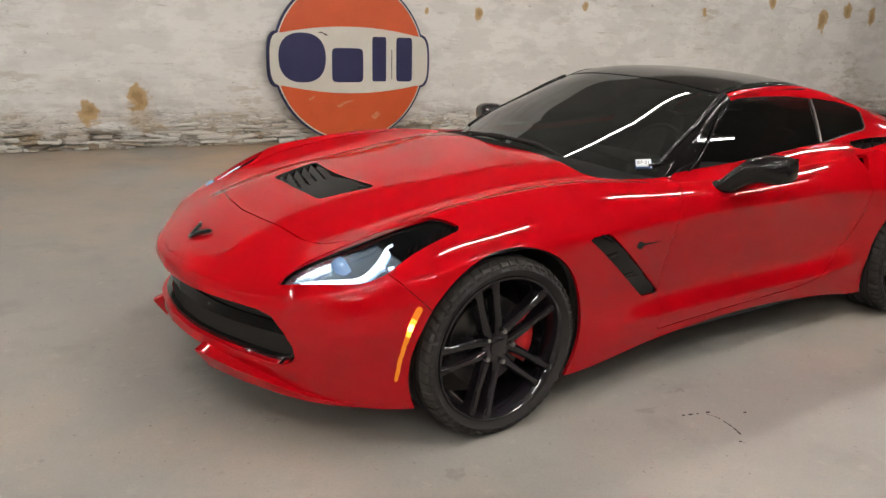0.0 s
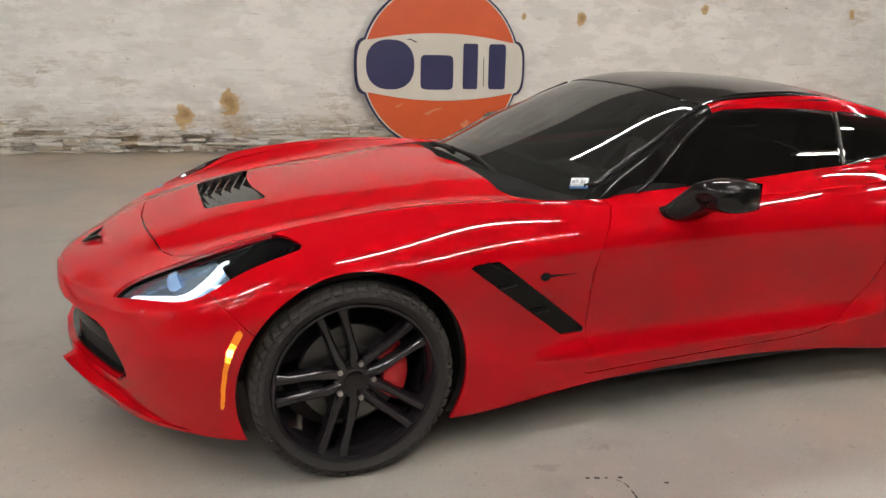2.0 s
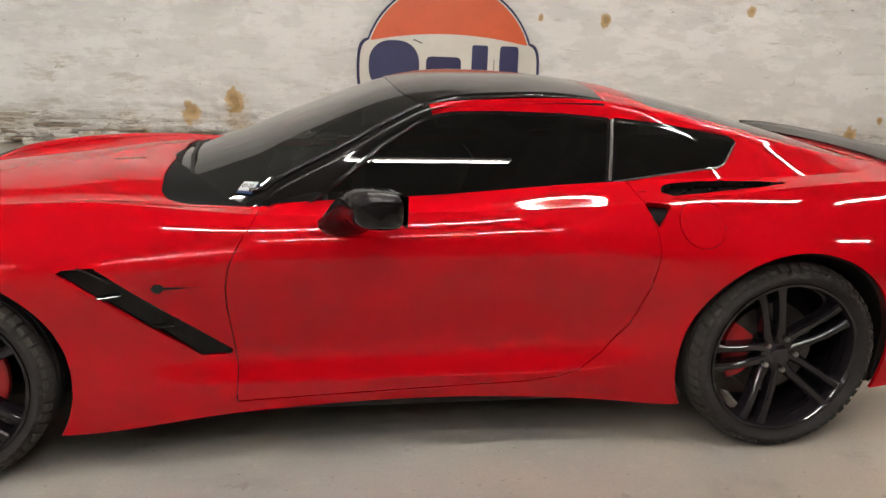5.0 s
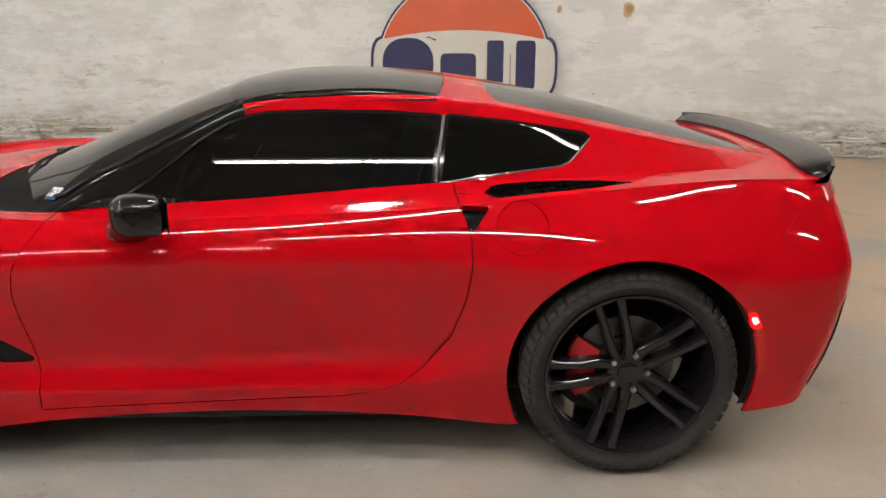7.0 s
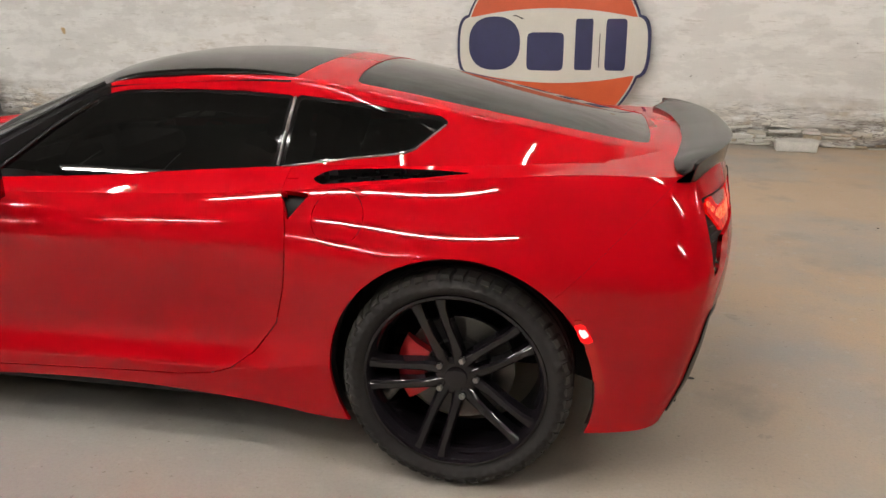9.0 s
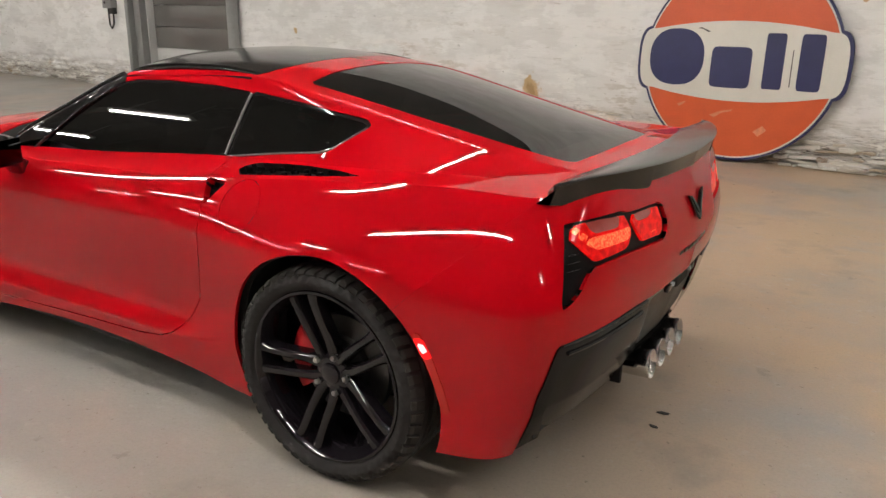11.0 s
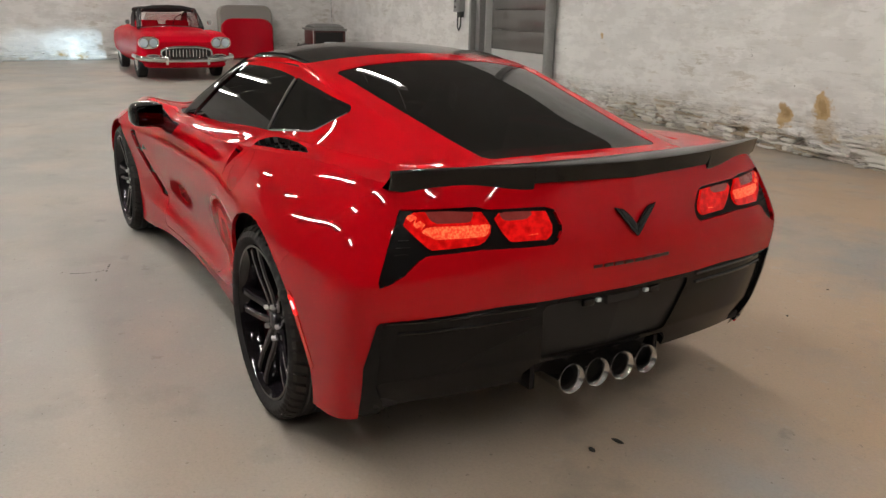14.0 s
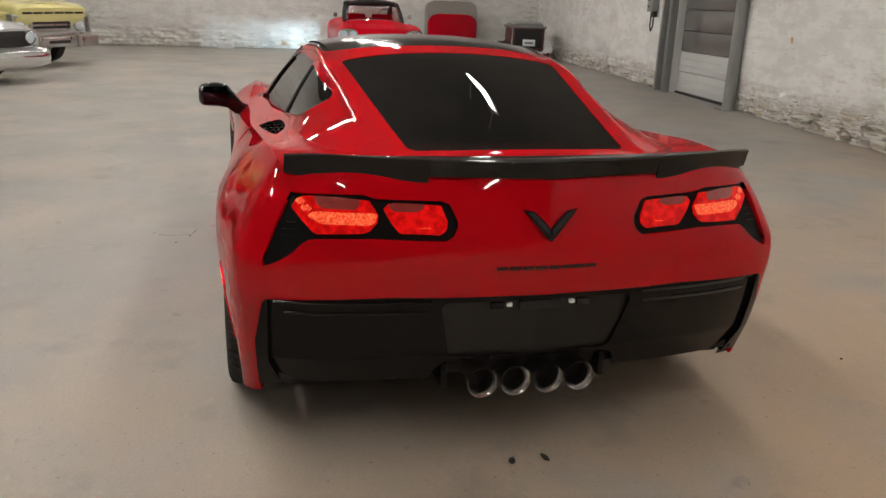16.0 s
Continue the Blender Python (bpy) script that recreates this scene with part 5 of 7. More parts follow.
def concrete():
    mat = bpy.data.materials.new("worn_concrete")
    nt, add, b = nodes_of(mat)
    co = add("ShaderNodeTexCoord").outputs["Object"]
    c = mix_colour(nt, noise_mask(nt, add, co, 0.45, 0.35, 0.65), (0.330, 0.318, 0.298), (0.415, 0.393, 0.358))
    c = mix_colour(nt, math_node(nt, "MULTIPLY", noise_mask(nt, add, co, 0.9, 0.46, 0.62, shift=(7, 3, 0), detail=8), 0.5), c, (0.49, 0.415, 0.335))
    sep = add("ShaderNodeSeparateXYZ")
    nt.links.new(co, sep.inputs[0])
    east = add("ShaderNodeMapRange")
    east.inputs["From Min"].default_value, east.inputs["From Max"].default_value = 0.9, 3.2
    nt.links.new(math_node(nt, "ADD", math_node(nt, "MULTIPLY", sep.outputs["X"], 0.7), math_node(nt, "MULTIPLY", sep.outputs["Y"], 0.5)), east.inputs["Value"])
    rusty = math_node(nt, "MULTIPLY", east.outputs[0], noise_mask(nt, add, co, 0.7, 0.36, 0.53, shift=(2, 5, 0), detail=8))
    c = mix_colour(nt, math_node(nt, "MULTIPLY", rusty, 0.75), c, (0.58, 0.405, 0.25))
    c = mix_colour(nt, math_node(nt, "MULTIPLY", noise_mask(nt, add, co, 1.7, 0.58, 0.70, shift=(3, 1, 0), detail=9, rough=0.7), 0.5), c, (0.40, 0.375, 0.34))
    c = mix_colour(nt, math_node(nt, "MULTIPLY", noise_mask(nt, add, co, 2.2, 0.56, 0.75, shift=(1, 9, 0)), 0.55), c, (0.24, 0.225, 0.205))
    c = mix_colour(nt, math_node(nt, "MULTIPLY", noise_mask(nt, add, co, 14, 0.60, 0.72, detail=4), 0.35), c, (0.52, 0.49, 0.44))
    c = mix_colour(nt, math_node(nt, "MULTIPLY", noise_mask(nt, add, co, 38, 0.68, 0.74, detail=2), 0.5), c, (0.12, 0.11, 0.10))
    drip = noise_mask(nt, add, co, 5.5, 0.66, 0.70, shift=(4, 8, 0), detail=5)
    c = mix_colour(nt, math_node(nt, "MULTIPLY", drip, 0.35), c, (0.20, 0.185, 0.165))
    c = mix_colour(nt, math_node(nt, "MULTIPLY", noise_mask(nt, add, co, 90, 0.45, 0.75, detail=3), 0.25), c, (0.26, 0.245, 0.22))
    nt.links.new(c, b.inputs["Base Color"])
    c = mix_colour(nt, math_node(nt, "MULTIPLY", noise_mask(nt, add, co, 1.1, 0.50, 0.64, shift=(11, 2, 0), detail=7, rough=0.62), 0.55), c, (0.335, 0.315, 0.285))
    c = mix_colour(nt, math_node(nt, "MULTIPLY", noise_mask(nt, add, co, 2.6, 0.56, 0.66, shift=(5, 13, 0), detail=9, rough=0.7), 0.45), c, (0.56, 0.535, 0.495))
    rg = add("ShaderNodeMapRange")
    rg.inputs["To Min"].default_value, rg.inputs["To Max"].default_value = 0.42, 0.62
    nt.links.new(noise_mask(nt, add, co, 1.3, 0.3, 0.7), rg.inputs["Value"])
    nt.links.new(rg.outputs[0], b.inputs["Roughness"])
    b.inputs["Specular IOR Level"].default_value = 0.35
    bp = add("ShaderNodeBump", Strength=0.12, Distance=0.01)
    nt.links.new(noise_mask(nt, add, co, 30, 0.2, 0.8, detail=8), bp.inputs["Height"])
    nt.links.new(bp.outputs[0], b.inputs["Normal"])
    return mat


def old_paint(name, spots=(), bare=0.0):
    """White paint over brick and render: grey smears, flaking, rust runs at the given (x, z, size); bare: how much calmer its foot is."""
    mat = bpy.data.materials.new(name)
    nt, add, b = nodes_of(mat)
    co = add("ShaderNodeTexCoord").outputs["Object"]
    sep = add("ShaderNodeSeparateXYZ")
    nt.links.new(co, sep.inputs[0])
    z = sep.outputs["Z"]
    c = mix_colour(nt, noise_mask(nt, add, co, 0.7, 0.3, 0.7, stretch=(1, 1, 1.6)), (0.76, 0.752, 0.738), (0.86, 0.853, 0.835))
    c = mix_colour(nt, math_node(nt, "MULTIPLY", noise_mask(nt, add, co, 1.6, 0.52, 0.78, stretch=(0.8, 0.8, 3.0), shift=(4, 0, 2)), 0.5), c, (0.48, 0.475, 0.46))
    c = mix_colour(nt, math_node(nt, "MULTIPLY", noise_mask(nt, add, co, 5.0, 0.60, 0.70, stretch=(0.5, 0.5, 3.2), detail=9, rough=0.7, shift=(0, 0, 9)), 0.7), c, (0.46, 0.43, 0.38))
    peel = noise_mask(nt, add, co, 2.4, 0.47, 0.52, stretch=(0.8, 0.8, 1.7), detail=11, rough=0.66, shift=(9, 0, 1))
    c = mix_colour(nt, math_node(nt, "MULTIPLY", peel, 0.35), c, (0.60, 0.585, 0.56))
    peel2 = noise_mask(nt, add, co, 3.4, 0.56, 0.60, stretch=(0.7, 0.7, 2.2), detail=11, rough=0.7, shift=(2, 0, 8))
    c = mix_colour(nt, math_node(nt, "MULTIPLY", peel2, 0.55), c, (0.84, 0.83, 0.80))
    chips = noise_mask(nt, add, co, 9.0, 0.665, 0.70, stretch=(0.6, 0.6, 1.5), detail=10, rough=0.72)
    c = mix_colour(nt, chips, c, (0.27, 0.22, 0.165))
    # flaked band along the floor
    low = add("ShaderNodeMapRange")
    low.inputs["From Min"].default_value, low.inputs["From Max"].default_value = 0.50, 0.12
    nt.links.new(z, low.inputs["Value"])
    flake = noise_mask(nt, add, co, 6.5, 0.44, 0.50, stretch=(0.5, 0.5, 2.0), detail=10, rough=0.66, shift=(2, 0, 5))
    lowmask = math_node(nt, "MULTIPLY", flake, low.outputs[0])
    c = mix_colour(nt, math_node(nt, "MULTIPLY", lowmask, 0.6 * (1 - bare)), c, (0.42, 0.37, 0.30))
    crack = noise_mask(nt, add, co, 10.0, 0.60, 0.64, stretch=(0.35, 0.35, 3.0), detail=10, rough=0.7, shift=(5, 0, 1))
    c = mix_colour(nt, math_node(nt, "MULTIPLY", crack, math_node(nt, "MAXIMUM", low.outputs[0], 0.13)), c, (0.11, 0.085, 0.055))
    mp = add("ShaderNodeMapping")
    mp.inputs["Scale"].default_value = (0.45, 0.45, 2.6)
    nt.links.new(co, mp.inputs["Vector"])
    vein = add("ShaderNodeTexNoise", Scale=6.0, Detail=9.0, Roughness=0.62)
    nt.links.new(mp.outputs[0], vein.inputs["Vector"])
    ridge = add("ShaderNodeMapRange")
    ridge.inputs["From Min"].default_value, ridge.inputs["From Max"].default_value = 0.020, 0.004
    nt.links.new(math_node(nt, "ABSOLUTE", math_node(nt, "SUBTRACT", vein.outputs["Fac"], 0.5), 0), ridge.inputs["Value"])
    where = math_node(nt, "MULTIPLY", noise_mask(nt, add, co, 2.2, 0.42, 0.58, shift=(1, 0, 3)), math_node(nt, "MAXIMUM", low.outputs[0], 0.0))
    c = mix_colour(nt, math_node(nt, "MULTIPLY", math_node(nt, "MULTIPLY", ridge.outputs[0], where), 0.55 * (1 - bare)), c, (0.12, 0.095, 0.07))
    mp2 = add("ShaderNodeMapping")
    mp2.inputs["Scale"].default_value = (0.16, 0.16, 2.2)
    nt.links.new(co, mp2.inputs["Vector"])
    seam = add("ShaderNodeTexNoise", Scale=5.0, Detail=10.0, Roughness=0.55)
    nt.links.new(mp2.outputs[0], seam.inputs["Vector"])
    seam_r = add("ShaderNodeMapRange")
    seam_r.inputs["From Min"].default_value, seam_r.inputs["From Max"].default_value = 0.011, 0.003
    nt.links.new(math_node(nt, "ABSOLUTE", math_node(nt, "SUBTRACT", seam.outputs["Fac"], 0.52), 0), seam_r.inputs["Value"])
    c = mix_colour(nt, math_node(nt, "MULTIPLY", math_node(nt, "MULTIPLY", seam_r.outputs[0], low.outputs[0]), 1.0 - bare), c, (0.09, 0.075, 0.06))
    wobble = add("ShaderNodeTexNoise", Scale=7.0, Detail=6.0)
    nt.links.new(co, wobble.inputs["Vector"])
    bent = nt.nodes.new("ShaderNodeVectorMath")
    bent.operation = "MULTIPLY_ADD"
    nt.links.new(wobble.outputs["Color"], bent.inputs[0])
    bent.inputs[1].default_value = (0.22, 0.22, 0.10)
    nt.links.new(co, bent.inputs[2])
    mp3 = add("ShaderNodeMapping")
    mp3.inputs["Scale"].default_value = (0.36, 0.36, 3.0)
    nt.links.new(bent.outputs[0], mp3.inputs["Vector"])
    cells, edges = add("ShaderNodeTexVoronoi", Scale=17.0), add("ShaderNodeTexVoronoi", Scale=17.0)
    edges.feature = "DISTANCE_TO_EDGE"
    for n in (cells, edges):
        nt.links.new(mp3.outputs[0], n.inputs["Vector"])
    bw = nt.nodes.new("ShaderNodeSeparateColor")
    nt.links.new(cells.outputs["Color"], bw.inputs[0])
    gap = add("ShaderNodeMapRange")
    gap.inputs["From Min"].default_value, gap.inputs["From Max"].default_value = 0.10, 0.03
    nt.links.new(edges.outputs["Distance"], gap.inputs["Value"])
    ragged = noise_mask(nt, add, co, 3.0, 0.40, 0.56, shift=(7, 0, 5))
    foot = add("ShaderNodeMapRange")
    foot.inputs["From Min"].default_value, foot.inputs["From Max"].default_value = 0.40, 0.24
    nt.links.new(math_node(nt, "ADD", z, math_node(nt, "MULTIPLY", math_node(nt, "SUBTRACT", wobble.outputs["Fac"], 0.5), 0.5)), foot.inputs["Value"])
    band = math_node(nt, "MULTIPLY", foot.outputs[0], ragged)
    light = add("ShaderNodeMapRange")
    light.inputs["From Min"].default_value, light.inputs["From Max"].default_value = 0.45, 0.55
    nt.links.new(bw.outputs[0], light.inputs["Value"])
    c = mix_colour(nt, math_node(nt, "MULTIPLY", math_node(nt, "MULTIPLY", band, light.outputs[0]), 0.75), c, (0.82, 0.79, 0.73))
    c = mix_colour(nt, math_node(nt, "MULTIPLY", math_node(nt, "MULTIPLY", band, gap.outputs[0]), 0.6 * (1 - bare)), c, (0.13, 0.10, 0.07))
    cluster = noise_mask(nt, add, co, 0.55, 0.53, 0.66, shift=(8, 0, 4), detail=3)
    flakes = noise_mask(nt, add, co, 6.5, 0.54, 0.58, stretch=(0.55, 0.55, 2.0), detail=9, rough=0.68, shift=(6, 0, 2))
    c = mix_colour(nt, math_node(nt, "MULTIPLY", math_node(nt, "MULTIPLY", cluster, flakes), 0.4), c, (0.36, 0.30, 0.21))
    pits = noise_mask(nt, add, co, 13.0, 0.668, 0.69, stretch=(0.7, 0.7, 1.2), detail=8, rough=0.7, shift=(0, 0, 6))
    c = mix_colour(nt, math_node(nt, "MULTIPLY", pits, 0.85), c, (0.16, 0.14, 0.12))
    ochre = noise_mask(nt, add, co, 1.9, 0.60, 0.72, stretch=(0.8, 0.8, 1.4), detail=6, shift=(3, 0, 7))
    c = mix_colour(nt, math_node(nt, "MULTIPLY", ochre, math_node(nt, "MAXIMUM", low.outputs[0], 0.08)), c, (0.42, 0.28, 0.10))
    if spots:
        wob = add("ShaderNodeTexNoise", Scale=9.0, Detail=6.0)
        nt.links.new(co, wob.inputs["Vector"])
        for x, zz, size in spots:
            dx = math_node(nt, "SUBTRACT", sep.outputs["X"], x)
            dz = math_node(nt, "MULTIPLY", math_node(nt, "SUBTRACT", z, zz), 0.75)
            d = math_node(nt, "SQRT", math_node(nt, "ADD", math_node(nt, "MULTIPLY", dx, dx), math_node(nt, "MULTIPLY", dz, dz)), 0)
            f = math_node(nt, "SUBTRACT", math_node(nt, "ADD", math_node(nt, "MULTIPLY", wob.outputs["Fac"], 1.7), -0.05), math_node(nt, "DIVIDE", d, size))
            cl = add("ShaderNodeMapRange")
            cl.inputs["From Min"].default_value, cl.inputs["From Max"].default_value = 0.0, 0.22
            cl.inputs["To Max"].default_value = 0.85
            nt.links.new(f, cl.inputs["Value"])
            c = mix_colour(nt, cl.outputs[0], c, (0.50, 0.32, 0.115))
            core = add("ShaderNodeMapRange")
            core.inputs["From Min"].default_value, core.inputs["From Max"].default_value = 0.42, 0.62
            core.inputs["To Max"].default_value = 0.45
            nt.links.new(f, core.inputs["Value"])
            c = mix_colour(nt, core.outputs[0], c, (0.24, 0.14, 0.05))
    nt.links.new(c, b.inputs["Base Color"])
    b.inputs["Roughness"].default_value = 0.75
    b.inputs["Specular IOR Level"].default_value = 0.3
    bp = add("ShaderNodeBump", Strength=0.45, Distance=0.012)
    h = math_node(nt, "ADD", math_node(nt, "MULTIPLY", math_node(nt, "MULTIPLY", ridge.outputs[0], where), -1.5), math_node(nt, "ADD", noise_mask(nt, add, co, 11, 0.2, 0.8, detail=9, rough=0.65, stretch=(0.7, 0.7, 1.6)), math_node(nt, "MULTIPLY", lowmask, -1.2)))
    nt.links.new(h, bp.inputs["Height"])
    nt.links.new(bp.outputs[0], b.inputs["Normal"])
    return mat


CONCRETE = concrete()
WALL_Y, WALL_SLOPE = 5.60, -0.093
wall_y = lambda x: WALL_Y + WALL_SLOPE * x
WALLMAT = old_paint("flaking_white_paint", [(0.30, 0.52, 0.135), (-0.17, 0.36, 0.12), (4.2, 1.49, 0.08), (3.5, 1.49, 0.045), (5.78, 1.65, 0.08), (7.85, 1.66, 0.06), (7.42, 0.52, 0.05), (9.2, 1.83, 0.10), (10.35, 1.63, 0.17), (10.9, 1.79, 0.12), (11.5, 1.72, 0.13), (-3.4, 1.05, 0.05), (7.1, 0.34, 0.10)])
# tone of the unseen walls, kept dark so the car's reflections stay dim
WALLMAT_C = material("unseen_wall_grey", (0.26, 0.25, 0.24), 0.85, vary=0.2, vary_scale=1.2)
WALLMAT_B = old_paint("flaking_white_paint_end_wall", [], 0.85)
LAMP = material("tube_light", (1, 1, 1), 0.3, emit=(1.0, 0.95, 0.885), power=176)
CEIL = material("grey_ceiling", (0.17, 0.16, 0.15), 0.9, vary=0.2, vary_scale=0.6)
HOUSING = material("white_enamel", (0.6, 0.6, 0.58), 0.4)
X0, X1, Y0, H = -15.6, 17.0, -15.0, 4.6


def slab(name, corners, z0, z1, mat, label, category):
    bm = bmesh.new()
    lo = [bm.verts.new((x, y, z0)) for x, y in corners]
    hi = [bm.verts.new((x, y, z1)) for x, y in corners]
    bm.faces.new(lo[::-1]), bm.faces.new(hi)
    for i in range(len(lo)):
        j = (i + 1) % len(lo)
        bm.faces.new((lo[i], lo[j], hi[j], hi[i]))
    ob = part(name, bm, mat)
    return tagged(ob, label, category, kind="structure")


def rough_wall(name, a, b, thick, mat, label, hole=None):
    """A wall from a to b whose face swells and crumbles towards the floor; hole: (from, to, top) along it."""
    a, b = Vector((*a, 0)), Vector((*b, 0))
    d = (b - a).normalized()
    nrm = Vector((d.y, -d.x, 0))
    length = (b - a).length
    nx = int(length / 0.045)
    zs = [0.62 * (i / 26) for i in range(26)] + [0.62 + (H - 0.62) * i / 34 for i in range(35)]
    verts, faces = [], []
    for i in range(nx + 1):
        s = length * i / nx
        p = a + d * s
        for z in zs:
            row = math.floor(z / 0.085)
            col = math.floor(s / 0.24 + 0.5 * (row % 2))
            q = Vector((s * 0.9, row * 3.7, 1.3))
            amount = max(0.0, min(1.0, (0.55 + 0.25 * noise.noise(Vector((s * 0.8, 2.0, 0)))) - z) / 0.25)
            cell = noise.cell(Vector((col + 0.5, row + 0.5, 4.0)))
            fz, fs = (z / 0.085) % 1, (s / 0.24 + 0.5 * (row % 2)) % 1
            joint = max(0, 1 - min(fz, 1 - fz) / 0.16, 1 - min(fs, 1 - fs) / 0.07)
            peel = 0.012 + 0.03 * cell - 0.02 * min(1, joint) + 0.02 * noise.noise(Vector((s * 6, z * 9, 0)))
            big = 0.02 * noise.noise(Vector((s * 0.7, z * 0.8, 5))) + 0.006 * noise.noise(Vector((s * 4, z * 6, 2)))
            joint_hi = 0.0025 * min(1, joint) * (1 if z < 3 else 0)
            off = big - joint_hi + amount * (peel - 0.03)
            verts.append(tuple(p + nrm * off + Vector((0, 0, z))))
    k = len(zs)
    for i in range(nx):
        s = length * (i + 0.5) / nx
        for j in range(k - 1):
            if hole and hole[0] < s < hole[1] and zs[j + 1] < hole[2]:
                continue
            faces.append((i * k + j, i * k + j + 1, (i + 1) * k + j + 1, (i + 1) * k + j))
    front = len(verts)
    for p in (a, b):
        for z in (0, H):
            verts.append(tuple(p - nrm * thick + Vector((0, 0, z))))
    if not hole:
        faces.append((front, front + 2, front + 3, front + 1))
    me = bpy.data.meshes.new(name)
    me.from_pydata(verts, [], [f[::-1] for f in faces])
    me.polygons.foreach_set("use_smooth", [True] * len(me.polygons))
    return tagged(part(name, me, mat), label, "wall", kind="structure")


ya, yb = wall_y(X0), wall_y(X1)
slab("floor", [(X0 - 0.3, Y0 - 0.3), (X1 + 0.3, Y0 - 0.3), (X1 + 0.3, ya + 1), (X0 - 0.3, ya + 1)], -0.2, 0, CONCRETE, "smooth worn grey and tan concrete floor with faint stains", "floor")
HOLE = (8.85, 10.98, 2.6)
north = rough_wall("wall_north", (X0, ya), (X1, yb), 0.3, WALLMAT, "old white painted brick wall, paint flaking along the floor", HOLE)
rough_wall("wall_west", (X0, Y0), (X0, ya), 0.3, WALLMAT_B, "old white painted brick wall at the end of the hall")
# east and south walls are unseen, added to close the hall
slab("wall_east", [(X1, Y0), (X1 + 0.3, Y0), (X1 + 0.3, yb + 0.3), (X1, yb + 0.3)], 0, H, WALLMAT_C, "plain unseen wall closing the hall, toned grey for dim reflections", "wall")
slab("wall_south", [(X0 - 0.3, Y0 - 0.3), (X1 + 0.3, Y0 - 0.3), (X1 + 0.3, Y0), (X0 - 0.3, Y0)], 0, H, WALLMAT_C, "plain unseen wall closing the hall, toned grey for dim reflections", "wall")
slab("ceiling", [(X0 - 0.3, Y0 - 0.3), (X1 + 0.3, Y0 - 0.3), (X1 + 0.3, ya + 1), (X0 - 0.3, ya + 1)], H, H + 0.2, CEIL, "dark flat ceiling", "ceiling")
tube_me = bm_mesh("lamp_tube", box((1.17, 0.028, 0.026), (0, 0, 0), 0.006))
tube_me.materials.append(LAMP)
house_me = bm_mesh("housing", box((2.44, 0.13, 0.07), (0, 0, 0.056), 0.012))
house_me.materials.append(HOUSING)
rod = bmesh.new()
for sx in (-1, 1):
    tube([(sx * 0.9, 0, 0.09), (sx * 0.9, 0, H - LAMP_Z + 0.005)], 0.006, 6, rod)
rod_me = bm_mesh("hanger", rod)
rod_me.materials.append(HOUSING)
short_me = bm_mesh("housing", box((1.24, 0.13, 0.07), (0, 0, 0.056), 0.012))
short_me.materials.append(HOUSING)
rod = bmesh.new()
for sx in (-1, 1):
    tube([(sx * 0.45, 0, 0.09), (sx * 0.45, 0, H - LAMP_Z + 0.005)], 0.006, 6, rod)
short_rod_me = bm_mesh("hanger", rod)
short_rod_me.materials.append(HOUSING)
for x, y, count in LAMPS:
    f = thing("strip_light", "long white tube lamp hung under the ceiling" if count == 2 else "short white tube lamp hung under the ceiling", "lamp", pose(x, y, LAMP_Z), group="tube lamps")
    part("housing", house_me if count == 2 else short_me, HOUSING, f)
    for sx in ((-0.605, 0.605) if count == 2 else (0.0,)):
        part("lamp_tube", tube_me, LAMP, f, at=pose(sx, 0, 0))
    part("hanger", rod_me if count == 2 else short_rod_me, HOUSING, f)


# ---- things in the hall ----
ORANGE = material("orange_enamel", (0.62, 0.10, 0.028), 0.35, vary=0.08, vary_scale=5)
CREAM = material("white_enamel_sign", (0.66, 0.64, 0.58), 0.35, vary=0.05, vary_scale=6)
NAVY = material("navy_enamel", (0.018, 0.020, 0.085), 0.4, vary=0.15, vary_scale=10)
GREY_STEEL = material("grey_painted_steel", (0.25, 0.25, 0.245), 0.5, vary=0.15, vary_scale=3)
WHITE_DOOR = material("white_door_panel", (0.55, 0.55, 0.54), 0.45, vary=0.06, vary_scale=2)
DOOR_GLASS = material("dark_door_panel", (0.14, 0.132, 0.125), 0.12, coat=0.5)
SOFT_TOP = material("black_canvas", (0.016, 0.015, 0.015), 0.8)
OLD_RED = material("old_car_red", (0.50, 0.004, 0.016), 0.4, spec=0.0, coat=0.35, vary=0.04, vary_scale=3)
YELLOW = material("pale_yellow_paint", (0.74, 0.66, 0.28), 0.3, coat=0.8, vary=0.04, vary_scale=3)
PALE = material("pale_grey_paint", (0.50, 0.50, 0.50), 0.3, coat=0.8, vary=0.05, vary_scale=3)
WOOD = material("dark_red_wood", (0.09, 0.02, 0.018), 0.4, vary=0.3, vary_scale=9)
GLASSY = material("lamp_lens", (0.55, 0.64, 0.70), 0.08, coat=1.0)
STONE = material("broken_block", (0.62, 0.60, 0.56), 0.85, vary=0.2, vary_scale=8, bump=0.3, scale=30)
PALE_STREAK = material("pale_orange_streak", (0.62, 0.22, 0.12), 0.5, vary=0.2, vary_scale=20)
DIRT = material("dark_spot", (0.03, 0.028, 0.025), 0.7)
CABLE = material("black_cable", (0.02, 0.02, 0.02), 0.6)


def super_outline(cx, cz, hx, hz, p, n=64):
    out = []
    for i in range(n):
        a = 2 * math.pi * i / n
        c, s = math.cos(a), math.sin(a)
        out.append((cx + hx * math.copysign(abs(c) ** (2 / p), c), cz + hz * math.copysign(abs(s) ** (2 / p), s)))
    return out


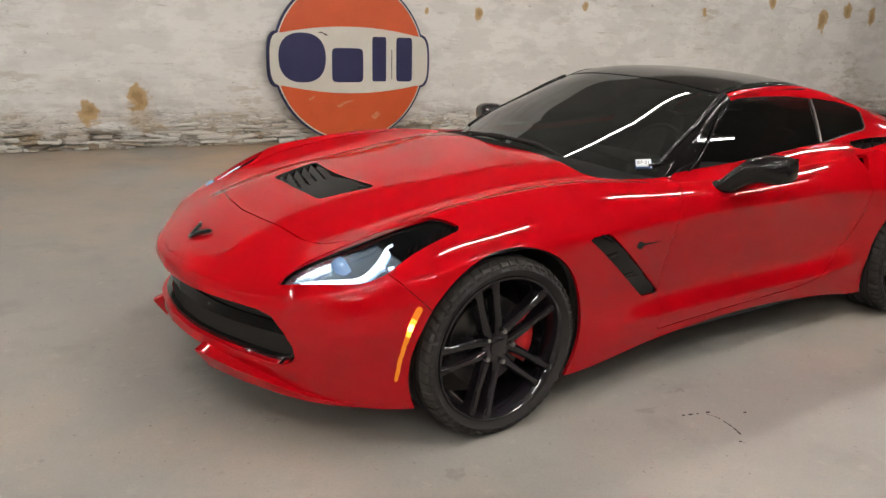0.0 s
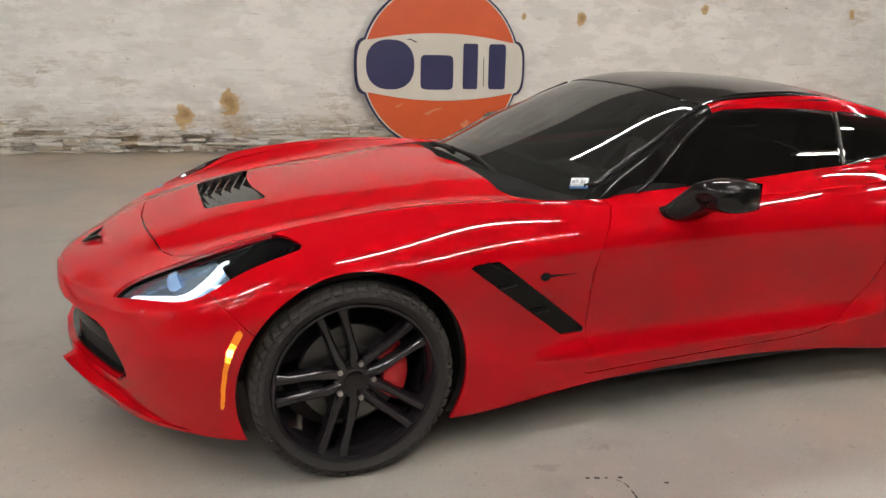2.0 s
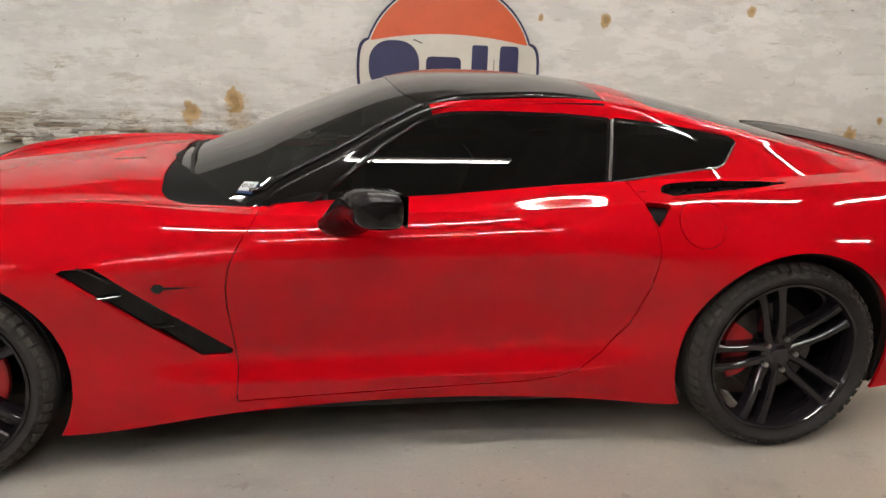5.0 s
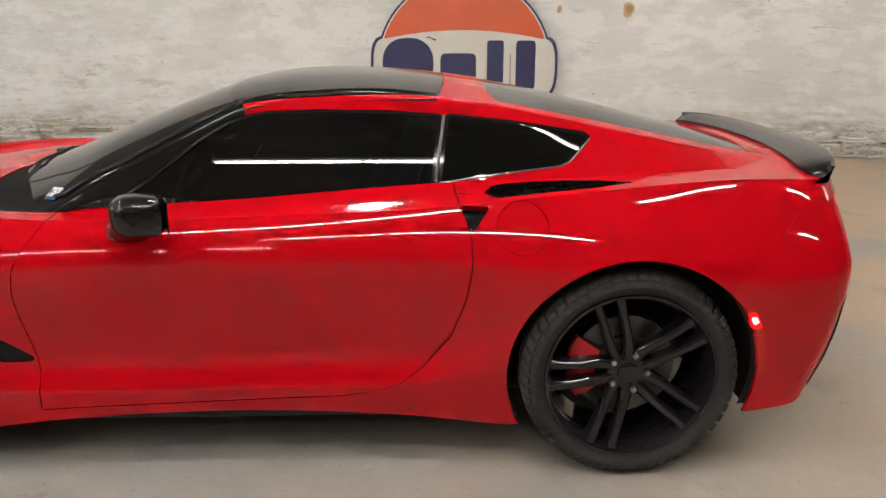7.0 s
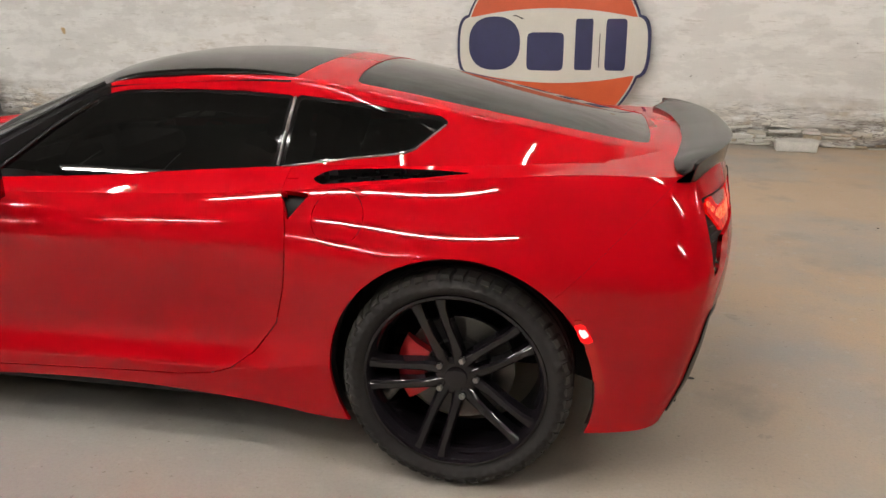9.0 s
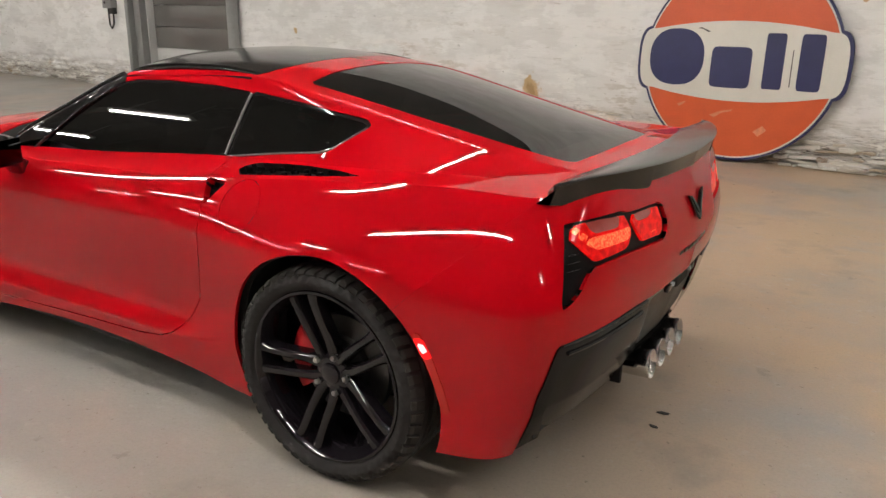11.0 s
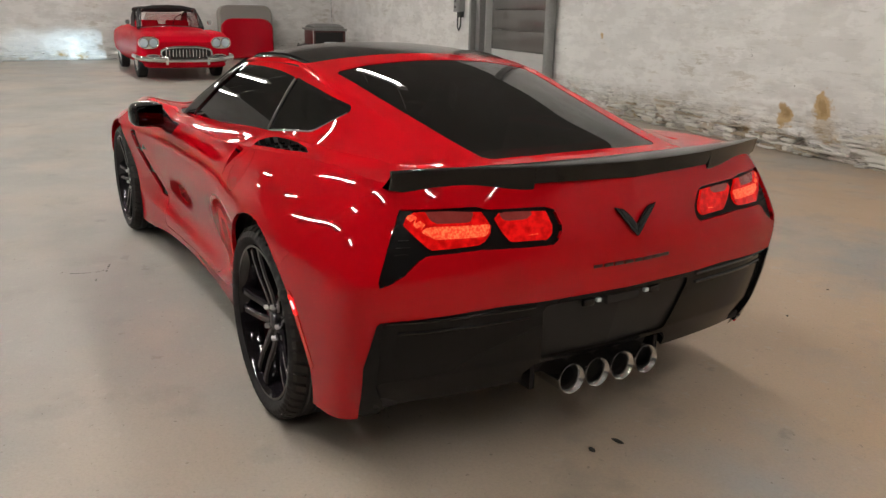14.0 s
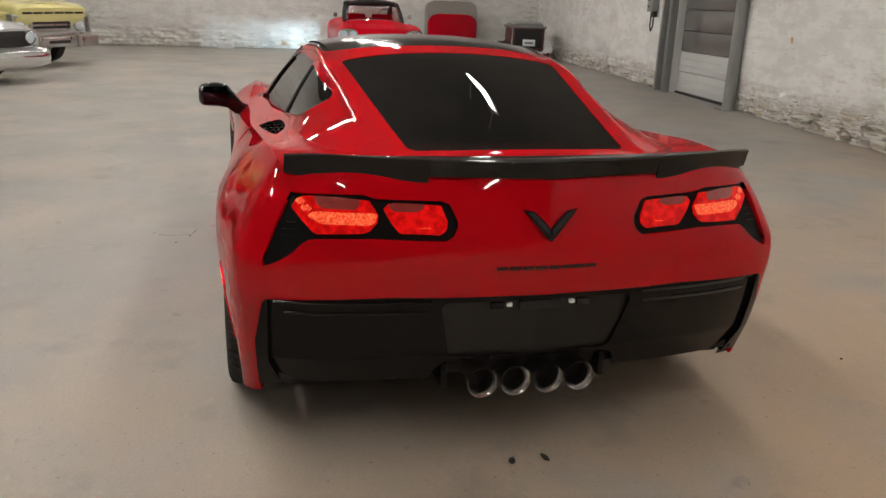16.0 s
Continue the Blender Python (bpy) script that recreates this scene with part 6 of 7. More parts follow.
def bar_outline(hx, hz, swell, n=14):
    """The sign's band: long edges bowed, ends rounded."""
    pts = []
    e = hx * 0.84
    for i in range(n + 1):
        x = -e + 2 * e * i / n
        pts.append((x, -hz - swell * (1 - (x / e) ** 2)))
    for i in range(1, n):
        a = -math.pi / 2 + math.pi * i / n
        pts.append((e + (hx - e) * math.cos(a) ** 0.6 if math.cos(a) > 0 else e, hz * math.copysign(abs(math.sin(a)) ** 0.7, math.sin(a))))
    for i in range(n + 1):
        x = e - 2 * e * i / n
        pts.append((x, hz + swell * (1 - (x / e) ** 2)))
    for i in range(1, n):
        a = math.pi / 2 + math.pi * i / n
        pts.append((-e - (hx - e) * abs(math.cos(a)) ** 0.6, hz * math.copysign(abs(math.sin(a)) ** 0.7, math.sin(a))))
    return pts


def round_sign():
    """Big enamel disc with a white band, leaning on the wall."""
    x = 2.52
    lean = 3.0
    ob = thing("enamel_sign", "large round orange and white enamel sign leaning on the wall", "sign")
    ob.matrix_basis = Matrix.Translation((x, wall_y(x) - 0.135, 0.0)) @ pose(0, 0, 0, 0, 0, math.degrees(math.atan(WALL_SLOPE))) @ pose(0, 0, 0, -lean, 0, 0)
    c = 0.925
    R = 0.905
    up = Matrix.Translation((0, 0, c))
    bm = prism(super_outline(0, 0, R, R, 2, 96), 0.03, up, 0.004)
    prism(bar_outline(0.965, 0.30, 0.085), 0.032, up, 0.004, bm)
    part("backing", bm, NAVY, ob, "navy edged steel backing")
    part("white_disc", prism(super_outline(0, 0, R - 0.022, R - 0.022, 2, 96), 0.004, up @ Matrix.Translation((0, -0.030, 0)), 0.001), CREAM, ob)
    for sz in (-1, 1):
        arc = [((R - 0.036) * math.cos(a), sz * (R - 0.036) * math.sin(a)) for a in (math.pi * (0.10 + 0.80 * i / 40) for i in range(41))]
        part("orange_field", prism(arc[::sz], 0.004, up @ Matrix.Translation((0, -0.0335, 0)), 0.001), ORANGE, ob)
    part("white_band", prism(bar_outline(0.935, 0.278, 0.082), 0.004, up @ Matrix.Translation((0, -0.037, 0)), 0.001), CREAM, ob)
    m = up @ Matrix.Translation((0, -0.0405, 0))
    for outline in (super_outline(-0.575, 0.02, 0.265, 0.262, 2.4, 40), super_outline(-0.055, -0.055, 0.185, 0.185, 8, 40), super_outline(0.325, 0.015, 0.085, 0.245, 14, 40), super_outline(0.635, 0.015, 0.10, 0.245, 10, 40)):
        part("navy_shape", prism(outline, 0.003, m, 0.0005), NAVY, ob)
    # pale flat shapes on the lower orange field
    for pts in ([(-0.20, -0.50), (-0.10, -0.455), (0.02, -0.43), (0.0, -0.45), (-0.09, -0.475), (-0.15, -0.52)], [(0.22, -0.62), (0.30, -0.56), (0.34, -0.60), (0.27, -0.66)], [(-0.52, -0.42), (-0.44, -0.385), (-0.45, -0.41), (-0.50, -0.44)]):
        part("streak", prism(pts, 0.0012, up @ Matrix.Translation((0, -0.0372, 0))), PALE_STREAK, ob)
    rnd = random.Random(12)
    for i in range(26):
        a = rnd.uniform(0, 2 * math.pi)
        r = R - rnd.uniform(0.004, 0.03)
        if abs(r * math.sin(a)) < 0.36:
            continue
        part("chip", prism(super_outline(r * math.cos(a), r * math.sin(a), rnd.uniform(0.004, 0.014), rnd.uniform(0.003, 0.009), 2.3, 7), 0.001, up @ Matrix.Translation((0, -0.0376, 0))), DIRT, ob)
    part("scratch", prism([(-0.40, 0.285), (-0.36, 0.297), (-0.31, 0.275), (-0.275, 0.262), (-0.30, 0.255), (-0.35, 0.283)], 0.002, m), DIRT, ob)
    part("scratch", prism([(0.475, 0.12), (0.482, 0.12), (0.484, -0.20), (0.476, -0.20)], 0.002, m), DIRT, ob)
    return ob


round_sign()


# sectional door in the back wall
def along(s):
    """A point on the back wall's line, s metres from its far end."""
    t = math.atan(WALL_SLOPE)
    return X0 + s * math.cos(t), ya + s * math.sin(t)


def hall_door():
    x, y = along(HOLE[0])
    w = HOLE[1] - HOLE[0]
    ob = tagged(new("door_1"), "white sectional door with dark glossy upper panels", "door", kind="structure")
    ob.matrix_basis = Matrix.Translation((x, y, 0)) @ pose(0, 0, 0, 0, 0, math.degrees(math.atan(WALL_SLOPE)))
    for i in range(8):
        z = 0.04 + i * 0.33
        mat = WHITE_DOOR if i < 2 else DOOR_GLASS
        bm = box((w - 0.02, 0.05, 0.322), (w / 2, 0.14, z + 0.16), 0.006)
        p = part("door_panel", bm, mat, ob)
        if i < 2:
            for zz in (0.09, 0.2):
                part("rib", box((w - 0.06, 0.012, 0.02), (w / 2, 0.112, z + zz), 0.004), WHITE_DOOR, p)
    part("sill", box((w, 0.1, 0.04), (w / 2, 0.14, 0.02), 0.004), CABLE, ob)
    part("reveal", box((0.06, 0.34, HOLE[2]), (0.0, 0.16, HOLE[2] / 2), 0.004), WHITE_DOOR, ob)
    part("reveal", box((0.06, 0.34, HOLE[2]), (w, 0.16, HOLE[2] / 2), 0.004), WHITE_DOOR, ob)
    part("lintel", box((w + 0.1, 0.34, 0.2), (w / 2, 0.16, HOLE[2] + 0.08), 0.01), GREY_STEEL, ob)
    part("back_wall", box((w + 0.4, 0.05, 2.9), (w / 2, 0.33, 1.45), 0.005), CEIL, ob)
    col = thing("steel_column", "grey painted steel channel column beside the door", "column", ob.matrix_basis.copy())
    part("web", box((0.32, 0.02, H), (-0.16, -0.02, H / 2), 0.003), GREY_STEEL, col)
    for sx in (-0.32, 0.0):
        part("flange", box((0.016, 0.12, H), (sx, -0.07, H / 2), 0.003), GREY_STEEL, col)
    pipe = thing("grey_pipe", "thick grey upright pipe beside the door", "pipe", ob.matrix_basis.copy())
    part("tube", tube([(w + 0.09, -0.09, 0), (w + 0.09, -0.09, H)], 0.085, 16), GREY_STEEL, pipe)
    part("foot", box((0.30, 0.2, 0.02), (w + 0.02, -0.09, 0.01), 0.004), GREY_STEEL, pipe)
    pipe2 = thing("grey_pipe", "slim grey upright pipe on the wall", "pipe", ob.matrix_basis.copy())
    part("tube", tube([(-0.43, -0.05, 0), (-0.43, -0.05, H)], 0.05, 12), GREY_STEEL, pipe2)
    bx = thing("switch_box", "small grey electrical box with a hanging cable on the wall", "box", ob.matrix_basis.copy())
    part("case", box((0.24, 0.12, 0.42), (-0.91, -0.07, 1.50), 0.01), GREY_STEEL, bx)
    for k in range(3):
        part("button", lathe([(0.018, 0), (0.018, -0.012), (0.0, -0.014)], 12, Matrix.Translation((-0.95, -0.13, 1.38 + 0.1 * k))), CABLE, bx)
    part("plug", box((0.10, 0.08, 0.10), (-0.81, -0.08, 1.25), 0.01), CABLE, bx)
    part("cable", tube([(-0.81, -0.08, 1.20), (-0.82, -0.08, 1.05), (-0.89, -0.08, 0.97), (-0.96, -0.07, 1.03), (-0.98, -0.06, 1.20), (-0.98, -0.06, 1.32)], 0.014, 8), CABLE, bx)


hall_door()


# vehicles
def loft(stations, n=28):
    """A body from stations (x, half width, z bottom, z top, power), as one skin of rounded sections."""
    bm = bmesh.new()
    k = np.array(stations, float)
    xs = np.linspace(k[0, 0], k[-1, 0], 48)
    sm = spl(k, xs)
    rings = []
    for x, (hw, zb, zt, p) in zip(xs, sm):
        c, h = (zb + zt) / 2, (zt - zb) / 2
        rings.append([bm.verts.new((x, y, z)) for y, z in super_outline(0, c, hw, h, p, n)])
    for a, b in zip(rings, rings[1:]):
        for i in range(n):
            bm.faces.new((a[i], a[(i + 1) % n], b[(i + 1) % n], b[i]))
    bm.faces.new(rings[0]), bm.faces.new(rings[-1])
    return bm


def old_wheel(parent, x, y, r, hub):
    w = new("wheel")
    w.parent = parent
    w.matrix_basis = pose(x, y, r, 0, 0, 0 if y < 0 else 180)
    part("tyre", lathe([(r * 0.62, 0.085), (r * 0.85, 0.10), (r * 0.98, 0.085), (r, 0.05), (r, -0.05), (r * 0.98, -0.085), (r * 0.85, -0.10), (r * 0.62, -0.085)], 36), RUBBER, w)
    part("hubcap", lathe([(r * 0.64, -0.085), (r * 0.55, -0.075), (r * 0.42, -0.085), (r * 0.2, -0.11), (0, -0.115)], 32), hub, w)


def old_convertible(at):
    ob = thing("old_convertible", "red 1950s convertible with chrome bumpers and black soft top", "car", at)
    # nose towards +x, front bumper at x = 0
    bm = loft([(-4.45, 0.50, 0.42, 0.72, 2.6), (-4.2, 0.78, 0.30, 0.86, 3.2), (-3.4, 0.91, 0.22, 0.90, 4.0), (-2.2, 0.915, 0.22, 0.87, 4.6), (-1.2, 0.915, 0.24, 0.86, 4.8), (-0.5, 0.905, 0.27, 0.83, 4.6), (-0.22, 0.89, 0.28, 0.78, 4.2), (-0.12, 0.84, 0.32, 0.70, 3.6)])
    part("body", bm, OLD_RED, ob)
    part("hood", loft([(-1.75, 0.66, 0.70, 0.945, 3.4), (-1.0, 0.66, 0.66, 0.915, 3.2), (-0.4, 0.60, 0.58, 0.83, 3.0), (-0.14, 0.48, 0.52, 0.715, 2.6)]), OLD_RED, ob)
    for sy in (-1, 1):
        part("fender", loft([(-1.7, 0.13, 0.62, 0.87, 2.6), (-0.9, 0.19, 0.58, 0.885, 2.6), (-0.3, 0.205, 0.52, 0.85, 2.4), (-0.12, 0.195, 0.54, 0.80, 2.3)]).copy(), OLD_RED, ob, at=pose(0, sy * 0.70, 0))
        part("lamp_bezel", prism(super_outline(sy * 0.70, 0.685, 0.198, 0.108, 2.6, 36), 0.03, Matrix.Translation((-0.125, 0, 0)) @ pose(0, 0, 0, 0, 0, 90), 0.006), CHROME, ob, "chrome surround of the twin headlamps")
        for k in (-1, 1):
            m = Matrix.Translation((-0.10, sy * 0.70 + k * 0.090, 0.685)) @ pose(0, 0, 0, 0, 0, -90)
            hl = part("headlight", lathe([(0.088, -0.06), (0.092, 0.0), (0.086, 0.016), (0.074, 0.006)], 28, m), CHROME, ob, "round chrome ringed headlamp")
            part("lens", lathe([(0.076, 0.004), (0.05, 0.018), (0, 0.024)], 24, m), GLASSY, hl)
        part("side_scoop", loft([(-0.06, 0.17, 0.36, 0.50, 2.2), (-0.02, 0.15, 0.38, 0.48, 2.2)]), CHROME, ob, at=pose(-0.05, sy * 0.64, 0))
        part("side_scoop_mouth", loft([(-0.02, 0.13, 0.395, 0.465, 2.2), (0.005, 0.12, 0.40, 0.46, 2.2)]), MATT_BLACK, ob, at=pose(-0.05, sy * 0.64, 0))
        part("bumper_half", tube([(-0.45, sy * 0.96, 0.44), (-0.16, sy * 0.92, 0.42), (-0.02, sy * 0.72, 0.40), (0.02, sy * 0.50, 0.40), (0.03, sy * 0.40, 0.42)], [0.035, 0.045, 0.05, 0.05, 0.04], 10), CHROME, ob)
        old_wheel(ob, -0.95, sy * 0.76, 0.33, CHROME)
        old_wheel(ob, -3.55, sy * 0.76, 0.33, CHROME)
        part("wing_mirror", loft([(-1.72, 0.05, 0.96, 1.06, 2.2), (-1.66, 0.045, 0.965, 1.055, 2.2)]), CHROME, ob, at=pose(0, sy * 0.86, 0))
    part("bumper_bar", tube([(-0.02, -0.74, 0.39), (0.02, -0.50, 0.375), (0.035, 0, 0.372), (0.02, 0.50, 0.375), (-0.02, 0.74, 0.39)], 0.034, 10), CHROME, ob)
    part("lower_apron", loft([(-0.34, 0.80, 0.22, 0.36, 4), (-0.12, 0.76, 0.235, 0.35, 4), (-0.06, 0.70, 0.26, 0.34, 3)]), OLD_RED, ob)
    for sy in (-1, 1):
        part("bumper_guard", box((0.06, 0.06, 0.15), (0.03, sy * 0.40, 0.37), 0.02), CHROME, ob)
        part("cowl_side", tube([(-1.52, sy * 0.66, 0.90), (-1.70, sy * 0.64, 1.06), (-1.86, sy * 0.58, 1.24)], 0.042, 8), SOFT_TOP, ob)
    part("top_header", tube([(-1.84, -0.58, 1.235), (-1.80, -0.3, 1.285), (-1.79, 0, 1.295), (-1.80, 0.3, 1.285), (-1.84, 0.58, 1.235)], 0.05, 8), SOFT_TOP, ob)
    for sy in (-1, 1):
        part("seat_back", box((0.16, 0.50, 0.30), (-2.62, sy * 0.33, 0.88), 0.05), OLD_RED, ob, "red leather seat back")
    part("steering_wheel", lathe([(0.19, 0.012), (0.20, 0), (0.19, -0.012), (0.18, 0)], 32, Matrix.Translation((-2.0, 0.33, 0.98)) @ pose(0, 0, 0, 0, 0, -90) @ pose(0, 0, 0, -25, 0, 0), closed=True), MATT_BLACK, ob)
    part("grille_mouth", prism(super_outline(0, 0.49, 0.47, 0.105, 3.2, 40), 0.04, Matrix.Translation((-0.115, 0, 0)) @ pose(0, 0, 0, 0, 0, 90)), MATT_BLACK, ob)
    ring = bmesh.new()
    tube([(-0.05, y, z) for y, z in super_outline(0, 0.49, 0.49, 0.12, 3.0, 40)] + [(-0.05, 0.49, 0.49)], 0.022, 8, ring)
    part("grille_ring", ring, CHROME, ob)
    for i in range(13):
        y = -0.39 + i * 0.065
        part("grille_tooth", box((0.03, 0.02, 0.15), (-0.085, y, 0.49), 0.008), CHROME, ob)
    part("hood_badge", lathe([(0.06, -0.01), (0.055, 0.012), (0.0, 0.02)], 24, Matrix.Translation((-0.20, 0, 0.72)) @ pose(0, 0, 0, 0, 0, -90) @ pose(0, 0, 0, 40, 0, 0)), CHROME, ob)
    part("top", loft([(-3.15, 0.56, 1.18, 1.235, 3), (-2.85, 0.59, 1.22, 1.28, 3), (-2.45, 0.60, 1.245, 1.30, 3.2), (-2.0, 0.585, 1.24, 1.305, 3.4), (-1.82, 0.56, 1.225, 1.285, 3.4)]), SOFT_TOP, ob, "black canvas soft top")
    for sy in (-1, 1):
        part("top_side", prism([(-3.34, 0.88), (-2.72, 0.88), (-2.62, 1.23), (-2.95, 1.19), (-3.22, 1.06)], 0.05, pose(0, sy * 0.56 + 0.025, 0), 0.01), SOFT_TOP, ob)
    frame_pts = [(-1.55, -0.62, 0.90), (-1.66, -0.60, 1.08), (-1.80, -0.54, 1.25), (-1.82, 0, 1.275), (-1.80, 0.54, 1.25), (-1.66, 0.60, 1.08), (-1.55, 0.62, 0.90)]
    part("windscreen_frame", tube(frame_pts, 0.024, 8), CHROME, ob)
    part("windscreen", prism([(-0.60, 0), (0.60, 0), (0.52, 0.36), (-0.52, 0.36)], 0.006, Matrix.Translation((-1.57, 0, 0.91)) @ pose(0, 0, 0, 0, 0, 90) @ pose(0, 0, 0, 37, 0, 0)), PALE_GLASS, ob).visible_shadow = False
    part("cowl_trim", tube([(-1.45, -0.64, 0.90), (-1.32, -0.3, 0.935), (-1.30, 0, 0.945), (-1.32, 0.3, 0.935), (-1.45, 0.64, 0.90)], 0.012, 6), CHROME, ob)
    return ob


old_convertible(pose(-9.75, 1.80, 0, 0, 0, -3) @ Matrix.Diagonal((1, 0.9, 0.97, 1)))


def hardtop():
    """A removable car roof stood on its edge against the end wall."""
    ob = thing("spare_hardtop", "red car hardtop with a grey rim standing upright against the wall", "hardtop", pose(-15.05, 4.48, 0, 0, -4, 0))
    out = [(-0.66, 0.0), (0.66, 0.0), (0.66, 0.95)] + [(0.66 - 0.22 + 0.22 * math.cos(a), 1.10 + 0.20 * math.sin(a)) for a in (math.pi / 2 * i / 8 for i in range(9))] + [(-0.44 - 0.22 * math.sin(a), 1.10 + 0.20 * math.cos(a)) for a in (math.pi / 2 * i / 8 for i in range(9))] + [(-0.66, 0.95)]
    part("rim", prism(out, 0.30, pose(-0.05, 0, 0, 0, 0, 90), 0.03), material("grey_liner", (0.30, 0.28, 0.26), 0.7), ob)
    red = [(-0.64, 0.02), (0.64, 0.02), (0.655, 0.80), (0.55, 0.93), (0.40, 0.98), (-0.40, 0.98), (-0.55, 0.93), (-0.655, 0.80)]
    part("shell", prism(red, 0.10, pose(0.22, 0, 0, 0, 0, 90), 0.045), OLD_RED, ob)


hardtop()


def trailer():
    ob = thing("small_trailer", "small dark red box trailer with chrome mudguards and folded lid", "trailer", pose(-12.9, 5.85, 0, 0, 0, -8))
    part("box", box((0.9, 0.78, 0.50), (-0.45, 0, 0.52), 0.02), WOOD, ob)
    part("front_panel", box((0.02, 0.66, 0.42), (0.012, 0, 0.53), 0.006), SATIN_BLACK, ob)
    part("lid", box((0.98, 0.86, 0.05), (-0.45, 0, 0.80), 0.015), GREY_STEEL, ob)
    part("lid_top", loft([(-0.9, 0.36, 0.81, 0.88, 3), (-0.45, 0.40, 0.81, 0.93, 3), (0.0, 0.36, 0.81, 0.88, 3)]), GREY_STEEL, ob)
    for sy in (-1, 1):
        old_wheel(ob, -0.45, sy * 0.52, 0.21, CHROME)
        arc = bmesh.new()
        rows = [[arc.verts.new((-0.45 + 0.27 * math.cos(a), sy * w, 0.21 + 0.27 * math.sin(a))) for a in (math.pi * i / 12 for i in range(13))] for w in (0.40, 0.64)]
        for i in range(12):
            arc.faces.new((rows[0][i], rows[0][i + 1], rows[1][i + 1], rows[1][i]))
        part("mudguard", arc, CHROME, ob)
        part("corner_post", box((0.03, 0.03, 0.54), (0.02, sy * 0.39, 0.52), 0.006), CHROME, ob)
    part("number_plate", box((0.012, 0.30, 0.15), (0.03, 0.02, 0.44), 0.004), WHITE_PAPER, ob)
    part("plate_bar", box((0.006, 0.20, 0.05), (0.037, 0.02, 0.435), 0.001), GREY_STEEL, ob)
    part("crossbar", box((0.06, 0.95, 0.05), (0.03, 0, 0.22), 0.01), CHROME, ob)


trailer()


def pickup():
    ob = thing("pickup_truck", "pale yellow 1960s pickup truck with chrome grille and bumper", "truck", pose(-9.7, -3.92, 0, 0, 0, 60))
    part("hood", loft([(-1.7, 0.80, 0.62, 1.17, 7), (-0.8, 0.82, 0.60, 1.13, 7), (-0.12, 0.83, 0.60, 1.07, 7), (0.03, 0.80, 0.78, 1.03, 6), (0.07, 0.78, 0.86, 0.99, 5)]), YELLOW, ob)
    part("hood_ridge", loft([(-1.6, 0.30, 1.08, 1.19, 5), (-0.5, 0.28, 1.06, 1.14, 5), (0.0, 0.24, 1.0, 1.07, 5)]), YELLOW, ob)
    part("body", loft([(-4.8, 0.90, 0.42, 1.02, 9), (-3, 0.92, 0.42, 1.02, 9), (-1.5, 0.92, 0.40, 1.00, 9), (-0.3, 0.92, 0.40, 0.95, 9), (-0.05, 0.915, 0.42, 0.92, 9)]), YELLOW, ob)
    part("cab", loft([(-3.1, 0.70, 0.98, 1.50, 5), (-2.9, 0.74, 0.98, 1.74, 5), (-2.0, 0.74, 0.98, 1.78, 5), (-1.65, 0.72, 0.98, 1.60, 5), (-1.35, 0.78, 0.98, 1.15, 5)]), YELLOW, ob)
    part("windscreen", prism([(-0.64, 0), (0.64, 0), (0.58, 0.50), (-0.58, 0.50)], 0.02, Matrix.Translation((-1.42, 0, 1.13)) @ pose(0, 0, 0, 0, 0, 90) @ pose(0, 0, 0, 32, 0, 0)), GLOSS_BLACK, ob)
    for k in range(6):
        part("hood_slot", box((0.02, 0.20, 0.032), (0.075, -0.60 + 0.24 * k, 0.905), 0.006), MATT_BLACK, ob)
    frame_bm = bmesh.new()
    for z in (0.86, 0.55):
        box((0.12, 1.82, 0.05), (-0.01, 0, z), 0.015, bm=frame_bm)
    for y in (-0.885, 0.885):
        box((0.12, 0.05, 0.33), (-0.01, y, 0.705), 0.015, bm=frame_bm)
    part("grille_frame", frame_bm, OLD_CHROME, ob, "chrome grille surround")
    part("grille_panel", box((0.03, 1.74, 0.28), (-0.05, 0, 0.705), 0.01), PALE, ob)
    part("grille_centre", box((0.05, 0.98, 0.20), (-0.02, 0, 0.705), 0.02), OLD_CHROME, ob)
    for k in range(2):
        part("grille_bar", box((0.03, 0.86, 0.045), (0.005, 0, 0.668 + 0.075 * k), 0.01), MATT_BLACK, ob)
    for sy in (-1, 1):
        m = Matrix.Translation((-0.02, sy * 0.70, 0.705)) @ pose(0, 0, 0, 0, 0, -90)
        hl = part("headlight", lathe([(0.125, -0.03), (0.128, 0.012), (0.11, 0.022), (0.098, 0.01)], 28, m), OLD_CHROME, ob, "round chrome ringed headlamp")
        part("lens", lathe([(0.10, 0.01), (0.065, 0.028), (0, 0.034)], 24, m), GLASSY, hl)
        old_wheel(ob, -0.85, sy * 0.78, 0.36, OLD_CHROME)
        old_wheel(ob, -3.75, sy * 0.78, 0.36, OLD_CHROME)
        part("bumper_guard", box((0.07, 0.09, 0.20), (0.15, sy * 0.46, 0.43), 0.02), OLD_CHROME, ob)
        part("bumper_end", box((0.34, 0.05, 0.17), (-0.06, sy * 0.985, 0.43), 0.02), OLD_CHROME, ob)
    part("bumper", box((0.10, 1.98, 0.17), (0.09, 0, 0.43), 0.03, segs=3), OLD_CHROME, ob, "square-edged chrome bumper")
    part("bumper_slot", box((0.02, 0.50, 0.05), (0.138, 0, 0.43), 0.006), MATT_BLACK, ob)
    return ob


pickup()


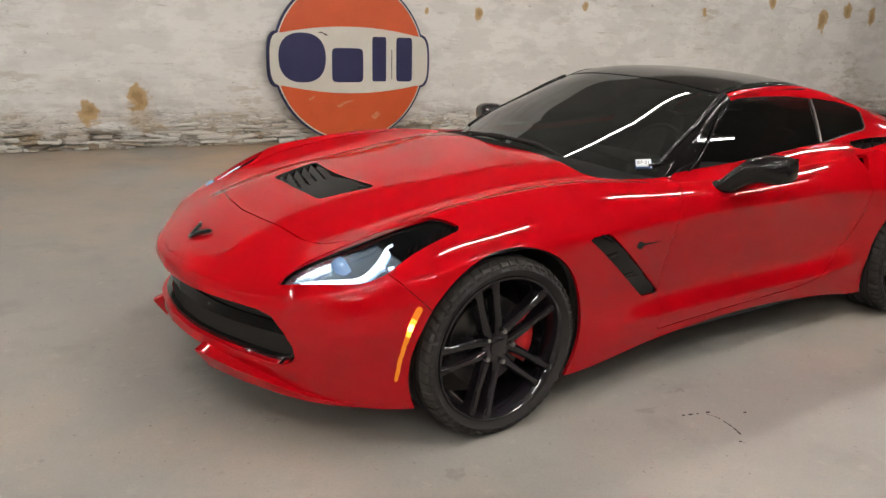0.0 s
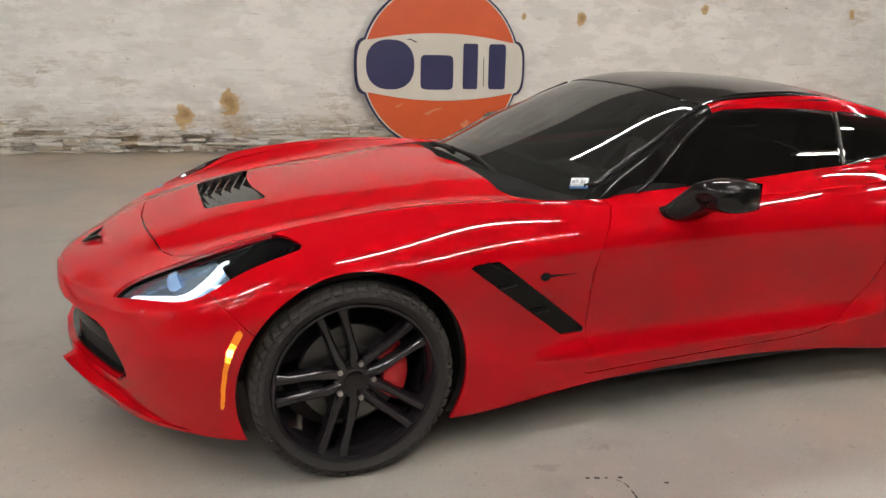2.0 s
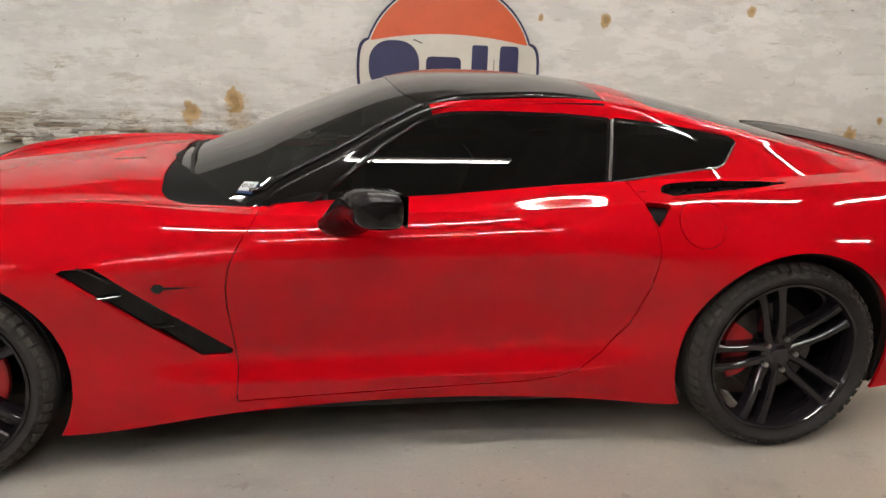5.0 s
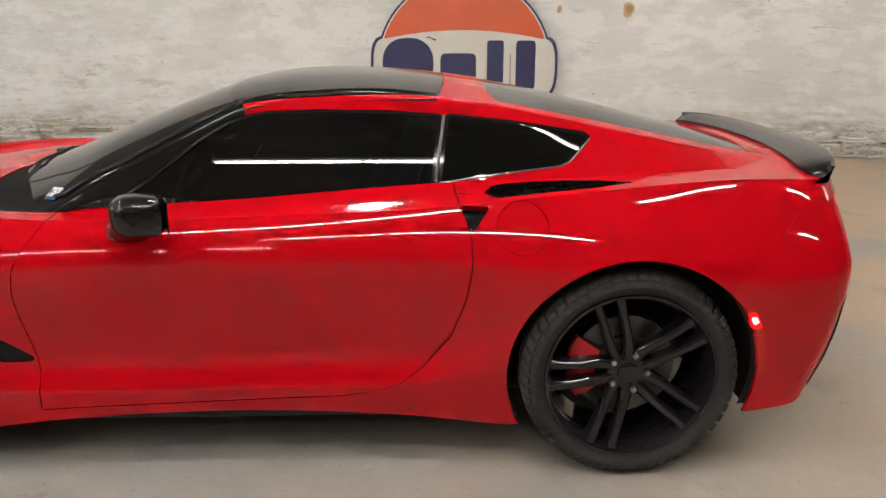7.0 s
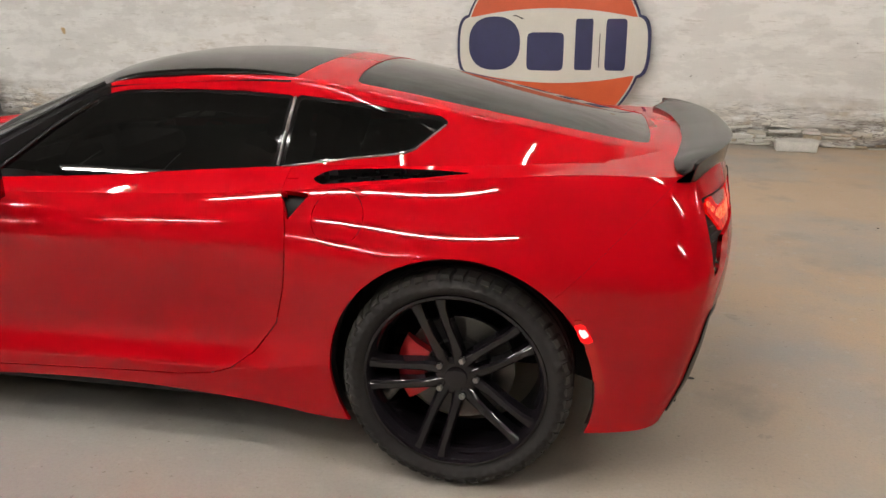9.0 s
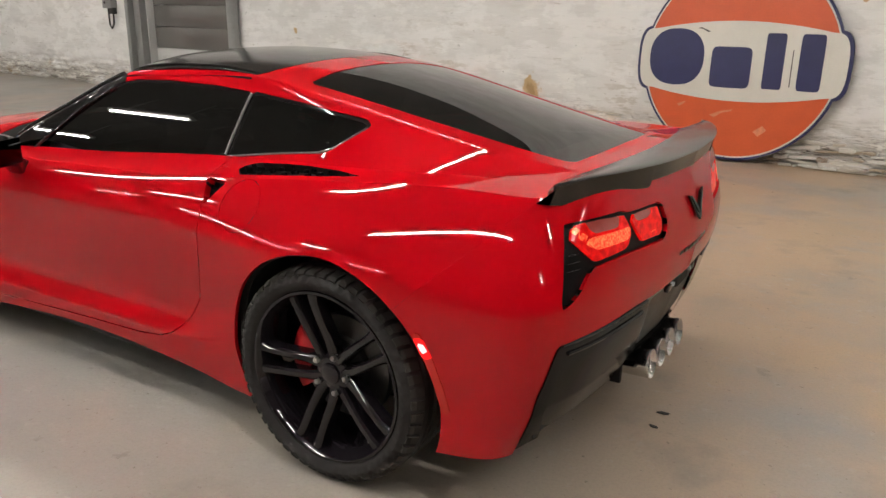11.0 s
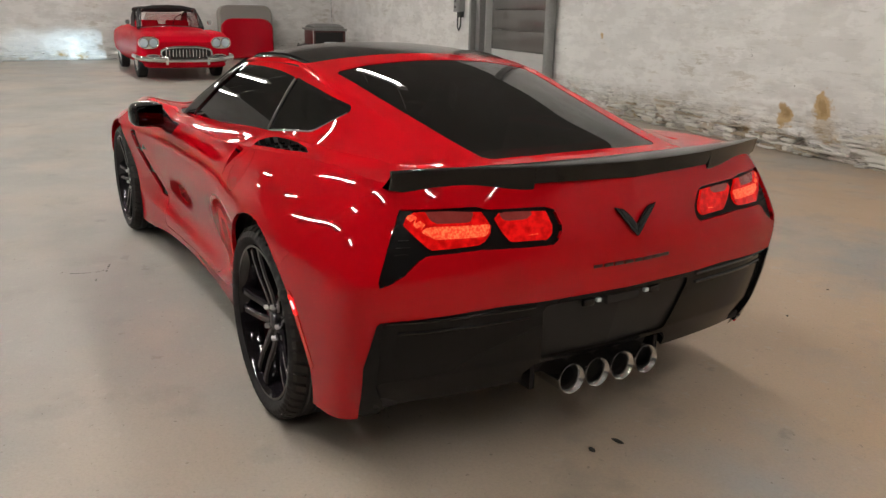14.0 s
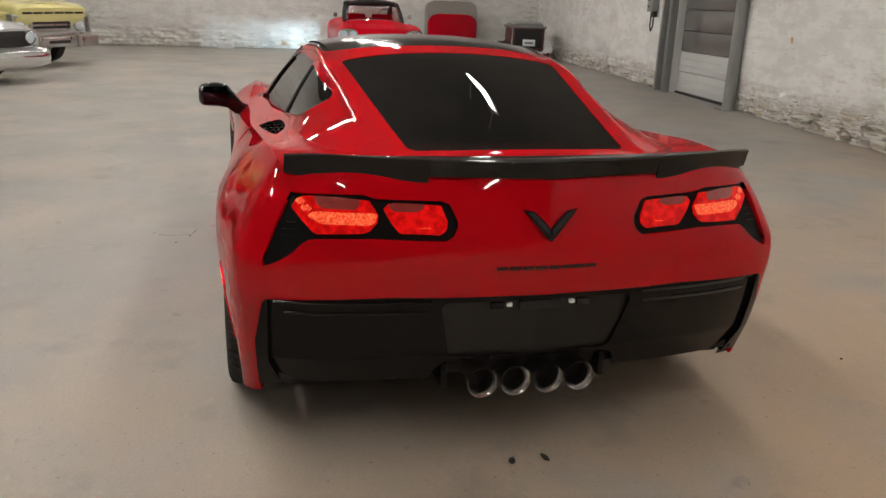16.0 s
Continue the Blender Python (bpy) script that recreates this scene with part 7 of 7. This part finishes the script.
def pale_sedan():
    ob = thing("pale_classic_car", "pale grey classic car with a broad chrome bumper", "car", pose(-6.75, -4.1, 0, 0, 0, 60))
    part("body", loft([(-5.0, 0.80, 0.36, 0.84, 4), (-4.4, 0.96, 0.28, 0.92, 5), (-2.5, 0.98, 0.26, 0.94, 5), (-1.0, 0.98, 0.28, 0.90, 5), (-0.25, 0.96, 0.34, 0.82, 5), (-0.06, 0.92, 0.42, 0.76, 5)]), PALE, ob)
    part("cabin", loft([(-4.0, 0.62, 0.88, 1.05, 3), (-3.4, 0.68, 0.88, 1.34, 4), (-2.4, 0.68, 0.88, 1.38, 4), (-1.9, 0.66, 0.88, 1.22, 4), (-1.55, 0.70, 0.86, 0.96, 4)]), GLOSS_BLACK, ob)
    part("grille", box((0.04, 1.5, 0.20), (-0.05, 0, 0.62), 0.03), MATT_BLACK, ob)
    part("grille_trim", tube([(-0.03, -0.80, 0.50), (-0.02, 0, 0.50), (-0.03, 0.80, 0.50)], 0.03, 8), CHROME, ob)
    part("bumper", loft([(-0.30, 1.0, 0.22, 0.52, 6), (0.02, 0.99, 0.21, 0.52, 5), (0.12, 0.93, 0.23, 0.50, 4), (0.16, 0.80, 0.28, 0.45, 4)]), CHROME, ob)
    for sy in (-1, 1):
        m = Matrix.Translation((-0.02, sy * 0.72, 0.63)) @ pose(0, 0, 0, 0, 0, -90)
        hl = part("headlight", lathe([(0.10, -0.03), (0.102, 0.012), (0.09, 0.022), (0.08, 0.01)], 28, m), CHROME, ob)
        part("lens", lathe([(0.082, 0.01), (0.05, 0.024), (0, 0.03)], 24, m), GLASSY, hl)
        old_wheel(ob, -0.95, sy * 0.80, 0.34, CHROME)
        old_wheel(ob, -3.9, sy * 0.80, 0.34, CHROME)


pale_sedan()


# flaked stones in the foot of the back wall
def stone_paint():
    """Cream limewash on flaking stone, some bare tan or brown, each stone its own shade."""
    mat = bpy.data.materials.new("flaked_stone")
    nt, add, b = nodes_of(mat)
    co = add("ShaderNodeTexCoord").outputs["Object"]
    ob, geo = nt.nodes.new("ShaderNodeObjectInfo"), nt.nodes.new("ShaderNodeNewGeometry")
    shade = math_node(nt, "FRACT", math_node(nt, "ADD", ob.outputs["Random"], math_node(nt, "MULTIPLY", geo.outputs["Random Per Island"], 7.31)), 0)
    ramp = nt.nodes.new("ShaderNodeValToRGB")
    keys = [(0.0, (0.78, 0.76, 0.72)), (0.55, (0.72, 0.69, 0.63)), (0.80, (0.60, 0.54, 0.45)), (0.92, (0.45, 0.36, 0.25)), (1.0, (0.26, 0.20, 0.14))]
    while len(ramp.color_ramp.elements) < len(keys):
        ramp.color_ramp.elements.new(0.5)
    for e, (p, c) in zip(ramp.color_ramp.elements, keys):
        e.position, e.color = p, (*c, 1)
    nt.links.new(shade, ramp.inputs[0])
    c = ramp.outputs[0]
    c = mix_colour(nt, math_node(nt, "MULTIPLY", noise_mask(nt, add, co, 9, 0.50, 0.62, detail=8), 0.55), c, (0.74, 0.72, 0.67))
    c = mix_colour(nt, math_node(nt, "MULTIPLY", noise_mask(nt, add, co, 16, 0.62, 0.70, detail=8, shift=(3, 1, 2)), 0.7), c, (0.24, 0.18, 0.12))
    nt.links.new(c, b.inputs["Base Color"])
    b.inputs["Roughness"].default_value = 0.85
    bp = add("ShaderNodeBump", Strength=0.5, Distance=0.01)
    nt.links.new(noise_mask(nt, add, co, 26, 0.2, 0.8, detail=7), bp.inputs["Height"])
    nt.links.new(bp.outputs[0], b.inputs["Normal"])
    return mat


FLAKED = stone_paint()


def stone_shape(rnd):
    """A ragged flat slab one metre long and high, its face at y = 0 towards -y: vertices and faces."""
    outline = []
    corners = [(-0.5, -0.5), (0.5, -0.5), (0.5, 0.5), (-0.5, 0.5)]
    taper = rnd.uniform(-0.3, 0.3)
    for k in range(4):
        a, b = corners[k], corners[(k + 1) % 4]
        for u in (0.10, 0.33, 0.58, 0.82):
            x, z = a[0] + (b[0] - a[0]) * u, a[1] + (b[1] - a[1]) * u
            outline.append((x * (1 - rnd.uniform(0, 0.14)), z * (1 - rnd.uniform(0.0, 0.45)) * (1 + taper * x)))
    n = len(outline)
    verts = [(x, 0.045, z) for x, z in outline] + [(x, 0.006, z) for x, z in outline]
    verts += [(x * 0.95, rnd.uniform(-0.004, 0.002), z * 0.80) for x, z in outline]
    verts.append((0, rnd.uniform(-0.008, 0.0), 0))
    faces = []
    for base in (0, n):
        for k in range(n):
            j = (k + 1) % n
            faces.append((base + k, base + j, base + n + j, base + n + k))
    faces += [(2 * n + k, 2 * n + (k + 1) % n, 3 * n) for k in range(n)]
    return verts, faces


def wall_stones(wall):
    rnd = random.Random(31)
    shapes = [stone_shape(rnd) for k in range(12)]
    meshes = []
    for verts, faces in shapes:
        me = bpy.data.meshes.new("stone")
        me.from_pydata(verts, [], faces)
        me.materials.append(FLAKED)
        meshes.append(me)
    t = math.atan(WALL_SLOPE)
    rest_v, rest_f = [], []
    z = 0.0
    row = 0
    while z < 0.50:
        high = rnd.uniform(0.018, 0.038)
        s = 8.0 + rnd.uniform(0, 0.2) if row else 8.0
        while s < 24.5:
            long = rnd.choice((0.05, 0.08, 0.11, 0.15, 0.20, 0.28, 0.40)) * rnd.uniform(0.8, 1.2)
            x, y = along(s + long / 2)
            top = 0.20 + 0.20 * noise.noise(Vector((x * 0.75, 3.1, 0.4))) + 0.12 * noise.noise(Vector((x * 2.7, 9.0, z * 4)))
            k = rnd.randrange(12)
            proud, skew, keep = rnd.uniform(-0.008, 0.020), rnd.gauss(0, 3), rnd.random()
            tall = high * rnd.uniform(0.7, 1.6)
            lift = rnd.uniform(-0.010, 0.010) if z > 0.02 else 0.0
            if not (HOLE[0] - 0.45 < s + long and s < HOLE[1] + 0.35) and z + high < top and keep < 0.80:
                big = 0.02 * noise.noise(Vector((s * 0.7, z * 0.8, 5)))
                m = Matrix.Translation((x, y, max(z + high / 2 + lift, tall / 2) + 0.002)) @ Matrix.Rotation(t, 4, "Z") @ Matrix.Translation((0, -big - proud, 0)) @ Matrix.Rotation(radians(skew), 4, "Y") @ Matrix.Diagonal((long, 1, tall, 1))
                if -3.6 < x < 5.2:
                    st = part("stone", meshes[k], FLAKED, wall)
                    st.matrix_basis = m
                else:
                    base = len(rest_v)
                    rest_v += [tuple(m @ Vector(v)) for v in shapes[k][0]]
                    rest_f += [tuple(base + i for i in f) for f in shapes[k][1]]
            s += long * rnd.uniform(0.85, 1.05) + 0.004
        z += high + 0.006
        row += 1
    me = bpy.data.meshes.new("stone_rubble")
    me.from_pydata(rest_v, [], rest_f)
    tagged(part("stone_rubble", me, FLAKED, wall), kind="stuff")


# marks and bits on the floor
def broken_block(x, y, sx, sy, sz, yaw):
    """A rough block with knocked-off corners."""
    bm = box((sx, sy, sz), (0, 0, sz / 2), 0.012)
    bmesh.ops.subdivide_edges(bm, edges=bm.edges[:], cuts=2, use_grid_fill=True)
    for v in bm.verts:
        k = 0.09 * noise.noise(v.co * 9 + Vector((x, y, 0)))
        v.co = Vector((v.co.x * (1 + k), v.co.y * (1 - k), max(0, v.co.z * (1 + 1.2 * k))))
    return tagged(part("broken_block", bm, STONE, None, "", pose(x, y, 0, 0, 0, yaw)), "broken pale masonry block lying at the wall's foot", "rubble", "rubble along the wall")


def chip(name, x, y, sx, sy, sz, mat, label, category, yaw=0.0, group=""):
    bm = bmesh.new()
    bmesh.ops.create_icosphere(bm, subdivisions=2, radius=1)
    rnd = random.Random(int(1000 * (x + 20) + 7 * y))
    for v in bm.verts:
        v.co *= 0.8 + 0.35 * rnd.random()
        v.co.z = max(v.co.z, -0.55)
    bmesh.ops.scale(bm, vec=(sx / 2, sy / 2, sz / 1.5), verts=bm.verts)
    low = min(v.co.z for v in bm.verts)
    bmesh.ops.translate(bm, vec=(0, 0, -low), verts=bm.verts)
    ob = part(name, bm, mat, None, "", pose(x, y, 0.0, 0, 0, yaw))
    return tagged(ob, label, category, group)


chip("dirt_spot", 3.462, 0.068, 0.05, 0.022, 0.004, DIRT, "small flat dark oil spot on the concrete floor", "stain", 10, "oil spots")
for sx, sy2, l in ((0.715, -1.128, 0.016), (0.745, -1.137, 0.022), (0.775, -1.146, 0.012), (0.82, -1.158, 0.02), (0.742, -1.366, 0.014), (0.95, -1.23, 0.018)):
    chip("dirt_spot", sx, sy2, l, l * 0.5, 0.003, DIRT, "small flat dark oil spot on the concrete floor", "stain", -20, "oil spots")
chip("dirt_spot", 3.462, -0.044, 0.036, 0.02, 0.004, DIRT, "small flat dark oil spot on the concrete floor", "stain", -20, "oil spots")
bm = bmesh.new()
arc = [(0.80, -1.165), (0.815, -1.20), (0.812, -1.245), (0.803, -1.29), (0.785, -1.335)]
pts = spl([(i, *p) for i, p in enumerate(arc)], np.linspace(0, 4, 26))
for i in range(25):
    if i in (4, 9, 10):
        continue
    a, b2 = Vector((*pts[i], 0.002)), Vector((*pts[i + 1], 0.002))
    n = Vector((-(b2 - a).y, (b2 - a).x, 0)).normalized() * (0.0015 + 0.0035 * (i / 25) * (0.6 + 0.4 * math.sin(i * 1.7)))
    bm.faces.new([bm.verts.new(p) for p in (a - n, b2 - n, b2 + n, a + n)])
tagged(part("floor_scuff", bm, DIRT), "thin curved dark scuff mark on the concrete floor", "stain")
x = 4.85
broken_block(x, wall_y(x) - 0.20, 0.36, 0.19, 0.10, -5)
broken_block(-15.30, -1.15, 0.20, 0.40, 0.13, 0)
rnd = random.Random(5)
for i in range(22):
    chip("floor_grit", rnd.uniform(-2.5, 7.5), rnd.choice((rnd.uniform(-2.4, -1.1), rnd.uniform(1.4, 4.4))), rnd.uniform(0.006, 0.016), rnd.uniform(0.006, 0.014), rnd.uniform(0.003, 0.006), DIRT, "small dark crumb of grit on the concrete floor", "grit", 0, "grit on the floor")

wall_stones(north)
